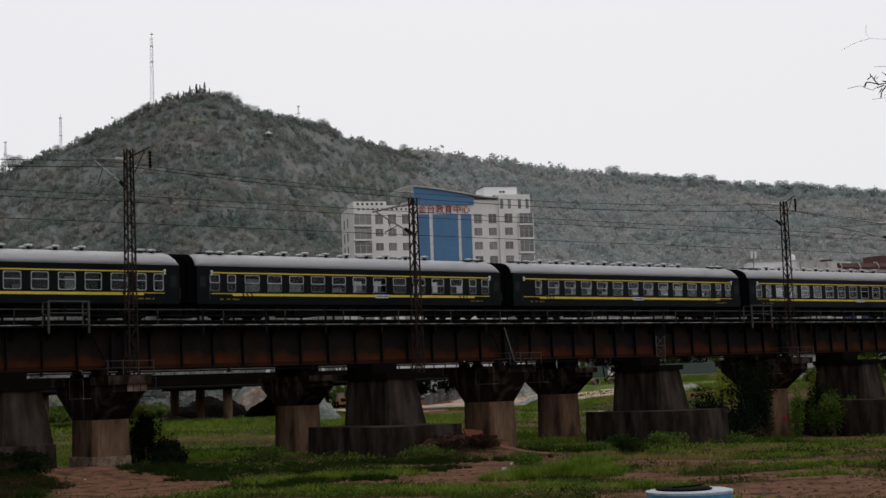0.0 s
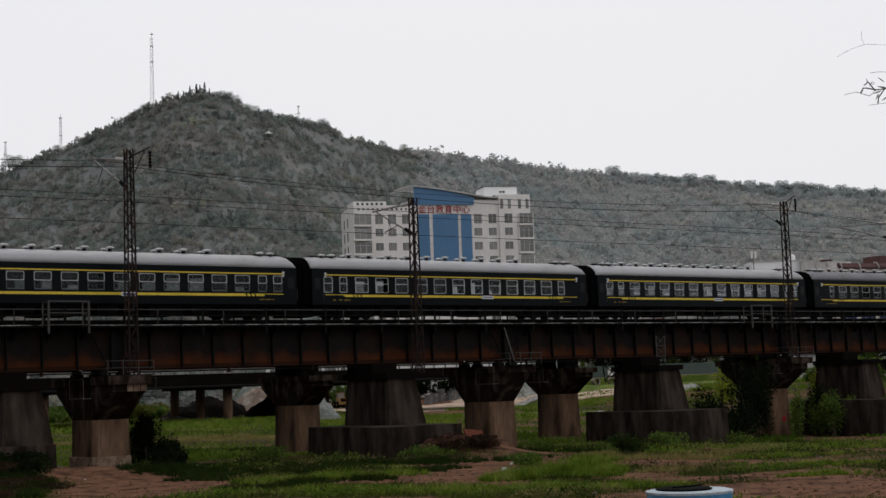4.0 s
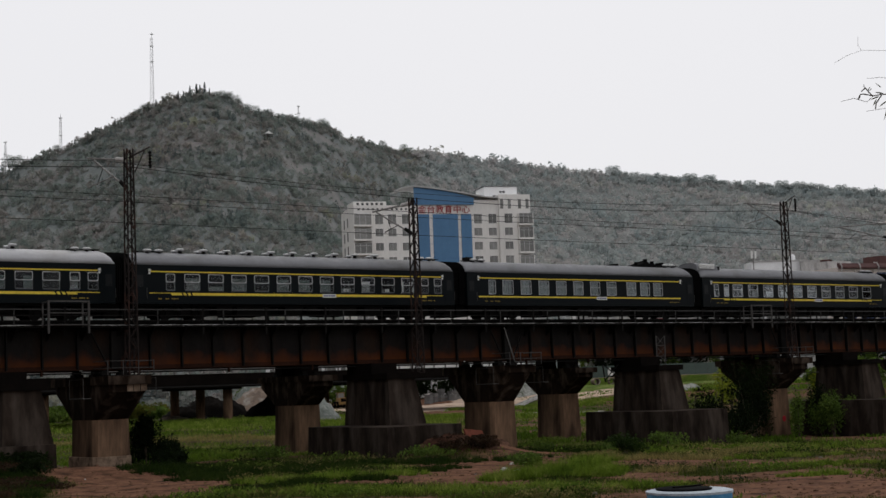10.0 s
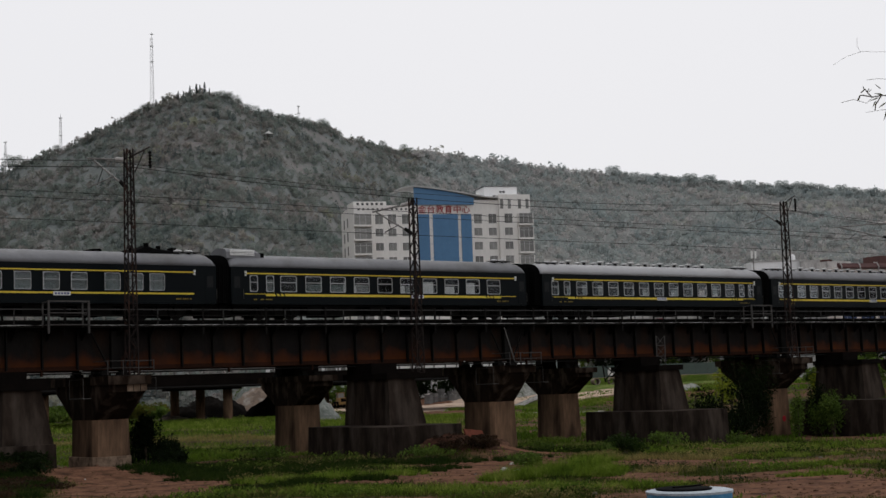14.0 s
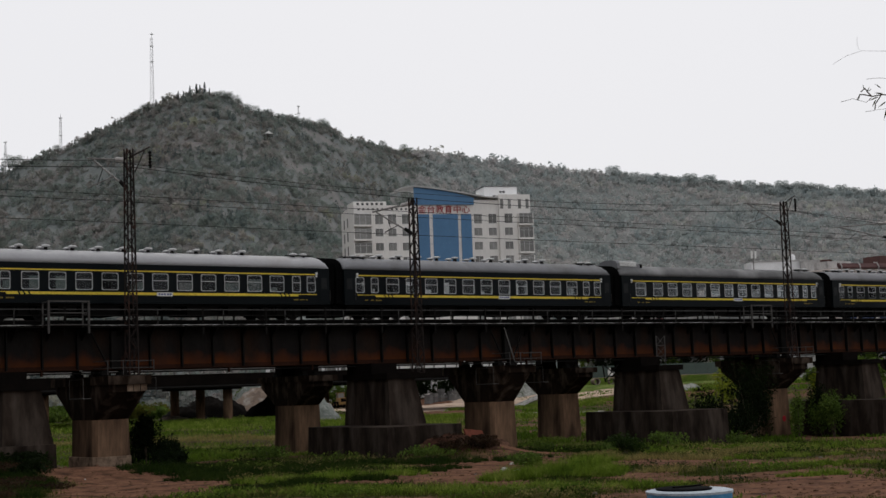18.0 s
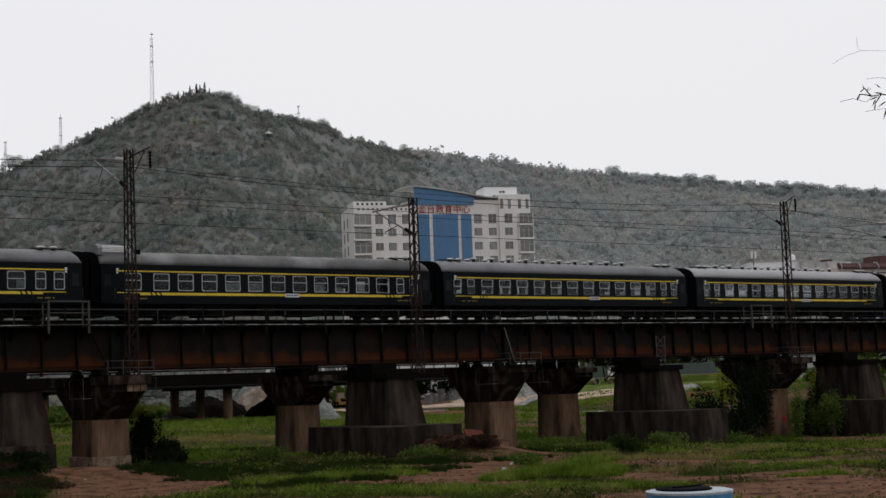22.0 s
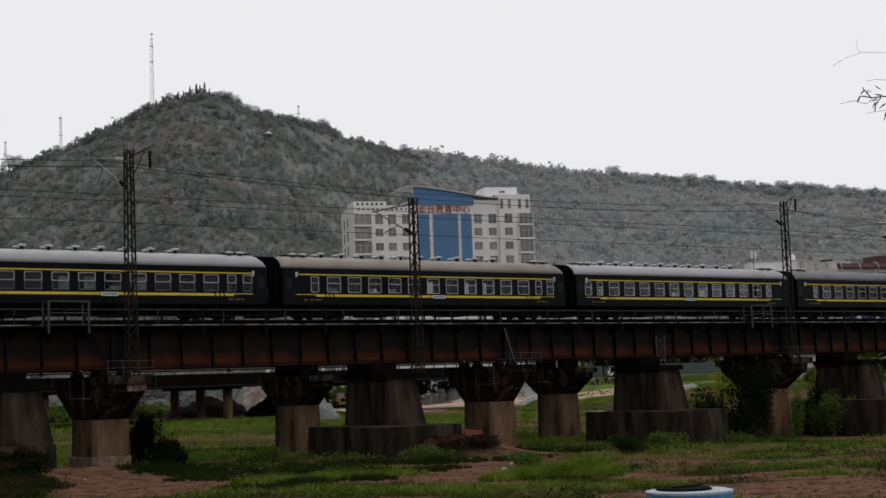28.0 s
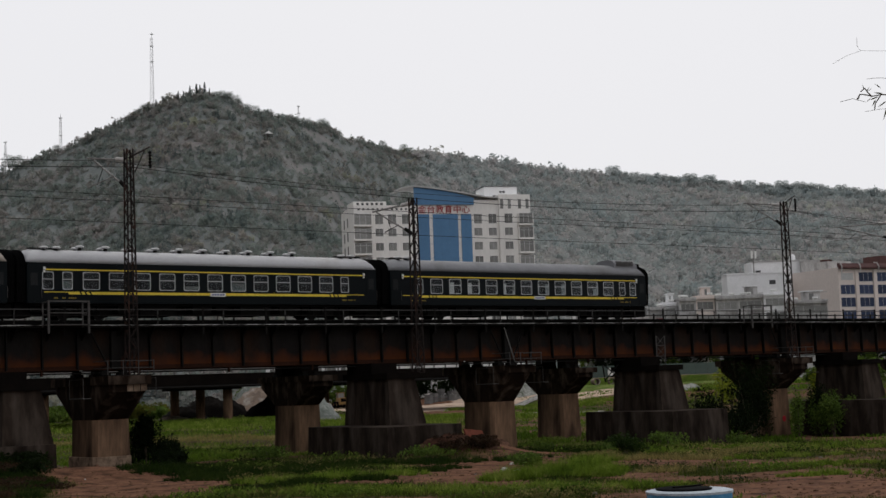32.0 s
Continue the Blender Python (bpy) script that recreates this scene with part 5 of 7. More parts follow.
flag = thing("red_banner", "long red banner on a fence below the houses", "banner", at=(226, 226, 0), rz=-37.4)
part("cloth", Geo().box(-2, 5, 0, 0.05, 16.4, 17.0), M_RED, flag)
part("fence", Geo().box(-12, 12, 0.06, 0.12, 0, 17.6), M_GREYW, flag)
lowr = block("long low white workshop behind the river flat", 212, 361, -37.4, 80, 10, 11.6, M_WHITEW)
for i in range(19):
    pane_row(lowr, 1.2 + 4 * i, 8.6, 2.6, 1.8)
lowf = block("long low pale factory shed beyond the trees", 285, 280, -37.4, 80, 12, 10.6, M_WHITEW)
for i in range(18):
    pane_row(lowf, 1.2 + 4.4 * i, 7.2, 3.0, 1.8)

# ---- road bridge on columns behind ----
road = thing("road_bridge", "dark concrete road bridge on round columns", "bridge")
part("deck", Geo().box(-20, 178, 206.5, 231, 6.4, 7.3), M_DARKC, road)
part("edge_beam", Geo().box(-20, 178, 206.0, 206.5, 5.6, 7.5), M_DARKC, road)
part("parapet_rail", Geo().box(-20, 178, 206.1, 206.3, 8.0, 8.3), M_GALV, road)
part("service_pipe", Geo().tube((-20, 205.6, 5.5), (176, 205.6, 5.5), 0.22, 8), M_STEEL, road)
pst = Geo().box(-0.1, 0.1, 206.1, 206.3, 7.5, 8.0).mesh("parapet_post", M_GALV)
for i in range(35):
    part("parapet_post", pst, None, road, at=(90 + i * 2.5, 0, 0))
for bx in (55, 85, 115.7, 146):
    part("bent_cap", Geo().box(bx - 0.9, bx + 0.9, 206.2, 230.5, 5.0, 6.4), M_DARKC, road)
    for y in (209.2, 218.4, 227.6):
        part("column", Geo().tube((bx, y, -1), (bx, y, 5.0), 0.75, 14), M_CONC, road)

# ---- piles, machine, pipes on the flat behind ----
M_GRAVEL = mat("grey_green_gravel", (0.17, 0.185, 0.165), (0.095, 0.105, 0.095), 0.95, 1.0, 3.0, bump=0.9, stain=(0.24, 0.25, 0.23), stain_scale=1.2)
M_EARTH = mat("heaped_brown_earth", (0.20, 0.15, 0.115), (0.13, 0.10, 0.08), 0.95, 0.5, 3.0, bump=0.8, stain=(0.27, 0.24, 0.21), stain_scale=0.6)
M_DIGGER = mat("faded_orange_machine_paint", (0.30, 0.16, 0.045), (0.2, 0.12, 0.05), 0.6, 1.0, 8.0)


M_BLACKE = mat("black_earth", (0.014, 0.012, 0.010), (0.006, 0.005, 0.0045), 0.95, 0.6, 3.0, bump=0.8, spec=0.03)
M_RUBBLE = mat("pale_rubble", (0.34, 0.34, 0.31), (0.17, 0.175, 0.16), 0.95, 2.2, 6.0, bump=1.0, stain=(0.10, 0.11, 0.08), stain_scale=0.9, grain=0.4)
M_PALE = mat("pale_cast_concrete", (0.46, 0.45, 0.42), (0.34, 0.33, 0.31), 0.9, 1.2, 9.0, bump=0.2, stain=(0.25, 0.24, 0.22), stain_scale=0.7)
M_SAND = mat("pale_tan_yard_earth", (0.46, 0.34, 0.255), (0.36, 0.27, 0.205), 0.95, 0.25, 3.0, bump=0.4, stain=(0.28, 0.21, 0.16), stain_scale=0.12)
M_TURF = mat("rough_turf", (0.10, 0.145, 0.02), (0.05, 0.08, 0.012), 0.95, 0.35, 4.0, bump=0.8, stain=(0.16, 0.15, 0.05), stain_scale=0.2, grain=0.4)
M_MUD = mat("dark_red_earth", (0.055, 0.026, 0.017), (0.02, 0.010, 0.007), 0.95, 1.2, 6.0, bump=0.9, spec=0.02, stain=(0.09, 0.05, 0.034), stain_scale=1.1, grain=0.4)
# grey lowered so that the shadow on the stacks is part of the colour
M_BLOCK = mat("grey_cut_block", (0.16, 0.155, 0.15), (0.11, 0.107, 0.104), 0.9, 1.0, 8.0, bump=0.2, rand=0.25)
M_HOARD = mat("grey_green_sheet_steel", (0.075, 0.105, 0.092), (0.06, 0.082, 0.074), 0.6, 0.5, 6.0, bump=0.1, rand=0.1)


def heap(x, y, rx, ry, h, m, label, name="gravel_heap", cat="heap", rz=0.0):
    n, rings = 30, 12
    g = Geo()
    rr = []
    for j in range(rings):
        k = j / (rings - 1)
        rr.append([(math.cos(2 * math.pi * i / n) * rx * (1 - k * 0.97) * (1 + 0.18 * noise.noise(Vector((i * 0.7, j * 0.5, x)))),
                    math.sin(2 * math.pi * i / n) * ry * (1 - k * 0.97) * (1 + 0.18 * noise.noise(Vector((i * 0.7, j * 0.5, x)))),
                    h * math.sin(1.5 * k) * (1 + 0.22 * noise.noise(Vector((i * 0.8, j * 0.6, y)))) - 0.7) for i in range(n)])
    g.loft(rr)
    ob = solid(name, g, m, label, cat, smooth=True)
    ob.matrix_world = pose(x, y, ground_z(x, y), 0, 0, rz)
    return ob


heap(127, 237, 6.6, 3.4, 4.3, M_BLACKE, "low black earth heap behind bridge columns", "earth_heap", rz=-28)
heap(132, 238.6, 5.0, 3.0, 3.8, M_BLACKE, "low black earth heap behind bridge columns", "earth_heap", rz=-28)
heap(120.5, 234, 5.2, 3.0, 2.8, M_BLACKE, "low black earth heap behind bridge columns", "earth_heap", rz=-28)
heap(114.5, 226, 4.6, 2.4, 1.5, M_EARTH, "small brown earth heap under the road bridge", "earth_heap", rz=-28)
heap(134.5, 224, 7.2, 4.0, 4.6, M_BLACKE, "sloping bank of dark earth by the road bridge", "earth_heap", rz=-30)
heap(152.5, 262, 8.5, 6, 5.8, M_EARTH, "heap of brown earth with pale stones", "earth_heap", rz=-30)
heap(169, 292, 7.5, 5, 7.3, M_GRAVEL, "steep heap of grey-green gravel", rz=-30)
heap(143.5, 266, 7.5, 5, 3.2, M_EARTH, "low brown earth heap with pale stones", "earth_heap", rz=-30)
heap(118.8, 190, 5.4, 4.4, 5.0, M_GRAVEL, "sloping heap of grey-green crushed stone", rz=-30)
heap(166, 262, 4.2, 3.2, 4.4, M_EARTH, "small heap of tan earth beside gravel", "earth_heap")
heap(152.2, 200, 1.7, 1.4, 1.0, M_EARTH, "small mound of tan soil on the yard edge", "earth_heap")
heap(199.7, 236, 8.5, 5, 4.6, M_RUBBLE, "tall bank of pale grey rubble", "rubble_heap", rz=-40)
heap(192.5, 181, 3.6, 2.6, 1.6, M_RUBBLE, "low heap of pale broken rubble in the grass", "rubble_heap")
heap(57.6, 75.0, 4.4, 1.9, 1.5, M_MUD, "dark red-brown earth heaped against the old base", "earth_heap", rz=-37)
heap(62.6, 77.6, 2.6, 1.4, 1.25, M_MUD, "dark red-brown earth heaped beside a pier", "earth_heap", rz=-37)
# stones that lie loose on the rubble bank
cs, rs = [], []
for i in range(420):
    a, k = rnd.random() * 6.283, rnd.random() ** 0.5
    x, y = math.cos(a) * 7.4 * k, math.sin(a) * 4.2 * k
    cs.append((199.7 + 0.77 * x + 0.64 * y, 236 - 0.64 * x + 0.77 * y, ground_z(199.7, 236) + 4.0 * (1 - k) ** 0.9 - 0.1))
    q = 0.12 + 0.3 * rnd.random() ** 2
    rs.append((q, q, q * 0.8))
v, tri = mounds(np.random.default_rng(6), cs, rs, 0.4)
tagged(new("rubble_stones", tri_mesh("rubble_stones", v, tri, M_PALE, False)), "pale angular stones on a rubble bank", "stones", kind="stuff")


def strip(name, a, b, wide, m, label, lift=0.06, cat="path"):
    """A flat strip of made ground between two places, laid on the land."""
    a, b = Vector((*a, 0)), Vector((*b, 0))
    d = (b - a).normalized()
    side = Vector((-d.y, d.x, 0)) * wide / 2
    g, n = Geo(), 14
    rings = []
    for i in range(n + 1):
        p = a.lerp(b, i / n)
        wob = 1 + 0.15 * noise.noise(Vector((i * 0.8, wide, 3)))
        q0, q1 = p + side * wob, p - side * wob
        rings.append([(q.x, q.y, ground_z(q.x, q.y) + z) for q, z in ((q0, -0.3), (q1, -0.3), (q1, lift), (p, lift + 0.03), (q0, lift))])
    return solid(name, g.loft(rings), m, label, cat, kind="structure")


strip("yard", (138, 240), (212, 226), 66, M_SAND, "pale tan bare earth yard", 0.1, "yard")
strip("path", (138, 178), (157, 166), 3.0, M_PALE, "pale concrete path across the grass", 0.12)
ramp = thing("concrete_chute", "pale concrete drainage chute down the bank", "chute", at=(0, 0, 0))
ca, cb = Vector((168.0, 200.0, -0.25)), Vector((176.2, 200.6, 2.0))
for k, w_, z0, z1 in ((0, 1.5, 0.0, 0.18), (0, 0.2, 0.18, 0.42), (1.3, 0.2, 0.18, 0.42)):
    part("channel_floor" if w_ > 1 else "channel_kerb", Geo().quadbox([(ca.x, ca.y + k, ca.z + z0), (cb.x, cb.y + k, cb.z + z0), (cb.x, cb.y + k + w_, cb.z + z0), (ca.x, ca.y + k + w_, ca.z + z0)],
         [(ca.x, ca.y + k, ca.z + z1), (cb.x, cb.y + k, cb.z + z1), (cb.x, cb.y + k + w_, cb.z + z1), (ca.x, ca.y + k + w_, ca.z + z1)]), M_PALE, ramp)
part("chute_bed", Geo().quadbox([(168, 199.7, -1), (178, 199.7, -1), (178, 204, -1), (168, 204, -1)], [(168, 199.9, -0.3), (178, 199.9, 2.2), (178, 204, 2.2), (168, 204, -0.3)]), M_TURF, ramp, "grassy bank under the chute")
# wheel loader seen from behind
load = thing("wheel_loader", "weathered yellow wheel loader standing beside gravel heaps", "wheel loader", at=(187, 285, ground_z(187, 285)), rz=-20)
for sx in (-1.0, 1.0):
    for sy in (-1.5, 1.5):
        w = part("wheel", Geo().loft([[(sx * 1.05 + dx, sy + r * math.cos(q * 0.3927), 0.75 + r * math.sin(q * 0.3927)) for q in range(16)] for dx, r in ((-0.26, 0.66), (-0.2, 0.75), (0.2, 0.75), (0.26, 0.66))]), M_BLACK, load)
        part("hub", Geo().tube((sx * 1.05 - 0.28, sy, 0.75), (sx * 1.05 + 0.28, sy, 0.75), 0.3, 10), M_DIGGER, w)
part("chassis", Geo().box(-0.75, 0.75, -2.6, 2.2, 0.7, 1.25), M_UNDER, load)
part("engine_hood", Geo().loft([[(a, y, z) for a, z in ((-0.95, 1.2), (0.95, 1.2), (0.95, 2.15), (0.8, 2.35), (-0.8, 2.35), (-0.95, 2.15))] for y in (-2.7, -0.6)]), M_DIGGER, load)
part("radiator_grille", Geo().box(-0.6, 0.6, -2.75, -2.705, 1.4, 2.15), M_BLACK, load)
part("counterweight", Geo().box(-1.1, 1.1, -2.95, -2.76, 0.8, 1.35), M_DIGGER, load)
cabp = part("cab", Geo().box(-0.8, 0.8, -0.55, 1.0, 1.25, 2.3).box(-0.85, 0.85, -0.6, 1.05, 3.35, 3.5).box(-0.8, -0.7, -0.55, -0.45, 2.3, 3.35).box(0.7, 0.8, -0.55, -0.45, 2.3, 3.35)
            .box(-0.8, -0.7, 0.9, 1.0, 2.3, 3.35).box(0.7, 0.8, 0.9, 1.0, 2.3, 3.35), M_DIGGER, load)
part("cab_glass", Geo().box(-0.68, 0.68, -0.52, -0.49, 2.3, 3.34).box(-0.77, -0.74, -0.44, 0.9, 2.3, 3.34).box(0.74, 0.77, -0.44, 0.9, 2.3, 3.34), M_BPANE, cabp)
for sx in (-0.6, 0.6):
    part("lift_arm", Geo().line([(sx, 1.1, 1.9), (sx, 2.6, 1.5), (sx, 3.4, 0.6)], 0.13, 6), M_DIGGER, load)
part("bucket", Geo().loft([[(a, y, z) for y, z in ((3.3, 0.1), (4.4, 0.15), (4.4, 0.25), (3.6, 0.3), (3.4, 1.1), (3.25, 1.1))] for a in (-1.3, 1.3)]), M_UNDER, load)
for px_, py_, rz_, hs in ((197.0, 262, 10, (2,)), (199.2, 262.3, 3, (3, 1)), (201.4, 261.5, 14, (2, 2)), (195.2, 261, -8, (1,)), (192.4, 258, 20, (2,)), (203.8, 262, 6, (3,)), (200.2, 259.4, 22, (1,))):
    t = thing("block_stack", "stack of pale grey cut blocks on the yard", "block stack", "block stacks", at=(px_, py_, ground_z(px_, py_) + 0.1), rz=rz_)
    for q, n in enumerate(hs):
        for k in range(n + 1):
            part("block", Geo().box(-1.0 + q * 1.2 + 0.05 * (k % 2), 0.15 + q * 1.2 + 0.05 * (k % 2), -0.7, 0.7, k * 0.72, k * 0.72 + 0.66), M_BLOCK, t)
# bank with the site road, drain pipes, hoarding and a parked van
BANK = pose(190, 231, 0, 0, 0, -37.4)
bank = thing("road_bank", "stepped grassy bank carrying a pale site road", "embankment", kind="structure", at=(190, 231, 0), rz=-37.4)
part("lower_step", Geo().quadbox([(10, -16, 0), (68, -16, 0), (68, 4, 0), (10, 4, 0)], [(16, -5, 3.3), (60, -5, 3.3), (60, 4, 3.3), (16, 4, 3.3)]), M_TURF, bank)
part("upper_step", Geo().quadbox([(11, 4.003, 0), (68, 4.003, 0), (68, 20, 0), (11, 20, 0)], [(17, 5.2, 4.7), (60, 5.2, 4.7), (60, 12.6, 4.7), (17, 12.6, 4.7)]), M_TURF, bank)
part("road_top", Geo().box(17, 60, 5.4, 12.4, 4.7, 4.78), M_SAND, bank)
part("terrace_top", Geo().box(17, 60, -3.5, 3.9, 3.3, 3.34), M_TURF, bank)
for i, (u, v) in enumerate(((19.6, -2.2), (22.6, -2.6), (16.8, -1.6))):
    q = BANK @ Vector((u, v, 3.34 + 0.66))
    pipe = thing("concrete_pipe", "large tan concrete drain pipe lying on a bank", "pipe", "drain pipes", at=q, rz=62 - 8 * i)
    g = Geo()
    g.loft([[(a, r * math.cos(2 * math.pi * i2 / 20), r * math.sin(2 * math.pi * i2 / 20)) for i2 in range(20)] for a, r in ((0, 0.72), (0.3, 0.72), (0.32, 0.66), (2.6, 0.66), (2.6, 0.54), (0, 0.54), (0, 0.72))])
    g.f = g.f[:-2]
    part("shell", g, M_EARTH, pipe)
hoard = thing("site_hoarding", "long pale grey-green sheet hoarding along the site road", "hoarding", at=(190, 231, 0), rz=-37.4)
sheet = Geo().box(0.02, 2.36, 12.0, 12.06, 4.78, 7.2).mesh("sheet", M_HOARD)
hp = Geo().box(-0.05, 0.05, 12.06, 12.2, 4.78, 7.35).mesh("post", M_DULL)
for i in range(17):
    part("sheet", sheet, None, hoard, at=(18 + i * 2.4, 0, 0))
    part("post", hp, None, hoard, at=(18 + i * 2.4, 0, 0))
van = thing("parked_van", "white van parked on the site road", "van", at=BANK @ Vector((25.5, 8.5, 4.78)), rz=-30)
part("body", Geo().loft([[(x, y, z) for x, z in ((-2.3, 0.35), (2.3, 0.35), (2.35, 1.0), (1.7, 1.15), (1.1, 1.9), (-2.2, 1.95), (-2.35, 1.1))] for y in (-0.85, 0.85)]), M_WHITE, van)
part("side_glass", Geo().quadbox([(-1.9, -0.87, 1.2), (1.3, -0.87, 1.2), (1.3, -0.852, 1.2), (-1.9, -0.852, 1.2)], [(-1.9, -0.87, 1.75), (0.95, -0.87, 1.75), (0.95, -0.852, 1.75), (-1.9, -0.852, 1.75)]), M_DPANE, van)
for x in (-1.45, 1.45):
    for y in (-0.9, 0.7):
        part("wheel", Geo().tube((x, y, 0.32), (x, y + 0.2, 0.32), 0.32, 14), M_BLACK, van)


# ---- refuges, ladders and small steelwork on the bridge ----


def refuge(x, label="grey steel refuge cage beside the walkway"):
    t = thing("refuge_platform", label, "refuge platform", "refuge platforms", at=(x, 82.3, 0))
    for a in (0, 2.5):
        part("front_post", Geo().box(a - 0.06, a + 0.06, -0.05, 0.05, 8.3, 10.22), M_DULL, t)
        part("back_post", Geo().box(a - 0.04, a + 0.04, 0.85, 0.92, 8.7, 10.2), M_DULL, t)
        part("side_rail", Geo().box(a - 0.03, a + 0.03, 0.05, 0.85, 10.14, 10.2).box(a - 0.03, a + 0.03, 0.05, 0.85, 9.4, 9.46), M_DULL, t)
    part("top_rail", Geo().box(-0.05, 2.55, -0.03, 0.03, 10.16, 10.24), M_DULL, t)
    part("mid_rail", Geo().box(0.06, 2.44, -0.03, 0.03, 9.48, 9.54), M_DULL, t)
    part("floor_plate", Geo().box(-0.05, 2.55, -0.05, 0.9, 8.78, 8.84), M_DULL, t)
    return t


refuge(33.8)
refuge(95.4)
refuge(64.6 + 62)


def cage(x0, x1, y, z0, z1, label):
    t = thing("inspection_cage", label, "inspection cage", "inspection cages")
    n = max(2, int((x1 - x0) / 1.0) + 1)
    for i in range(n):
        x = x0 + (x1 - x0) * i / (n - 1)
        part("upright", Geo().box(x - 0.02, x + 0.02, y - 0.02, y + 0.02, z0, z1), M_DULL, t)
    for z in (z1 - 0.03, z1 - 0.45):
        part("rail_bar", Geo().box(x0, x1, y - 0.015, y + 0.015, z - 0.015, z + 0.015), M_DULL, t)
        for x in (x0, x1):
            part("side_bar", Geo().box(x - 0.025, x + 0.025, y, y + 2.0, z - 0.025, z + 0.025), M_DULL, t)
    part("floor", Geo().box(x0, x1, y, y + 2.0, z0 - 0.05, z0), M_STEEL, t)
    return t


for px in (38.7, 69.9, 101.1):
    cage(px - 1.4, px + 1.6, 81.95, 5.78, 6.95 - 0.3, "grey inspection rail on the pier cap")
    t = thing("hanging_cage", "grey steel access frame hung at the pier head", "access frame", "access frames", at=(px, 0, 0))
    for a in (-2.95, 1.75):
        part("side_frame", Geo().line([(a, 82, 5.55), (a, 82, 4.45), (a, 84, 4.45), (a, 84, 5.55), (a, 82, 5.55)], 0.014), M_DULL, t)
        part("floor", Geo().box(a - 0.02, a + 0.5, 82, 84, 4.4, 4.45), M_DULL, t)
lad = thing("access_ladder", "grey lattice access ladder at the old pier", "ladder", at=(84.2, 82.6, 0))
for a in (0, 0.95):
    part("stile", Geo().box(a - 0.035, a + 0.035, -0.03, 0.03, 4.35, 7.75), M_DULL, lad)
for i in range(4):
    z = 4.4 + i * 0.85
    part("rung", Geo().box(0, 0.95, -0.02, 0.02, z, z + 0.05), M_DULL, lad)
    part("cross_brace", Geo().tube((0, 0, z), (0.95, 0, z + 0.8), 0.02, 4).tube((0.95, 0, z), (0, 0, z + 0.8), 0.02, 4), M_DULL, lad)
rod = thing("stay_rod", "pale diagonal stay rod on the girder", "stay rod")
part("rod", Geo().tube((68.95, 83.0, 8.5), (69.85, 83.0, 6.0), 0.035), M_GALV, rod)
truss = thing("pier_truss", "black steel bracing at the old pier head", "steel bracing", at=(79.6, 84, 0))
part("truss_bar", Geo().line([(0, 0, 5.65), (0.2, 0, 4.3), (1.8, 0, 4.5), (0.1, 0, 5.6)], 0.06).line([(0.2, 0, 4.4), (1.7, 0, 5.6)], 0.05), M_STEEL, truss)
for px in (38.7, 69.9, 101.1):
    t = thing("end_bracing", "dark steel knee brace at the girder joint", "knee brace", "knee braces", at=(px, 84.0, 0))
    for s_ in (-1, 1):
        part("brace", Geo().tube((s_ * 0.5, -0.15, 6.3), (s_ * 1.6, -0.15, 8.4), 0.07, 5), M_STEEL, t)
    part("joint_plate", Geo().box(-0.3, 0.3, -0.2, 0.1, 6.2, 8.5), M_STEEL, t)
    part("drain_pipe", Geo().tube((0.9, -0.3, 8.6), (0.9, -0.3, 6.3), 0.05, 6), M_STEEL, t)
for i in range(14):
    t = thing("cable_bracket", "short rusty cable bracket under the girder", "bracket", "cable brackets", at=(34 + i * 6.3, 84.0, 6.05))
    part("hook", Geo().box(-0.05, 0.05, -0.1, 0.1, -0.25, 0.1), M_RUST, t)
part_lines = thing("cable_run", "dark cable conduit slung beneath the girder", "conduit")
part("conduit", Geo().tube((7, 84.05, 5.95), (196, 84.05, 5.95), 0.05, 5), M_STEEL, part_lines)

# ---- plants on the flat ----
vr = np.random.default_rng(11)


def spot(a0, a1, r0, r1):
    az = radians(a0 + (a1 - a0) * vr.random())
    r = 1 / (1 / r1 + vr.random() * (1 / r0 - 1 / r1))
    return math.sin(az) * r, math.cos(az) * r, r


def blades(count, r0, r1, tall, wide, per, thresh):
    out = []
    while len(out) < count * per:
        x, y, r = spot(19, 56, r0, r1)
        c = cover(x, y)
        if c < thresh * (0.4 + vr.random()):
            continue
        z = ground_z(x, y)
        h = tall * (0.45 + 0.75 * c * vr.random() + 0.3 * max(0, bumpy(x, y, 0.3, 9))) * min(1 + r / 300, 1.6)
        w = wide * (1 + r / 120)
        for k in range(per):
            bx, by = x + vr.normal() * 0.22 * (1 + r / 150), y + vr.normal() * 0.22 * (1 + r / 150)
            a = vr.random() * 6.283
            dx, dy = math.cos(a) * w, math.sin(a) * w
            lx, ly = vr.normal() * h * 0.45, vr.normal() * h * 0.45
            out.append(((bx - dx, by - dy, z - 0.05), (bx + dx, by + dy, z - 0.05), (bx + lx, by + ly, z + h * (0.6 + 0.5 * vr.random()))))
    return np.array(out)


tagged(new("meadow_grass", triangles("meadow_grass", blades(11000, 36, 100, 0.22, 0.017, 10, 0.6), M_GRASS)),
       "tufts of rough green meadow grass", "grass", kind="stuff")
tagged(new("meadow_grass", triangles("meadow_grass", blades(12000, 100, 300, 0.3, 0.045, 8, 0.4), M_FARG)), "bright green and straw-coloured far meadow grass", "grass", kind="stuff")


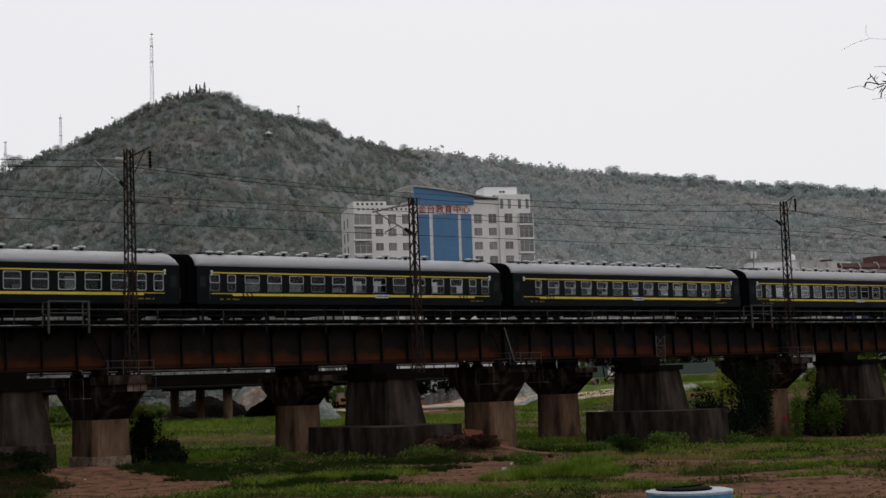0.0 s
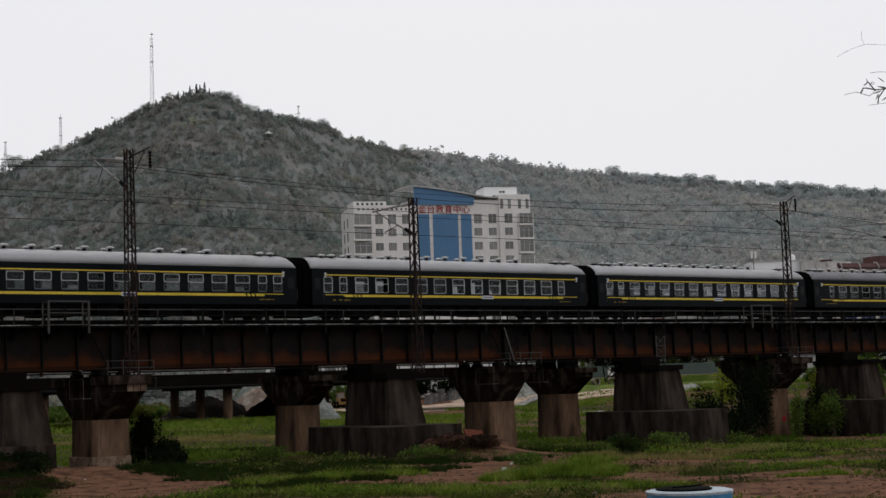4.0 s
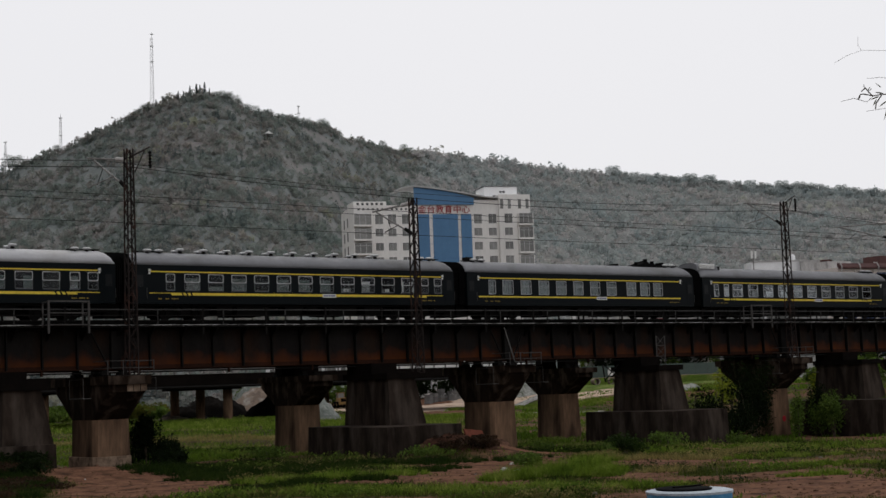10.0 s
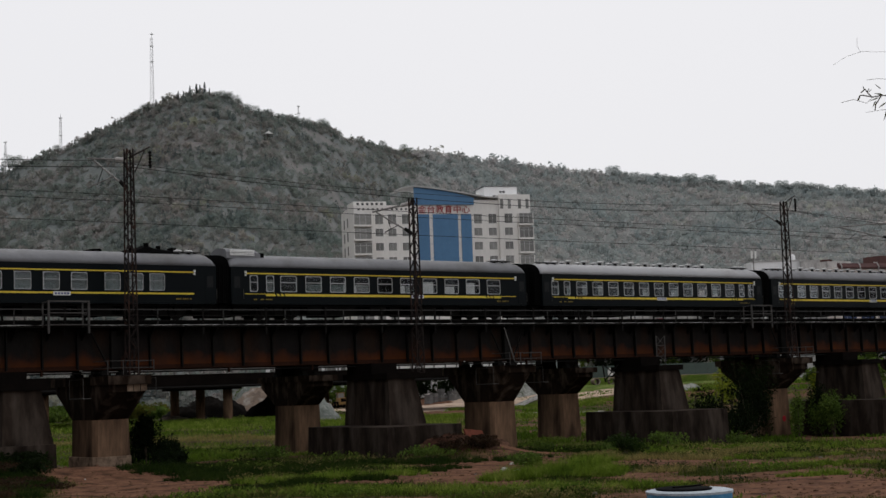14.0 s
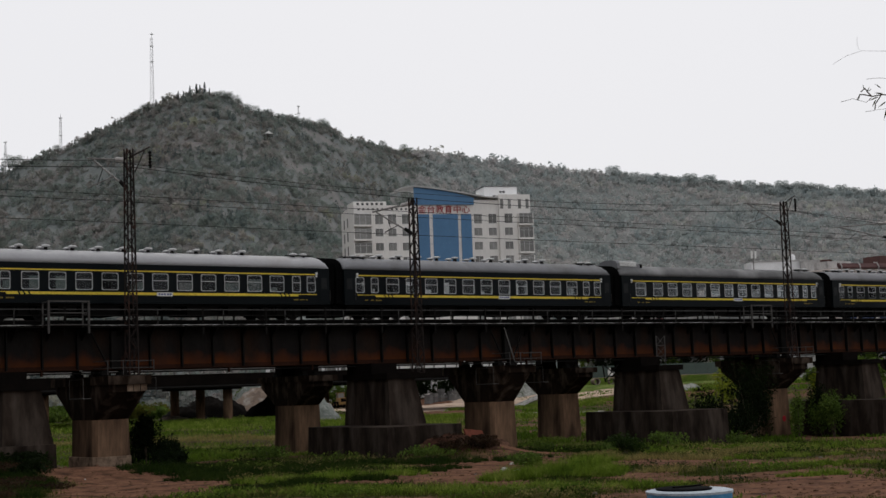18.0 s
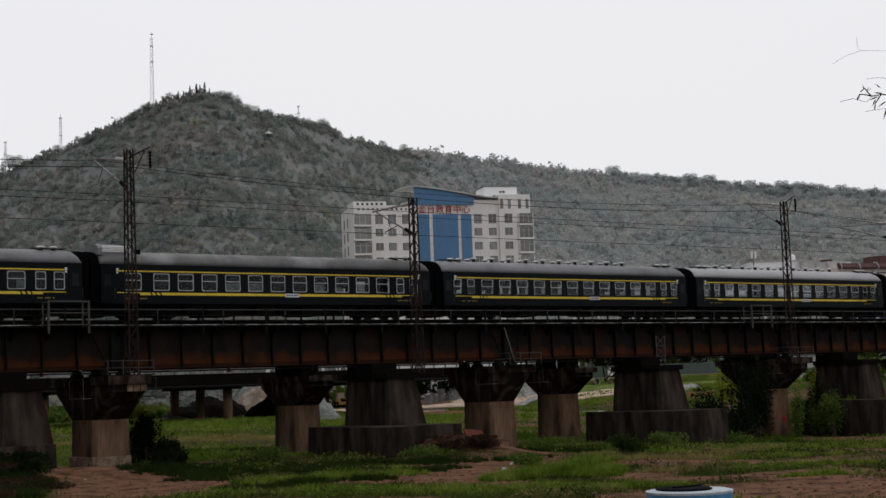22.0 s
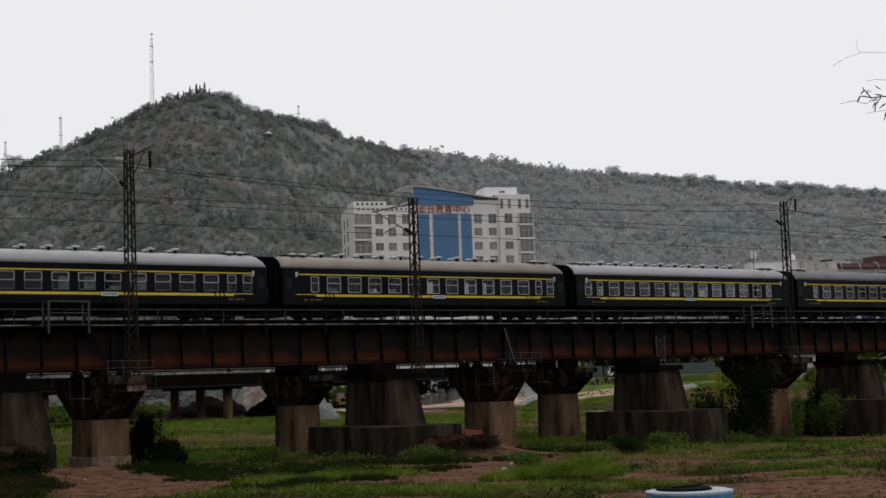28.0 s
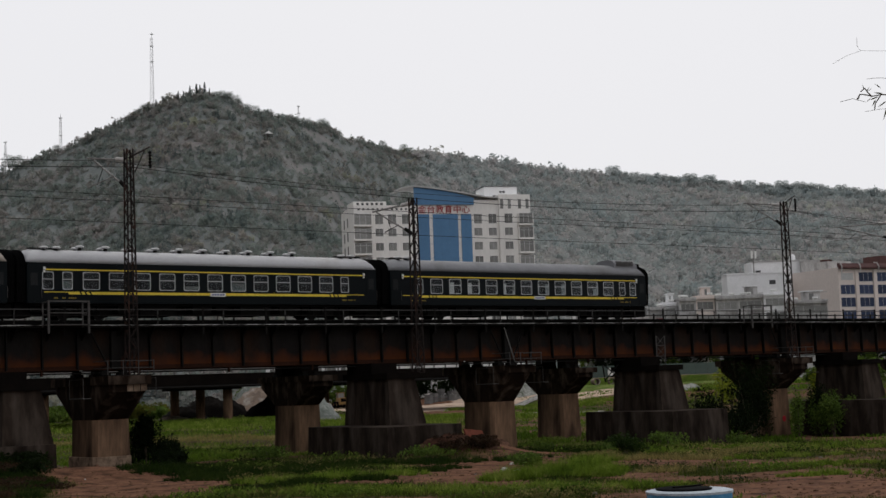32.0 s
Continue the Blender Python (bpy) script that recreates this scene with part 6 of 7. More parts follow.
def bush(x, y, rx, ry, rz_, n, leaf, m, label, name="bush", group=""):
    """A shrub: short stems and a ragged crown made of leaf clumps."""
    z = ground_z(x, y)
    t = thing(name, label, "bush", group, at=(x, y, z))
    cl = []
    for i in range(9):
        a, b = vr.random() * 6.283, vr.random()
        cl.append((math.cos(a) * rx * 0.6 * b, math.sin(a) * ry * 0.6 * b, rz_ * (0.35 + 0.75 * vr.random())))
    rr = [(rx * (0.35 + 0.2 * vr.random()), ry * (0.35 + 0.2 * vr.random()), rz_ * (0.3 + 0.2 * vr.random())) for _ in cl]
    part("leaf_crown", triangles("leaf_crown", leaves(vr, cl, rr, n // 9, leaf), m), None, t)
    g = Geo()
    for c in cl[:5]:
        g.tube((c[0] * 0.15, c[1] * 0.15, -0.1), c, 0.045, 5, 0.015)
    part("woody_stem", g, M_BARK, t)
    return t


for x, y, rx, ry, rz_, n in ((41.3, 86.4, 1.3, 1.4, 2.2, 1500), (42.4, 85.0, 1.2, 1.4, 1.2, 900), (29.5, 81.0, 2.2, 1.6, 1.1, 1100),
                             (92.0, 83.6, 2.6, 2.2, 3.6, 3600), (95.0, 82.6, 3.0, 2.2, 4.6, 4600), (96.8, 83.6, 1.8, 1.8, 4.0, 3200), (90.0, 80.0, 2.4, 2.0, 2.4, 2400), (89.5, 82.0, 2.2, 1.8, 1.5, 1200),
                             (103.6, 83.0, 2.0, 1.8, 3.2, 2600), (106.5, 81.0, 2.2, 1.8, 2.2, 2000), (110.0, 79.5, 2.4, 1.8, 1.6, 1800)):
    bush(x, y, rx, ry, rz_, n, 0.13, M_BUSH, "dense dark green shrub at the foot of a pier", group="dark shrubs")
M_OLIVE = leafy("olive_leaves", (0.05, 0.055, 0.010), (0.08, 0.085, 0.013), (0.12, 0.12, 0.022), 0.4)
M_MIDG = leafy("mid_green_leaves", (0.05, 0.085, 0.014), (0.075, 0.12, 0.02), (0.12, 0.16, 0.03), 0.6)
for x, y, rx, ry, rz_, n in ((102.4, 80.0, 2.0, 1.3, 2.9, 2200), (105.0, 80.2, 2.0, 1.3, 2.7, 2000), (112.6, 80.0, 1.5, 1.1, 3.2, 1500), (109.2, 79.8, 1.8, 1.2, 2.2, 1500), (98.6, 80.6, 1.5, 1.1, 2.6, 1300), (103.0, 81.6, 1.6, 1.4, 2.2, 1400), (107.5, 82.5, 1.9, 1.6, 2.5, 1500), (111.5, 82.0, 1.8, 1.6, 2.2, 1400), (114.2, 81.5, 1.4, 1.2, 2.6, 1200),
                             (109.0, 78.5, 2.2, 1.6, 0.8, 900), (72.5, 83.0, 1.8, 1.6, 0.7, 700), (68.2, 70.5, 1.8, 1.4, 0.7, 800), (54.5, 73.5, 2.2, 1.5, 0.6, 800),
                             (51.0, 60.0, 1.8, 1.3, 0.55, 800), (48.5, 82.0, 2.6, 2.0, 0.7, 900), (75.0, 73.0, 2.0, 1.5, 0.8, 800), (83.5, 74.0, 1.6, 1.2, 0.7, 700)):
    bush(x, y, rx, ry, rz_, n, 0.12, M_MIDG, "leafy mid-green shrub on the river flat", group="green shrubs")
for i in range(10):
    x, y = 206 + 44 * vr.random(), 160 + 26 * vr.random()
    bush(x, y, 3.2, 3.2, 2.0 + 1.8 * vr.random(), 700, 0.42, M_MIDG if i % 3 else M_BUSH, "far rounded shrub on the river flat", group="far shrubs")
for i in range(22):
    x, y = 84 + 46 * vr.random(), 250 + 14 * vr.random()
    bush(x, y, 3.5, 3.2, 1.4 + 1.6 * vr.random(), 600, 0.42, M_OLIVE if i % 2 else M_MIDG, "yellow-green shrub behind the road bridge", group="far shrubs")
for i in range(30):
    x, y = 254 + 46 * vr.random(), 248 + 14 * vr.random()
    bush(x, y, 4.0, 4.0, 2.4 + 1.8 * vr.random(), 700, 0.5, M_BUSH if i % 3 else M_MIDG, "far dark green hedge shrub", group="far shrubs")


for i in range(14):
    q = BANK @ Vector((19 + 40 * i / 13, 15.5 + 1.5 * vr.random(), 0))
    bush(q.x, q.y, 2.6, 2.0, 6.2 + 2.0 * vr.random(), 900, 0.4, M_BUSH if i % 3 else M_MIDG, "tall dark green shrub behind the hoarding", group="far shrubs")
for i in range(18):
    k = i / 17
    bush(238 + 34 * k + 3 * vr.random(), 226 - 30 * k + 4 * vr.random(), 3.6, 3.2, 4.0 + 1.8 * vr.random(), 900, 0.42, M_BUSH if i % 3 else M_MIDG, "dark green hedge shrub below the houses", group="far shrubs")


def young_tree(x, y, h, m, label):
    z = ground_z(x, y)
    t = thing("young_tree", label, "tree", "young trees", at=(x, y, z))
    part("trunk", Geo().tube((0, 0, -0.2), (0.1, 0, h * 0.55), 0.12, 7, 0.07), M_BARK, t)
    g = Geo()
    cl = []
    for i in range(9):
        a = i * 2.4
        c = (math.cos(a) * h * 0.07, math.sin(a) * h * 0.07, h * (0.42 + 0.06 * i))
        g.tube((0.08, 0, h * 0.42), c, 0.05, 5, 0.02)
        cl.append(c)
    part("limbs", g, M_BARK, t)
    rr = [(h * 0.075, h * 0.075, h * 0.07)] * 9
    part("leaf_crown", triangles("leaf_crown", leaves(vr, cl, rr, 90, h * 0.022), m), None, t)


young_tree(137.4, 124, 7.4, M_LIME, "young tree with bright yellow-green leaves")
young_tree(135.6, 121, 6.0, M_LIME, "young tree with bright yellow-green leaves")
young_tree(138.2, 110, 6.6, M_LIME, "young tree with bright yellow-green leaves")
young_tree(141, 112, 5.6, M_LIME, "young tree with bright yellow-green leaves")

# ---- loose stones, rubbish ----
M_STONE = mat("dull_stone", (0.16, 0.14, 0.12), (0.09, 0.08, 0.07), 0.9, 3.0, 15.0)
for i in range(40):
    x, y, r = spot(20, 55, 46, 90)
    s_ = 0.04 + 0.09 * vr.random() ** 3
    g = Geo().lathe((0, 0, 0), [(s_ * 0.7, -0.3 * s_), (s_ * (0.9 + 0.3 * vr.random()), 0.2 * s_), (s_ * 0.5, 0.8 * s_)], 6 + i % 3)
    ob = solid("stone", g, M_STONE if i % 5 else M_GREYW, "pale broken stone lying on the soil", "stone", "loose stones")
    ob.location = (x, y, ground_z(x, y))
for x, y, s_ in ((48.0, 58.2, 0.22), (47.8, 57.0, 0.16), (53.0, 63.6, 0.14)):
    ob = solid("boulder", Geo().lathe((0, 0, 0), [(s_ * 0.8, -0.2), (s_, s_ * 0.3), (s_ * 0.5, s_ * 0.75), (s_ * 0.2, s_ * 0.8)], 7), M_PALE, "pale angular boulder on bare soil", "boulder", "boulders")
    ob.location = (x, y, ground_z(x, y))
M_REDSH = mat("rusty_red_sheet", (0.15, 0.045, 0.028), (0.07, 0.024, 0.016), 0.8, 1.5, 9.0, spec=0.05)
slabp = solid("leaning_slab", Geo().quadbox([(0, 0, 0), (1.9, 0.3, 0), (1.9, 0.45, 0), (0, 0.15, 0)], [(0.1, 0.6, 1.1), (1.9, 0.9, 0.9), (1.9, 1.0, 0.9), (0.1, 0.75, 1.1)]), M_REDSH,
              "rusty red sheet leaning on a mound", "metal sheet")
slabp.location = (61.8, 78.6, ground_z(62.4, 78.6) + 0.2)

# ---- blue tank on the bank ----
M_TANKB = mat("faded_blue_plastic", (0.06, 0.24, 0.42), (0.05, 0.19, 0.35), 0.45, 2.5, 18.0, bump=0.04, stain=(0.1, 0.3, 0.46), stain_scale=4.0)
M_TANKR = mat("dusty_pale_rim", (0.45, 0.5, 0.54), (0.3, 0.34, 0.38), 0.7, 6.0, 30.0)
tz = ground_z(11.95, 11.2)
tank = thing("water_tank", "blue plastic drum with dusty rim and dark lid", "water tank", at=(11.875, 11.26, 0))
part("drum", Geo().lathe((0, 0, 0), [(0.40, tz - 0.1), (0.455, tz + 0.1), (0.45, 2.9), (0.462, 3.235)], 40), M_TANKB, tank)
part("rim", Geo().loft([[(r * math.cos(2 * math.pi * i / 40), r * math.sin(2 * math.pi * i / 40), z) for i in range(40)] for r, z in ((0.47, 3.235), (0.473, 3.26), (0.42, 3.272), (0.2, 3.265))]),
     M_TANKR, tank)
part("lid", Geo().lathe((-0.03, 0.05, 3.27), [(0.30, 0), (0.31, 0.012), (0.28, 0.022), (0.05, 0.026)], 20), M_BLACK, tank, "flat dark lid")
part("lid_bar", Geo().box(-0.2, 0.25, 0.02, 0.06, 3.297, 3.31), M_UNDER, tank)

# ---- bamboo spray that hangs in from above ----
M_LEAF = leafy("bamboo_leaf", (0.05, 0.06, 0.02), (0.08, 0.09, 0.03), (0.16, 0.17, 0.06), 6.0)
SPRAY = Vector((4.215, 3.013, 5.432))
spray = thing("bamboo_spray", "thin drooping bamboo twigs with small dark leaves", "bamboo", at=SPRAY, rz=-37.4)


def twig(pts, r, name="twig"):
    part(name, Geo().line([(x, 0.02 * math.sin(i * 2.0), z) for i, (x, z) in enumerate(pts)], r, 5), M_BARK, spray)


twig([(0.4, 0.03), (0.12, 0.15), (0, 0.146), (-0.06, 0.151), (-0.1, 0.142), (-0.135, 0.122), (-0.16, 0.107)], 0.0005, "long_twig")
twig([(-0.06, 0.151), (-0.066, 0.175), (-0.074, 0.196)], 0.0005)
twig([(0.4, 0.03), (0.1, -0.01), (0, -0.005), (-0.03, -0.008), (-0.055, 0.004), (-0.075, -0.002), (-0.085, -0.02)], 0.0022, "leafy_twig")
twig([(-0.03, -0.008), (-0.04, 0.012), (-0.058, 0.018), (-0.07, 0.008)], 0.0022)
twig([(-0.03, -0.008), (-0.045, -0.024), (-0.1, -0.016), (-0.14, -0.024)], 0.0009)
twig([(0.0, -0.005), (-0.015, -0.03), (-0.028, -0.055)], 0.0022)
twig([(0.3, 0.02), (0.0, 0.06), (-0.05, 0.05)], 0.0007)
twig([(0.3, -0.02), (0.0, -0.05), (-0.06, -0.062)], 0.0007)
vr2 = np.random.default_rng(3)


def blade_leaf(x, z, ang, length, width):
    a = radians(ang)
    dx, dz = math.cos(a), math.sin(a)
    y = vr2.normal() * 0.01
    g = Geo()
    prof = [(0, 0.15), (0.25, 1.0), (0.6, 0.8), (1, 0.05)]
    g.loft([[(x + dx * length * k - dz * width * w, y, z + dz * length * k + dx * width * w), (x + dx * length * k, y + 0.003, z + dz * length * k),
             (x + dx * length * k + dz * width * w, y, z + dz * length * k - dx * width * w)] for k, w in prof])
    part("leaf", g, M_LEAF, spray)


for x, z, ang, ln, w in ((-0.03, 0.0, 120, 0.03, 0.004), (-0.055, 0.004, 60, 0.028, 0.004), (-0.07, 0.0, 250, 0.03, 0.003), (-0.02, -0.02, 240, 0.04, 0.006),
                         (-0.01, -0.01, 200, 0.05, 0.006), (0.005, 0.0, 170, 0.04, 0.007), (0.01, -0.03, 215, 0.05, 0.006),
                         (0.0, 0.02, 140, 0.035, 0.005), (0.02, -0.04, 250, 0.08, 0.008), (0.03, 0.0, 300, 0.08, 0.008), (-0.04, 0.012, 40, 0.02, 0.003),
                         (-0.058, 0.018, 100, 0.022, 0.004), (0.05, 0.02, 90, 0.06, 0.007), (0.06, -0.02, 280, 0.09, 0.008)):
    blade_leaf(x, z, ang, ln * 0.7, w * 0.4)
SWAY = [(0, 0.025, 0.042), (0.5, 0.019, 0.034), (1.5, 0.017, 0.03), (3, 0.014, 0.026), (5, 0.01, 0.022), (6, 0.006, 0.02), (7, 0.004, 0.004), (8, 0.004, 0.008), (10, 0.002, 0.004),
        (12, 0.002, -0.006), (14, 0, 0), (17, 0, 0.002), (21, -0.001, 0.004), (24, -0.001, 0), (28, -0.001, -0.003), (30, -0.001, 0), (32, -0.001, 0.003)]

# ---- dry brush heaped against the old base ----
M_DRY = leafy("dry_brown_brush", (0.014, 0.0085, 0.005), (0.026, 0.015, 0.0085), (0.06, 0.036, 0.02), 1.2)
for x, y, rx, ry, rz_, n in ((58.6, 73.4, 2.0, 1.4, 0.55, 1500), (59.8, 74.6, 1.4, 1.0, 0.35, 1000), (56.4, 73.4, 1.6, 1.2, 0.6, 900)):
    bush(x, y, rx, ry, rz_, n, 0.11, M_DRY, "heap of dry brown brushwood against masonry", "brush_heap", "brush heaps")
for x, y, rx, ry, rz_, n in ((29.2, 74.6, 1.6, 1.2, 0.5, 1300), (26.8, 75.6, 2.0, 1.6, 0.7, 1700), (24.6, 69.4, 1.6, 1.2, 0.35, 900), (31.3, 79.5, 1.6, 1.6, 0.8, 1200), (30.4, 77.0, 1.8, 1.4, 0.6, 1500), (28.6, 79.0, 2.0, 1.6, 0.8, 1500)):
    bush(x, y, rx, ry, rz_, n, 0.13, M_BUSH, "dense dark green shrub on an earth bank", group="dark shrubs")

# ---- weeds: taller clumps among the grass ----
# darker than green grass itself, with shade put into the colour
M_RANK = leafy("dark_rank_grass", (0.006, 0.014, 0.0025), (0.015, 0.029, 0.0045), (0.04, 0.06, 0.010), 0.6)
M_DRYB = leafy("grey_brown_dead_weeds", (0.09, 0.07, 0.05), (0.12, 0.095, 0.07), (0.15, 0.125, 0.085), 0.3)
M_WEED = leafy("fresh_weed_leaves", (0.03, 0.06, 0.008), (0.08, 0.13, 0.015), (0.18, 0.21, 0.04), 0.7)
M_STRAW = leafy("dry_straw_grass", (0.12, 0.095, 0.035), (0.20, 0.165, 0.06), (0.28, 0.24, 0.10), 0.5)


def clumps(name, count, material, size, label, key, floor):
    cs, rs = [], []
    while len(cs) < count:
        x, y, r = spot(27, 56, 38, 150)
        if noise.noise(Vector((x * 0.16, y * 0.16, key))) < floor + 0.25 * vr.random() or cover(x, y) < 0.5:
            continue
        h = size * (0.5 + vr.random()) * (1 + r / 200)
        cs.append((x, y, ground_z(x, y) + h * 0.35))
        rs.append((h * 1.3, h * 1.3, h * 0.7))
    rs = np.array(rs)
    tagged(new(name, triangles(name, leaves(vr, cs, rs, 26, 0.26 * rs[:, 2]), material)), label, "weeds", kind="stuff")


clumps("green_weeds", 1400, M_WEED, 0.26, "bright green weed clumps in the meadow", 3.3, 0.12)
clumps("dry_weeds", 1100, M_STRAW, 0.2, "straw-coloured dry weeds in the meadow", 7.7, 0.05)
clumps("dark_weeds", 700, M_RANK, 0.24, "dark green low weeds in the meadow", 9.1, 0.12)

for i in range(24):
    k = i / 23
    x, y = 176 + 60 * k + 3 * vr.random(), 306 - 44 * k + 5 * vr.random()
    bush(x, y, 4.2, 3.2, 3.0 + 1.2 * vr.random(), 600, 0.5, M_BUSH if i % 2 or 9 < i < 18 else M_MIDG, "dark hedge shrub before the workshop", group="far shrubs")


# ---- single trees and a pavilion on the ridge ----
def tinted(me, k):
    me.attributes.new("tree_tint", "FLOAT", "POINT").data.foreach_set("value", [k] * len(me.vertices))
    return me


def ridge_tree(az, h, wide, lift=0.0, m=None, per=110):
    p = hill_point(az, 0.995)
    t = thing("ridge_tree", "grey-green tree standing out on the hill ridge", "tree", "ridge trees", at=(p.x, p.y, p.z - 0.5 + lift))
    part("trunk", Geo().tube((0, 0, 0), (0.1, 0, h * 0.7), 0.2, 6, 0.08), M_BARK, t)
    if wide < 0.3:
        part("leaf_crown", triangles("leaf_crown", leaves(vr, [(0, 0, h * 0.46)], [(h * wide * 1.15, h * wide * 1.15, h * 0.42)], 420, h * 0.06, [True]), M_FIR), None, t)
        return
    g, cl = Geo(), []
    for i in range(12):
        a, k = i * 2.4, 0.2 + 0.8 * i / 11
        c = (math.cos(a) * h * wide * (1.1 - 0.6 * k), math.sin(a) * h * wide * (1.1 - 0.6 * k), h * (0.12 + 0.84 * k))
        g.tube((0.1, 0, h * 0.3), c, 0.1, 4, 0.04)
        cl.append(c)
    part("limbs", g, M_BARK, t)
    part("leaf_crown", tinted(triangles("leaf_crown", leaves(vr, cl, [(h * wide * 0.5, h * wide * 0.5, h * 0.2)] * 12, per, h * 0.045), m or M_TREES), 0.2 + 0.4 * vr.random()), None, t)


for az, h, w in ((20.95, 11, 0.4), (21.25, 9, 0.45), (22.7, 6, 0.5), (32.85, 8, 0.5), (33.0, 7, 0.5), (35.2, 6.5, 0.5), (36.05, 8, 0.5), (36.3, 6.5, 0.5), (28.95, 6, 0.6), (29.2, 5, 0.6),
                 (26.0, 6, 0.6), (25.8, 5, 0.6)):
    ridge_tree(az, h, w)
for az, h in ((27.75, 8.5), (28.0, 9.5), (28.14, 7.5), (28.32, 9.0), (28.5, 5.5), (27.5, 6), (27.3, 6.5)):
    ridge_tree(az, h, 0.16)
p = hill_point(30.75, 0.89)
pav = thing("pavilion", "small pale-roofed hillside pavilion among trees", "pavilion", at=(p.x, p.y, p.z))
for sx in (-1.8, 1.8):
    for sy in (-1.8, 1.8):
        part("pillar", Geo().tube((sx, sy, -1), (sx, sy, 4.2), 0.2, 6), M_MAROON, pav)
part("roof", Geo().loft([[(a * k, b * k, z) for a, b in ((-3, -3), (3, -3), (3, 3), (-3, 3))] for k, z in ((1.1, 4.3), (0.75, 4.7), (0.4, 5.6), (0.05, 6.8))]), M_GREYW, pav, "pale curved pavilion roof")

# round-headed trees along the far ridge, conifers in loose groups on the near one
az = 44.2
while az < 57:
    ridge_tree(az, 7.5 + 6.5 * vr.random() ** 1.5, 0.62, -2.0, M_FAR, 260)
    az += 0.16 + 0.34 * vr.random() ** 2
for i in range(22):
    ridge_tree(28.6 + 4.4 * (i + 0.9 * vr.random()) / 22, 3.4 + 2.6 * vr.random(), 0.6, -0.2, M_TREES, 90)
for a0, a1, n, h in ((23.3, 24.9, 12, 4.6), (26.3, 27.3, 9, 4.8), (25.2, 26.0, 4, 4.0), (36.9, 39.0, 13, 4.4), (31.0, 32.6, 5, 3.6), (39.5, 44.0, 14, 4.0)):
    for i in range(n):
        ridge_tree(a0 + (a1 - a0) * vr.random(), h * (0.6 + 0.7 * vr.random()), 0.22)

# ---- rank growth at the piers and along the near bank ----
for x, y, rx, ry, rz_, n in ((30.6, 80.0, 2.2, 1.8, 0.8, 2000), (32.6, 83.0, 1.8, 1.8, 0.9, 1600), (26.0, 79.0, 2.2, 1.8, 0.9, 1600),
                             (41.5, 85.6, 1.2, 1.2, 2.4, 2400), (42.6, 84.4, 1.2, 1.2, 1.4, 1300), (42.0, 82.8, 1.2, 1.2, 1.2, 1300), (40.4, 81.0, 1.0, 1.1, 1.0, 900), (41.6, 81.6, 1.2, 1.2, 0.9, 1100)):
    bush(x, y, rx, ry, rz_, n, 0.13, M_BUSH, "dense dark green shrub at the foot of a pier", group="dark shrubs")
for x, y, rx, ry, rz_, n in ((57.6, 75.2, 1.6, 1.1, 0.7, 1200),):
    bush(x, y, rx, ry, rz_, n, 0.11, M_DRY, "heap of dry brown brushwood against masonry", "brush_heap", "brush heaps")


def grass_patch(x, y, ra, rb, n, tall, m, label):
    """A stand of long grass: blades that rise and lean, thinning towards the rim; ra across the view, rb along it."""
    t = []
    for _ in range(n // 22):
        a, k = vr.random() * 6.283, vr.random() ** 0.6
        u, v = math.cos(a) * ra * k, math.sin(a) * rb * k
        tx, ty = x + 0.79 * u + 0.61 * v, y - 0.61 * u + 0.79 * v
        z = ground_z(tx, ty)
        big = tall * (0.45 + 0.9 * vr.random() ** 1.5) * (1.15 - 0.55 * k)
        for _ in range(26):
            h = big * (0.5 + 0.5 * vr.random())
            w = 0.014 + 0.014 * vr.random()
            q = vr.random() * 6.283
            bx, by = tx + vr.normal() * big * 0.22, ty + vr.normal() * big * 0.22
            dx, dy = math.cos(q) * w, math.sin(q) * w
            lx, ly = (bx - tx) * 1.3 + vr.normal() * h * 0.2, (by - ty) * 1.3 + vr.normal() * h * 0.2
            t.append(((bx - dx, by - dy, z - 0.04), (bx + dx, by + dy, z - 0.04), (bx + lx, by + ly, z + h)))
    tagged(new("grass_patch", triangles("grass_patch", np.array(t), m)), label, "grass", kind="stuff")


M_LONG = leafy("fresh_long_grass", (0.03, 0.062, 0.006), (0.11, 0.17, 0.016), (0.26, 0.285, 0.07), 0.8)
FRESH = "stand of fresh green long grass on soil"
RANK = "dark green rank grass on the river flat"
DRYG = "straw-coloured dry grass on the river flat"
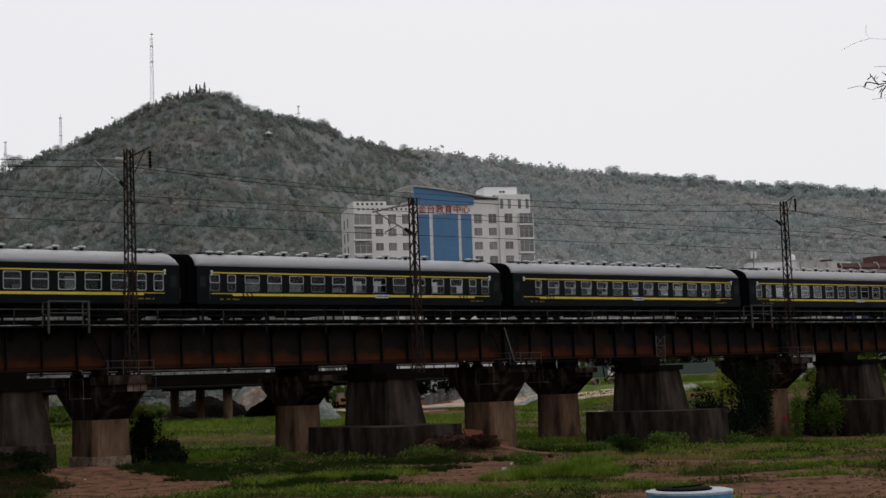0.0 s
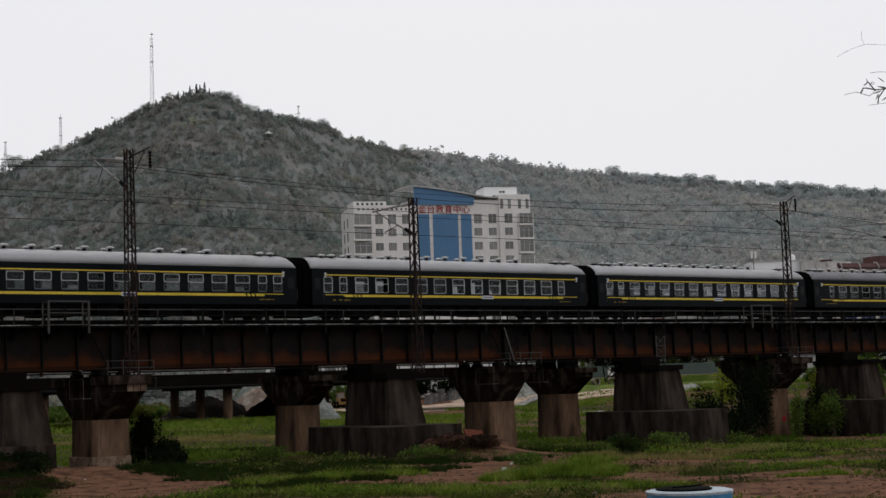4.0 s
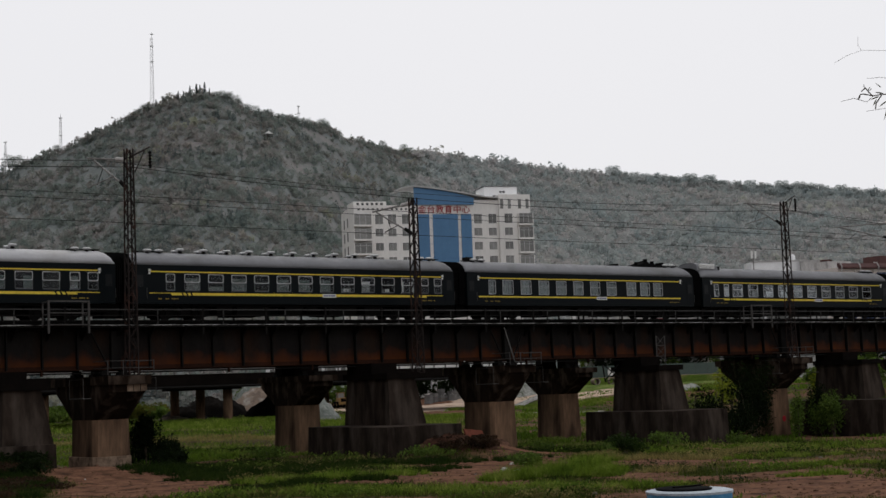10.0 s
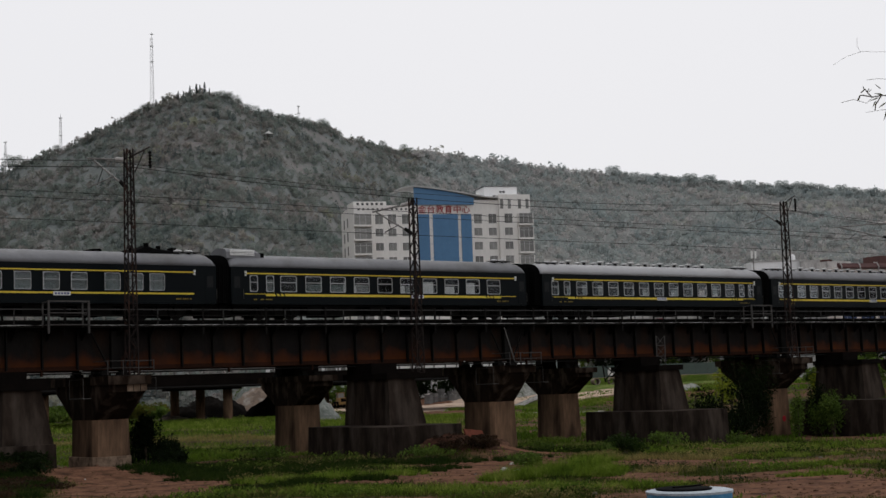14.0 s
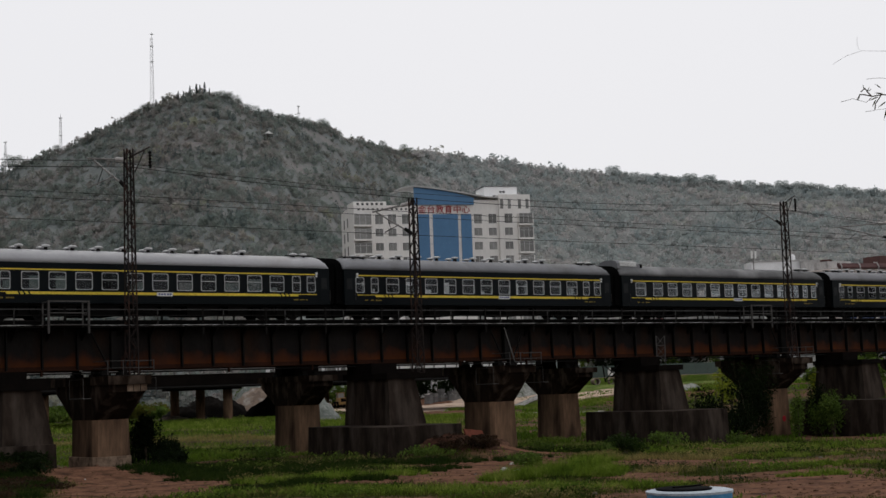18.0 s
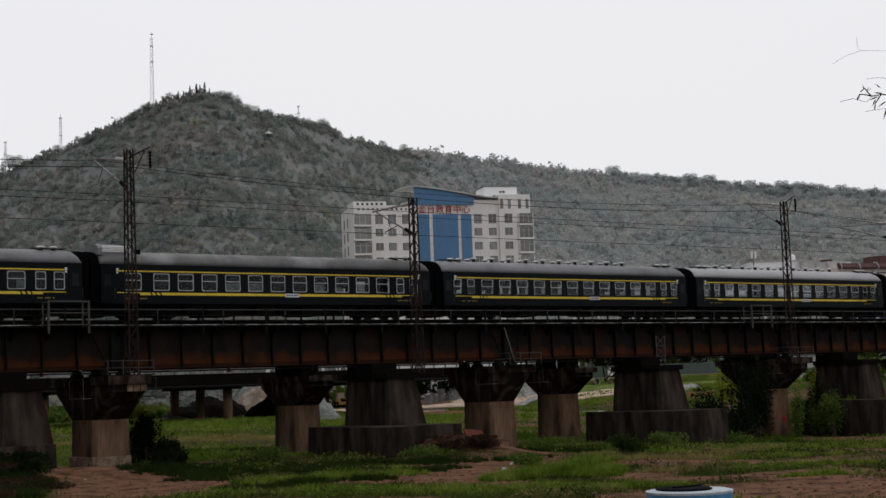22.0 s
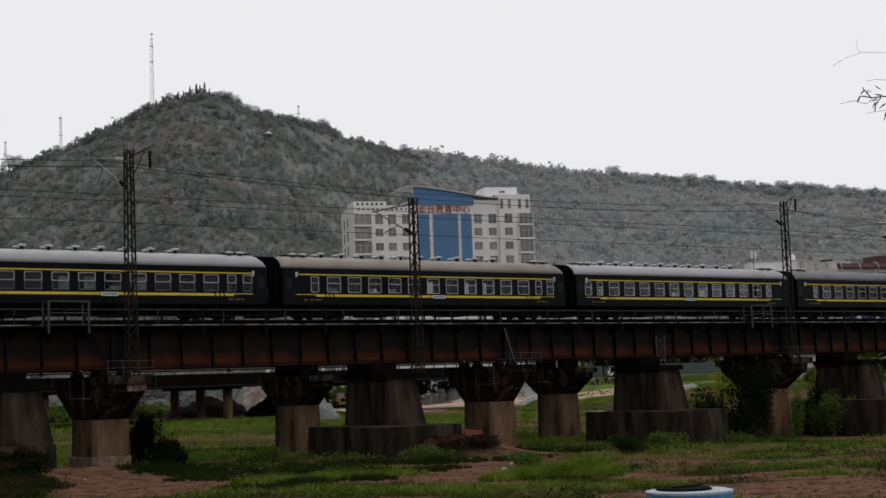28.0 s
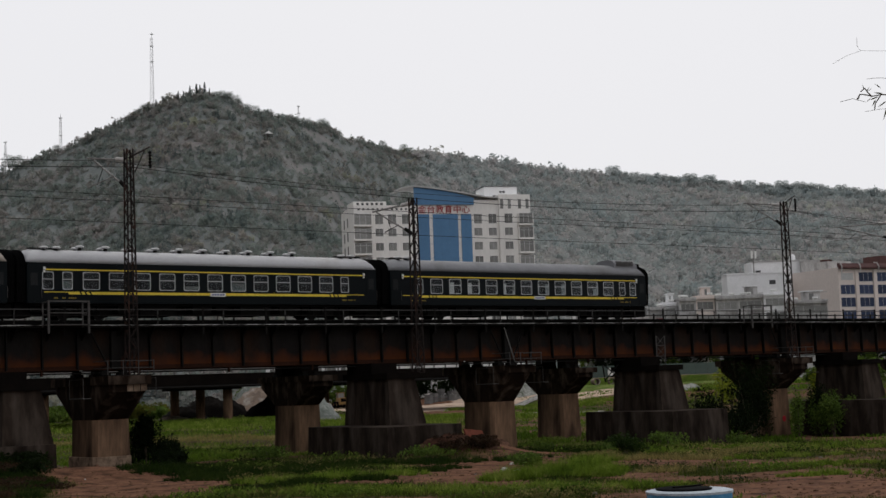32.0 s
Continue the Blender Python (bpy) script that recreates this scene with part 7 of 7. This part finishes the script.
for x, y, ra, rb, n, tall in ((46.6, 52.6, 2.6, 1.6, 5200, 0.8), (48.8, 52.6, 1.8, 1.4, 3200, 0.8), (44.6, 53.6, 1.6, 1.2, 2000, 0.6), (47.6, 51.4, 1.8, 1.0, 2400, 0.55), (38.6, 49.6, 2.2, 1.6, 2600, 0.45), (36.4, 51.8, 2.2, 1.6, 2600, 0.45),
                              (34.6, 54.6, 2.4, 1.8, 2800, 0.45), (40.4, 46.4, 2.4, 1.3, 2400, 0.4), (43.0, 43.6, 2.6, 1.2, 2400, 0.35), (40.8, 62.6, 2.4, 1.6, 2200, 0.45), (43.6, 61.4, 2.0, 1.4, 1800, 0.4),
                              (37.4, 63.4, 2.0, 1.5, 1800, 0.45), (46.4, 66.4, 2.2, 1.4, 1600, 0.4), (63.6, 64.4, 1.6, 1.2, 1800, 0.75), (65.2, 62.6, 1.2, 1.0, 1200, 0.6), (55.8, 59.6, 1.6, 1.0, 1200, 0.55),
                              (62.0, 52.0, 4.0, 1.6, 2600, 0.35), (58.0, 46.0, 3.6, 1.4, 2400, 0.35), (72.0, 56.0, 5.0, 2.0, 3000, 0.4), (51.6, 41.0, 2.0, 1.0, 1400, 0.35)):
    grass_patch(x, y, ra, rb, n, tall, M_LONG, FRESH)
# the first six stands are added to darken the near left corner
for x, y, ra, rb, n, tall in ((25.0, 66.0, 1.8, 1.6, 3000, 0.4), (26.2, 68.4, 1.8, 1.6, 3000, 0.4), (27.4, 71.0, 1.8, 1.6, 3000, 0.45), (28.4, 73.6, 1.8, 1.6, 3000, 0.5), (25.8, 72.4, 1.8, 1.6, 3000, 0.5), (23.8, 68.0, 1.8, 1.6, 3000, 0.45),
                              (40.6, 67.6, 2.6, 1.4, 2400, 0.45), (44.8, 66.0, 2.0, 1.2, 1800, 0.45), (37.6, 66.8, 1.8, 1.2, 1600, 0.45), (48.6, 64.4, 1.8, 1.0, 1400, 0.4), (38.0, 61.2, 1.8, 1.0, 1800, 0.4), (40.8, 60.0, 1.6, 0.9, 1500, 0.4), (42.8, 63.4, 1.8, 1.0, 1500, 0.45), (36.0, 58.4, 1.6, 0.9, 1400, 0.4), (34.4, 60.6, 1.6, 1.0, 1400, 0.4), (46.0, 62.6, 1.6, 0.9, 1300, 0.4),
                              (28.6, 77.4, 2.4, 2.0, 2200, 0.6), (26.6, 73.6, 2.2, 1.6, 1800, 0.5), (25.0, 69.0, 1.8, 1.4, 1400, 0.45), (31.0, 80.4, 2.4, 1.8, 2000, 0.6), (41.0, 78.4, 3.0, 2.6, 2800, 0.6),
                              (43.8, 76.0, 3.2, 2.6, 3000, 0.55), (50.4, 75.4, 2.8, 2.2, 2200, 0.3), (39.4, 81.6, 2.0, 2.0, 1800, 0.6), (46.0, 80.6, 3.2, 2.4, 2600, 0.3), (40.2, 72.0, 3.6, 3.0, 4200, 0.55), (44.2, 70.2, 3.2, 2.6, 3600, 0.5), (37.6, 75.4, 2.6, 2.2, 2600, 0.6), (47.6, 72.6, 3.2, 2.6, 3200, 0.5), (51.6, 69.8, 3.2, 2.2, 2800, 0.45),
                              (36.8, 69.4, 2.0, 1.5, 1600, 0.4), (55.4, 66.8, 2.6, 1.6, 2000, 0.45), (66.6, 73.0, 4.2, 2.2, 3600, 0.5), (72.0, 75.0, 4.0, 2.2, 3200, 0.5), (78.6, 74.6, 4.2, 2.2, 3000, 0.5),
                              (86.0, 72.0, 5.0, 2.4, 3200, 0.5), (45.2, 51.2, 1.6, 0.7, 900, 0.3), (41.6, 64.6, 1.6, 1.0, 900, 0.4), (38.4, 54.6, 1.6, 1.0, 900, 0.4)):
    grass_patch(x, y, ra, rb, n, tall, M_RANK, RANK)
for x, y, ra, rb, n, tall in ((58.4, 58.6, 3.0, 1.6, 2200, 0.4), (60.6, 55.4, 3.2, 1.6, 2200, 0.4), (68.4, 60.2, 3.6, 1.8, 2200, 0.4), (51.4, 50.2, 1.6, 1.0, 1000, 0.35), (64.6, 66.8, 3.0, 1.4, 1600, 0.4), (70.4, 47.0, 2.4, 1.4, 1400, 0.4)):
    grass_patch(x, y, ra, rb, n, tall, M_STRAW, DRYG)


def far_band(x, y, ra, rb, n, tall, m, label):
    """A band of tussocks on the far side of the bridge."""
    t = []
    for _ in range(n):
        u, v = (vr.random() * 2 - 1) * ra, vr.normal() * rb * 0.5
        bx, by = x + 0.79 * u + 0.61 * v, y - 0.61 * u + 0.79 * v
        if noise.noise(Vector((bx * 0.12, by * 0.12, tall))) < -0.25:
            continue
        z = ground_z(bx, by)
        for q in range(5):
            h = tall * (0.5 + 0.7 * vr.random())
            a = vr.random() * 6.283
            dx, dy = math.cos(a) * 0.06, math.sin(a) * 0.06
            ox, oy = vr.normal() * 0.25, vr.normal() * 0.25
            t.append(((bx + ox - dx, by + oy - dy, z - 0.05), (bx + ox + dx, by + oy + dy, z - 0.05), (bx + ox + vr.normal() * h * 0.4, by + oy + vr.normal() * h * 0.4, z + h)))
    tagged(new("grass_band", triangles("grass_band", np.array(t), m)), label, "grass", kind="stuff")


far_band(86, 147, 26, 7, 6500, 0.4, M_STRAW, "straw-coloured dry grass behind the bridge")
far_band(84, 141, 22, 3, 1200, 0.3, M_DRYB, "grey-brown dead weeds behind the bridge")
far_band(96, 180, 34, 9, 4200, 0.7, M_LONG, "lush bright green grass behind the bridge")
far_band(112, 202, 30, 6, 2200, 0.6, M_LONG, "lush bright green grass behind the bridge")
far_band(74, 124, 18, 7, 2600, 0.5, M_RANK, "dark green rank grass behind the bridge")
far_band(136, 168, 16, 5, 1500, 0.7, M_LONG, "lush bright green grass behind the bridge")
far_band(176, 188, 26, 9, 2600, 0.5, M_LONG, "lush bright green grass behind the bridge")
for x, y, rx, ry, rz_, n in ((60.2, 61.8, 1.7, 1.3, 0.9, 1300), (61.6, 62.6, 1.4, 1.1, 0.8, 1000)):
    bush(x, y, rx, ry, rz_, n, 0.09, M_RANK, "low dark green undergrowth on the flat", "undergrowth", "undergrowth")
# low growth added over the bank to darken its left corner
for x, y, rx, ry, rz_, n in ((26.2, 71.0, 1.8, 1.2, 0.3, 900), (28.0, 72.6, 1.6, 1.2, 0.3, 900), (24.4, 66.8, 1.8, 1.2, 0.3, 900), (29.6, 76.0, 1.6, 1.2, 0.3, 900), (26.4, 68.6, 1.4, 1.0, 0.25, 800), (23.4, 64.6, 1.8, 1.2, 0.35, 1100), (25.6, 70.0, 2.0, 1.4, 0.5, 1300), (27.6, 75.0, 2.0, 1.4, 0.45, 1300), (24.2, 72.0, 2.0, 1.4, 0.5, 1300), (28.8, 69.8, 1.2, 0.8, 0.2, 600)):
    bush(x, y, rx, ry, rz_, n, 0.08, M_DRY, "low dry brown undergrowth added to darken the earth bank", "undergrowth", "undergrowth")
# clods and rubble on the bare soil
M_CLOD = mat("dry_soil_clod", (0.14, 0.08, 0.05), (0.07, 0.04, 0.026), 0.95, 3.0, 12.0, bump=0.6, spec=0.02)
cs, rs = [], []
while len(cs) < 2200:
    x, y, r = spot(19, 56, 38, 95)
    if cover(x, y) > 0.35:
        continue
    k = 0.03 + 0.10 * vr.random() ** 4
    cs.append((x, y, ground_z(x, y)))
    rs.append((k, k, k * 0.7))
v, tri = mounds(vr, cs, rs, 0.4)
tagged(new("soil_clods", tri_mesh("soil_clods", v, tri, M_CLOD, False)), "scattered clods of dry reddish soil", "soil clods", kind="stuff")

# ---- patched plaster and paint on the piers ----
M_PLAST = mat("patched_plaster", (0.30, 0.215, 0.155), (0.12, 0.082, 0.056), 0.92, 1.6, 8.0, spec=0.03, stain=(0.05, 0.035, 0.026), stain_scale=1.2)
collar = thing("plaster_collar", "pale patched plaster collar round a pier foot", "plaster collar", at=(38.7, 84.5, 0))
part("render_coat", Geo().loft([[(-a + 0.22, -b, z), (a - 0.22, -b, z), (a, 0.2 - b, z), (a, 3.65, z), (-a, 3.65, z), (-a, 0.2 - b, z)]
                               for a, b, z in ((1.39, 0.19, -1.4), (1.30, 0.10, 0.4), (1.275, 0.075, 0.82), (1.25, 0.05, 0.86))]), M_PLAST, collar)
strip = thing("plaster_patch", "pale plaster patch on a pier head", "plaster patch", at=(38.7, 82.2, 0))
for a, b in ((-0.05, 0.32), (0.38, 0.78), (0.84, 1.24)):
    part("patch", Geo().box(a, b, -0.012, -0.003, 4.78, 5.17), M_PLAST, strip)
mark = thing("paint_mark", "red painted spot on a concrete pier", "paint mark", at=(101.3, 84.38, 0))
part("spot", Geo().loft([[(0.22 * math.cos(i * 0.5236), y, 0.5 + 0.26 * math.sin(i * 0.5236)) for i in range(12)] for y in (0, 0.03)]), M_RED, mark)
motions()
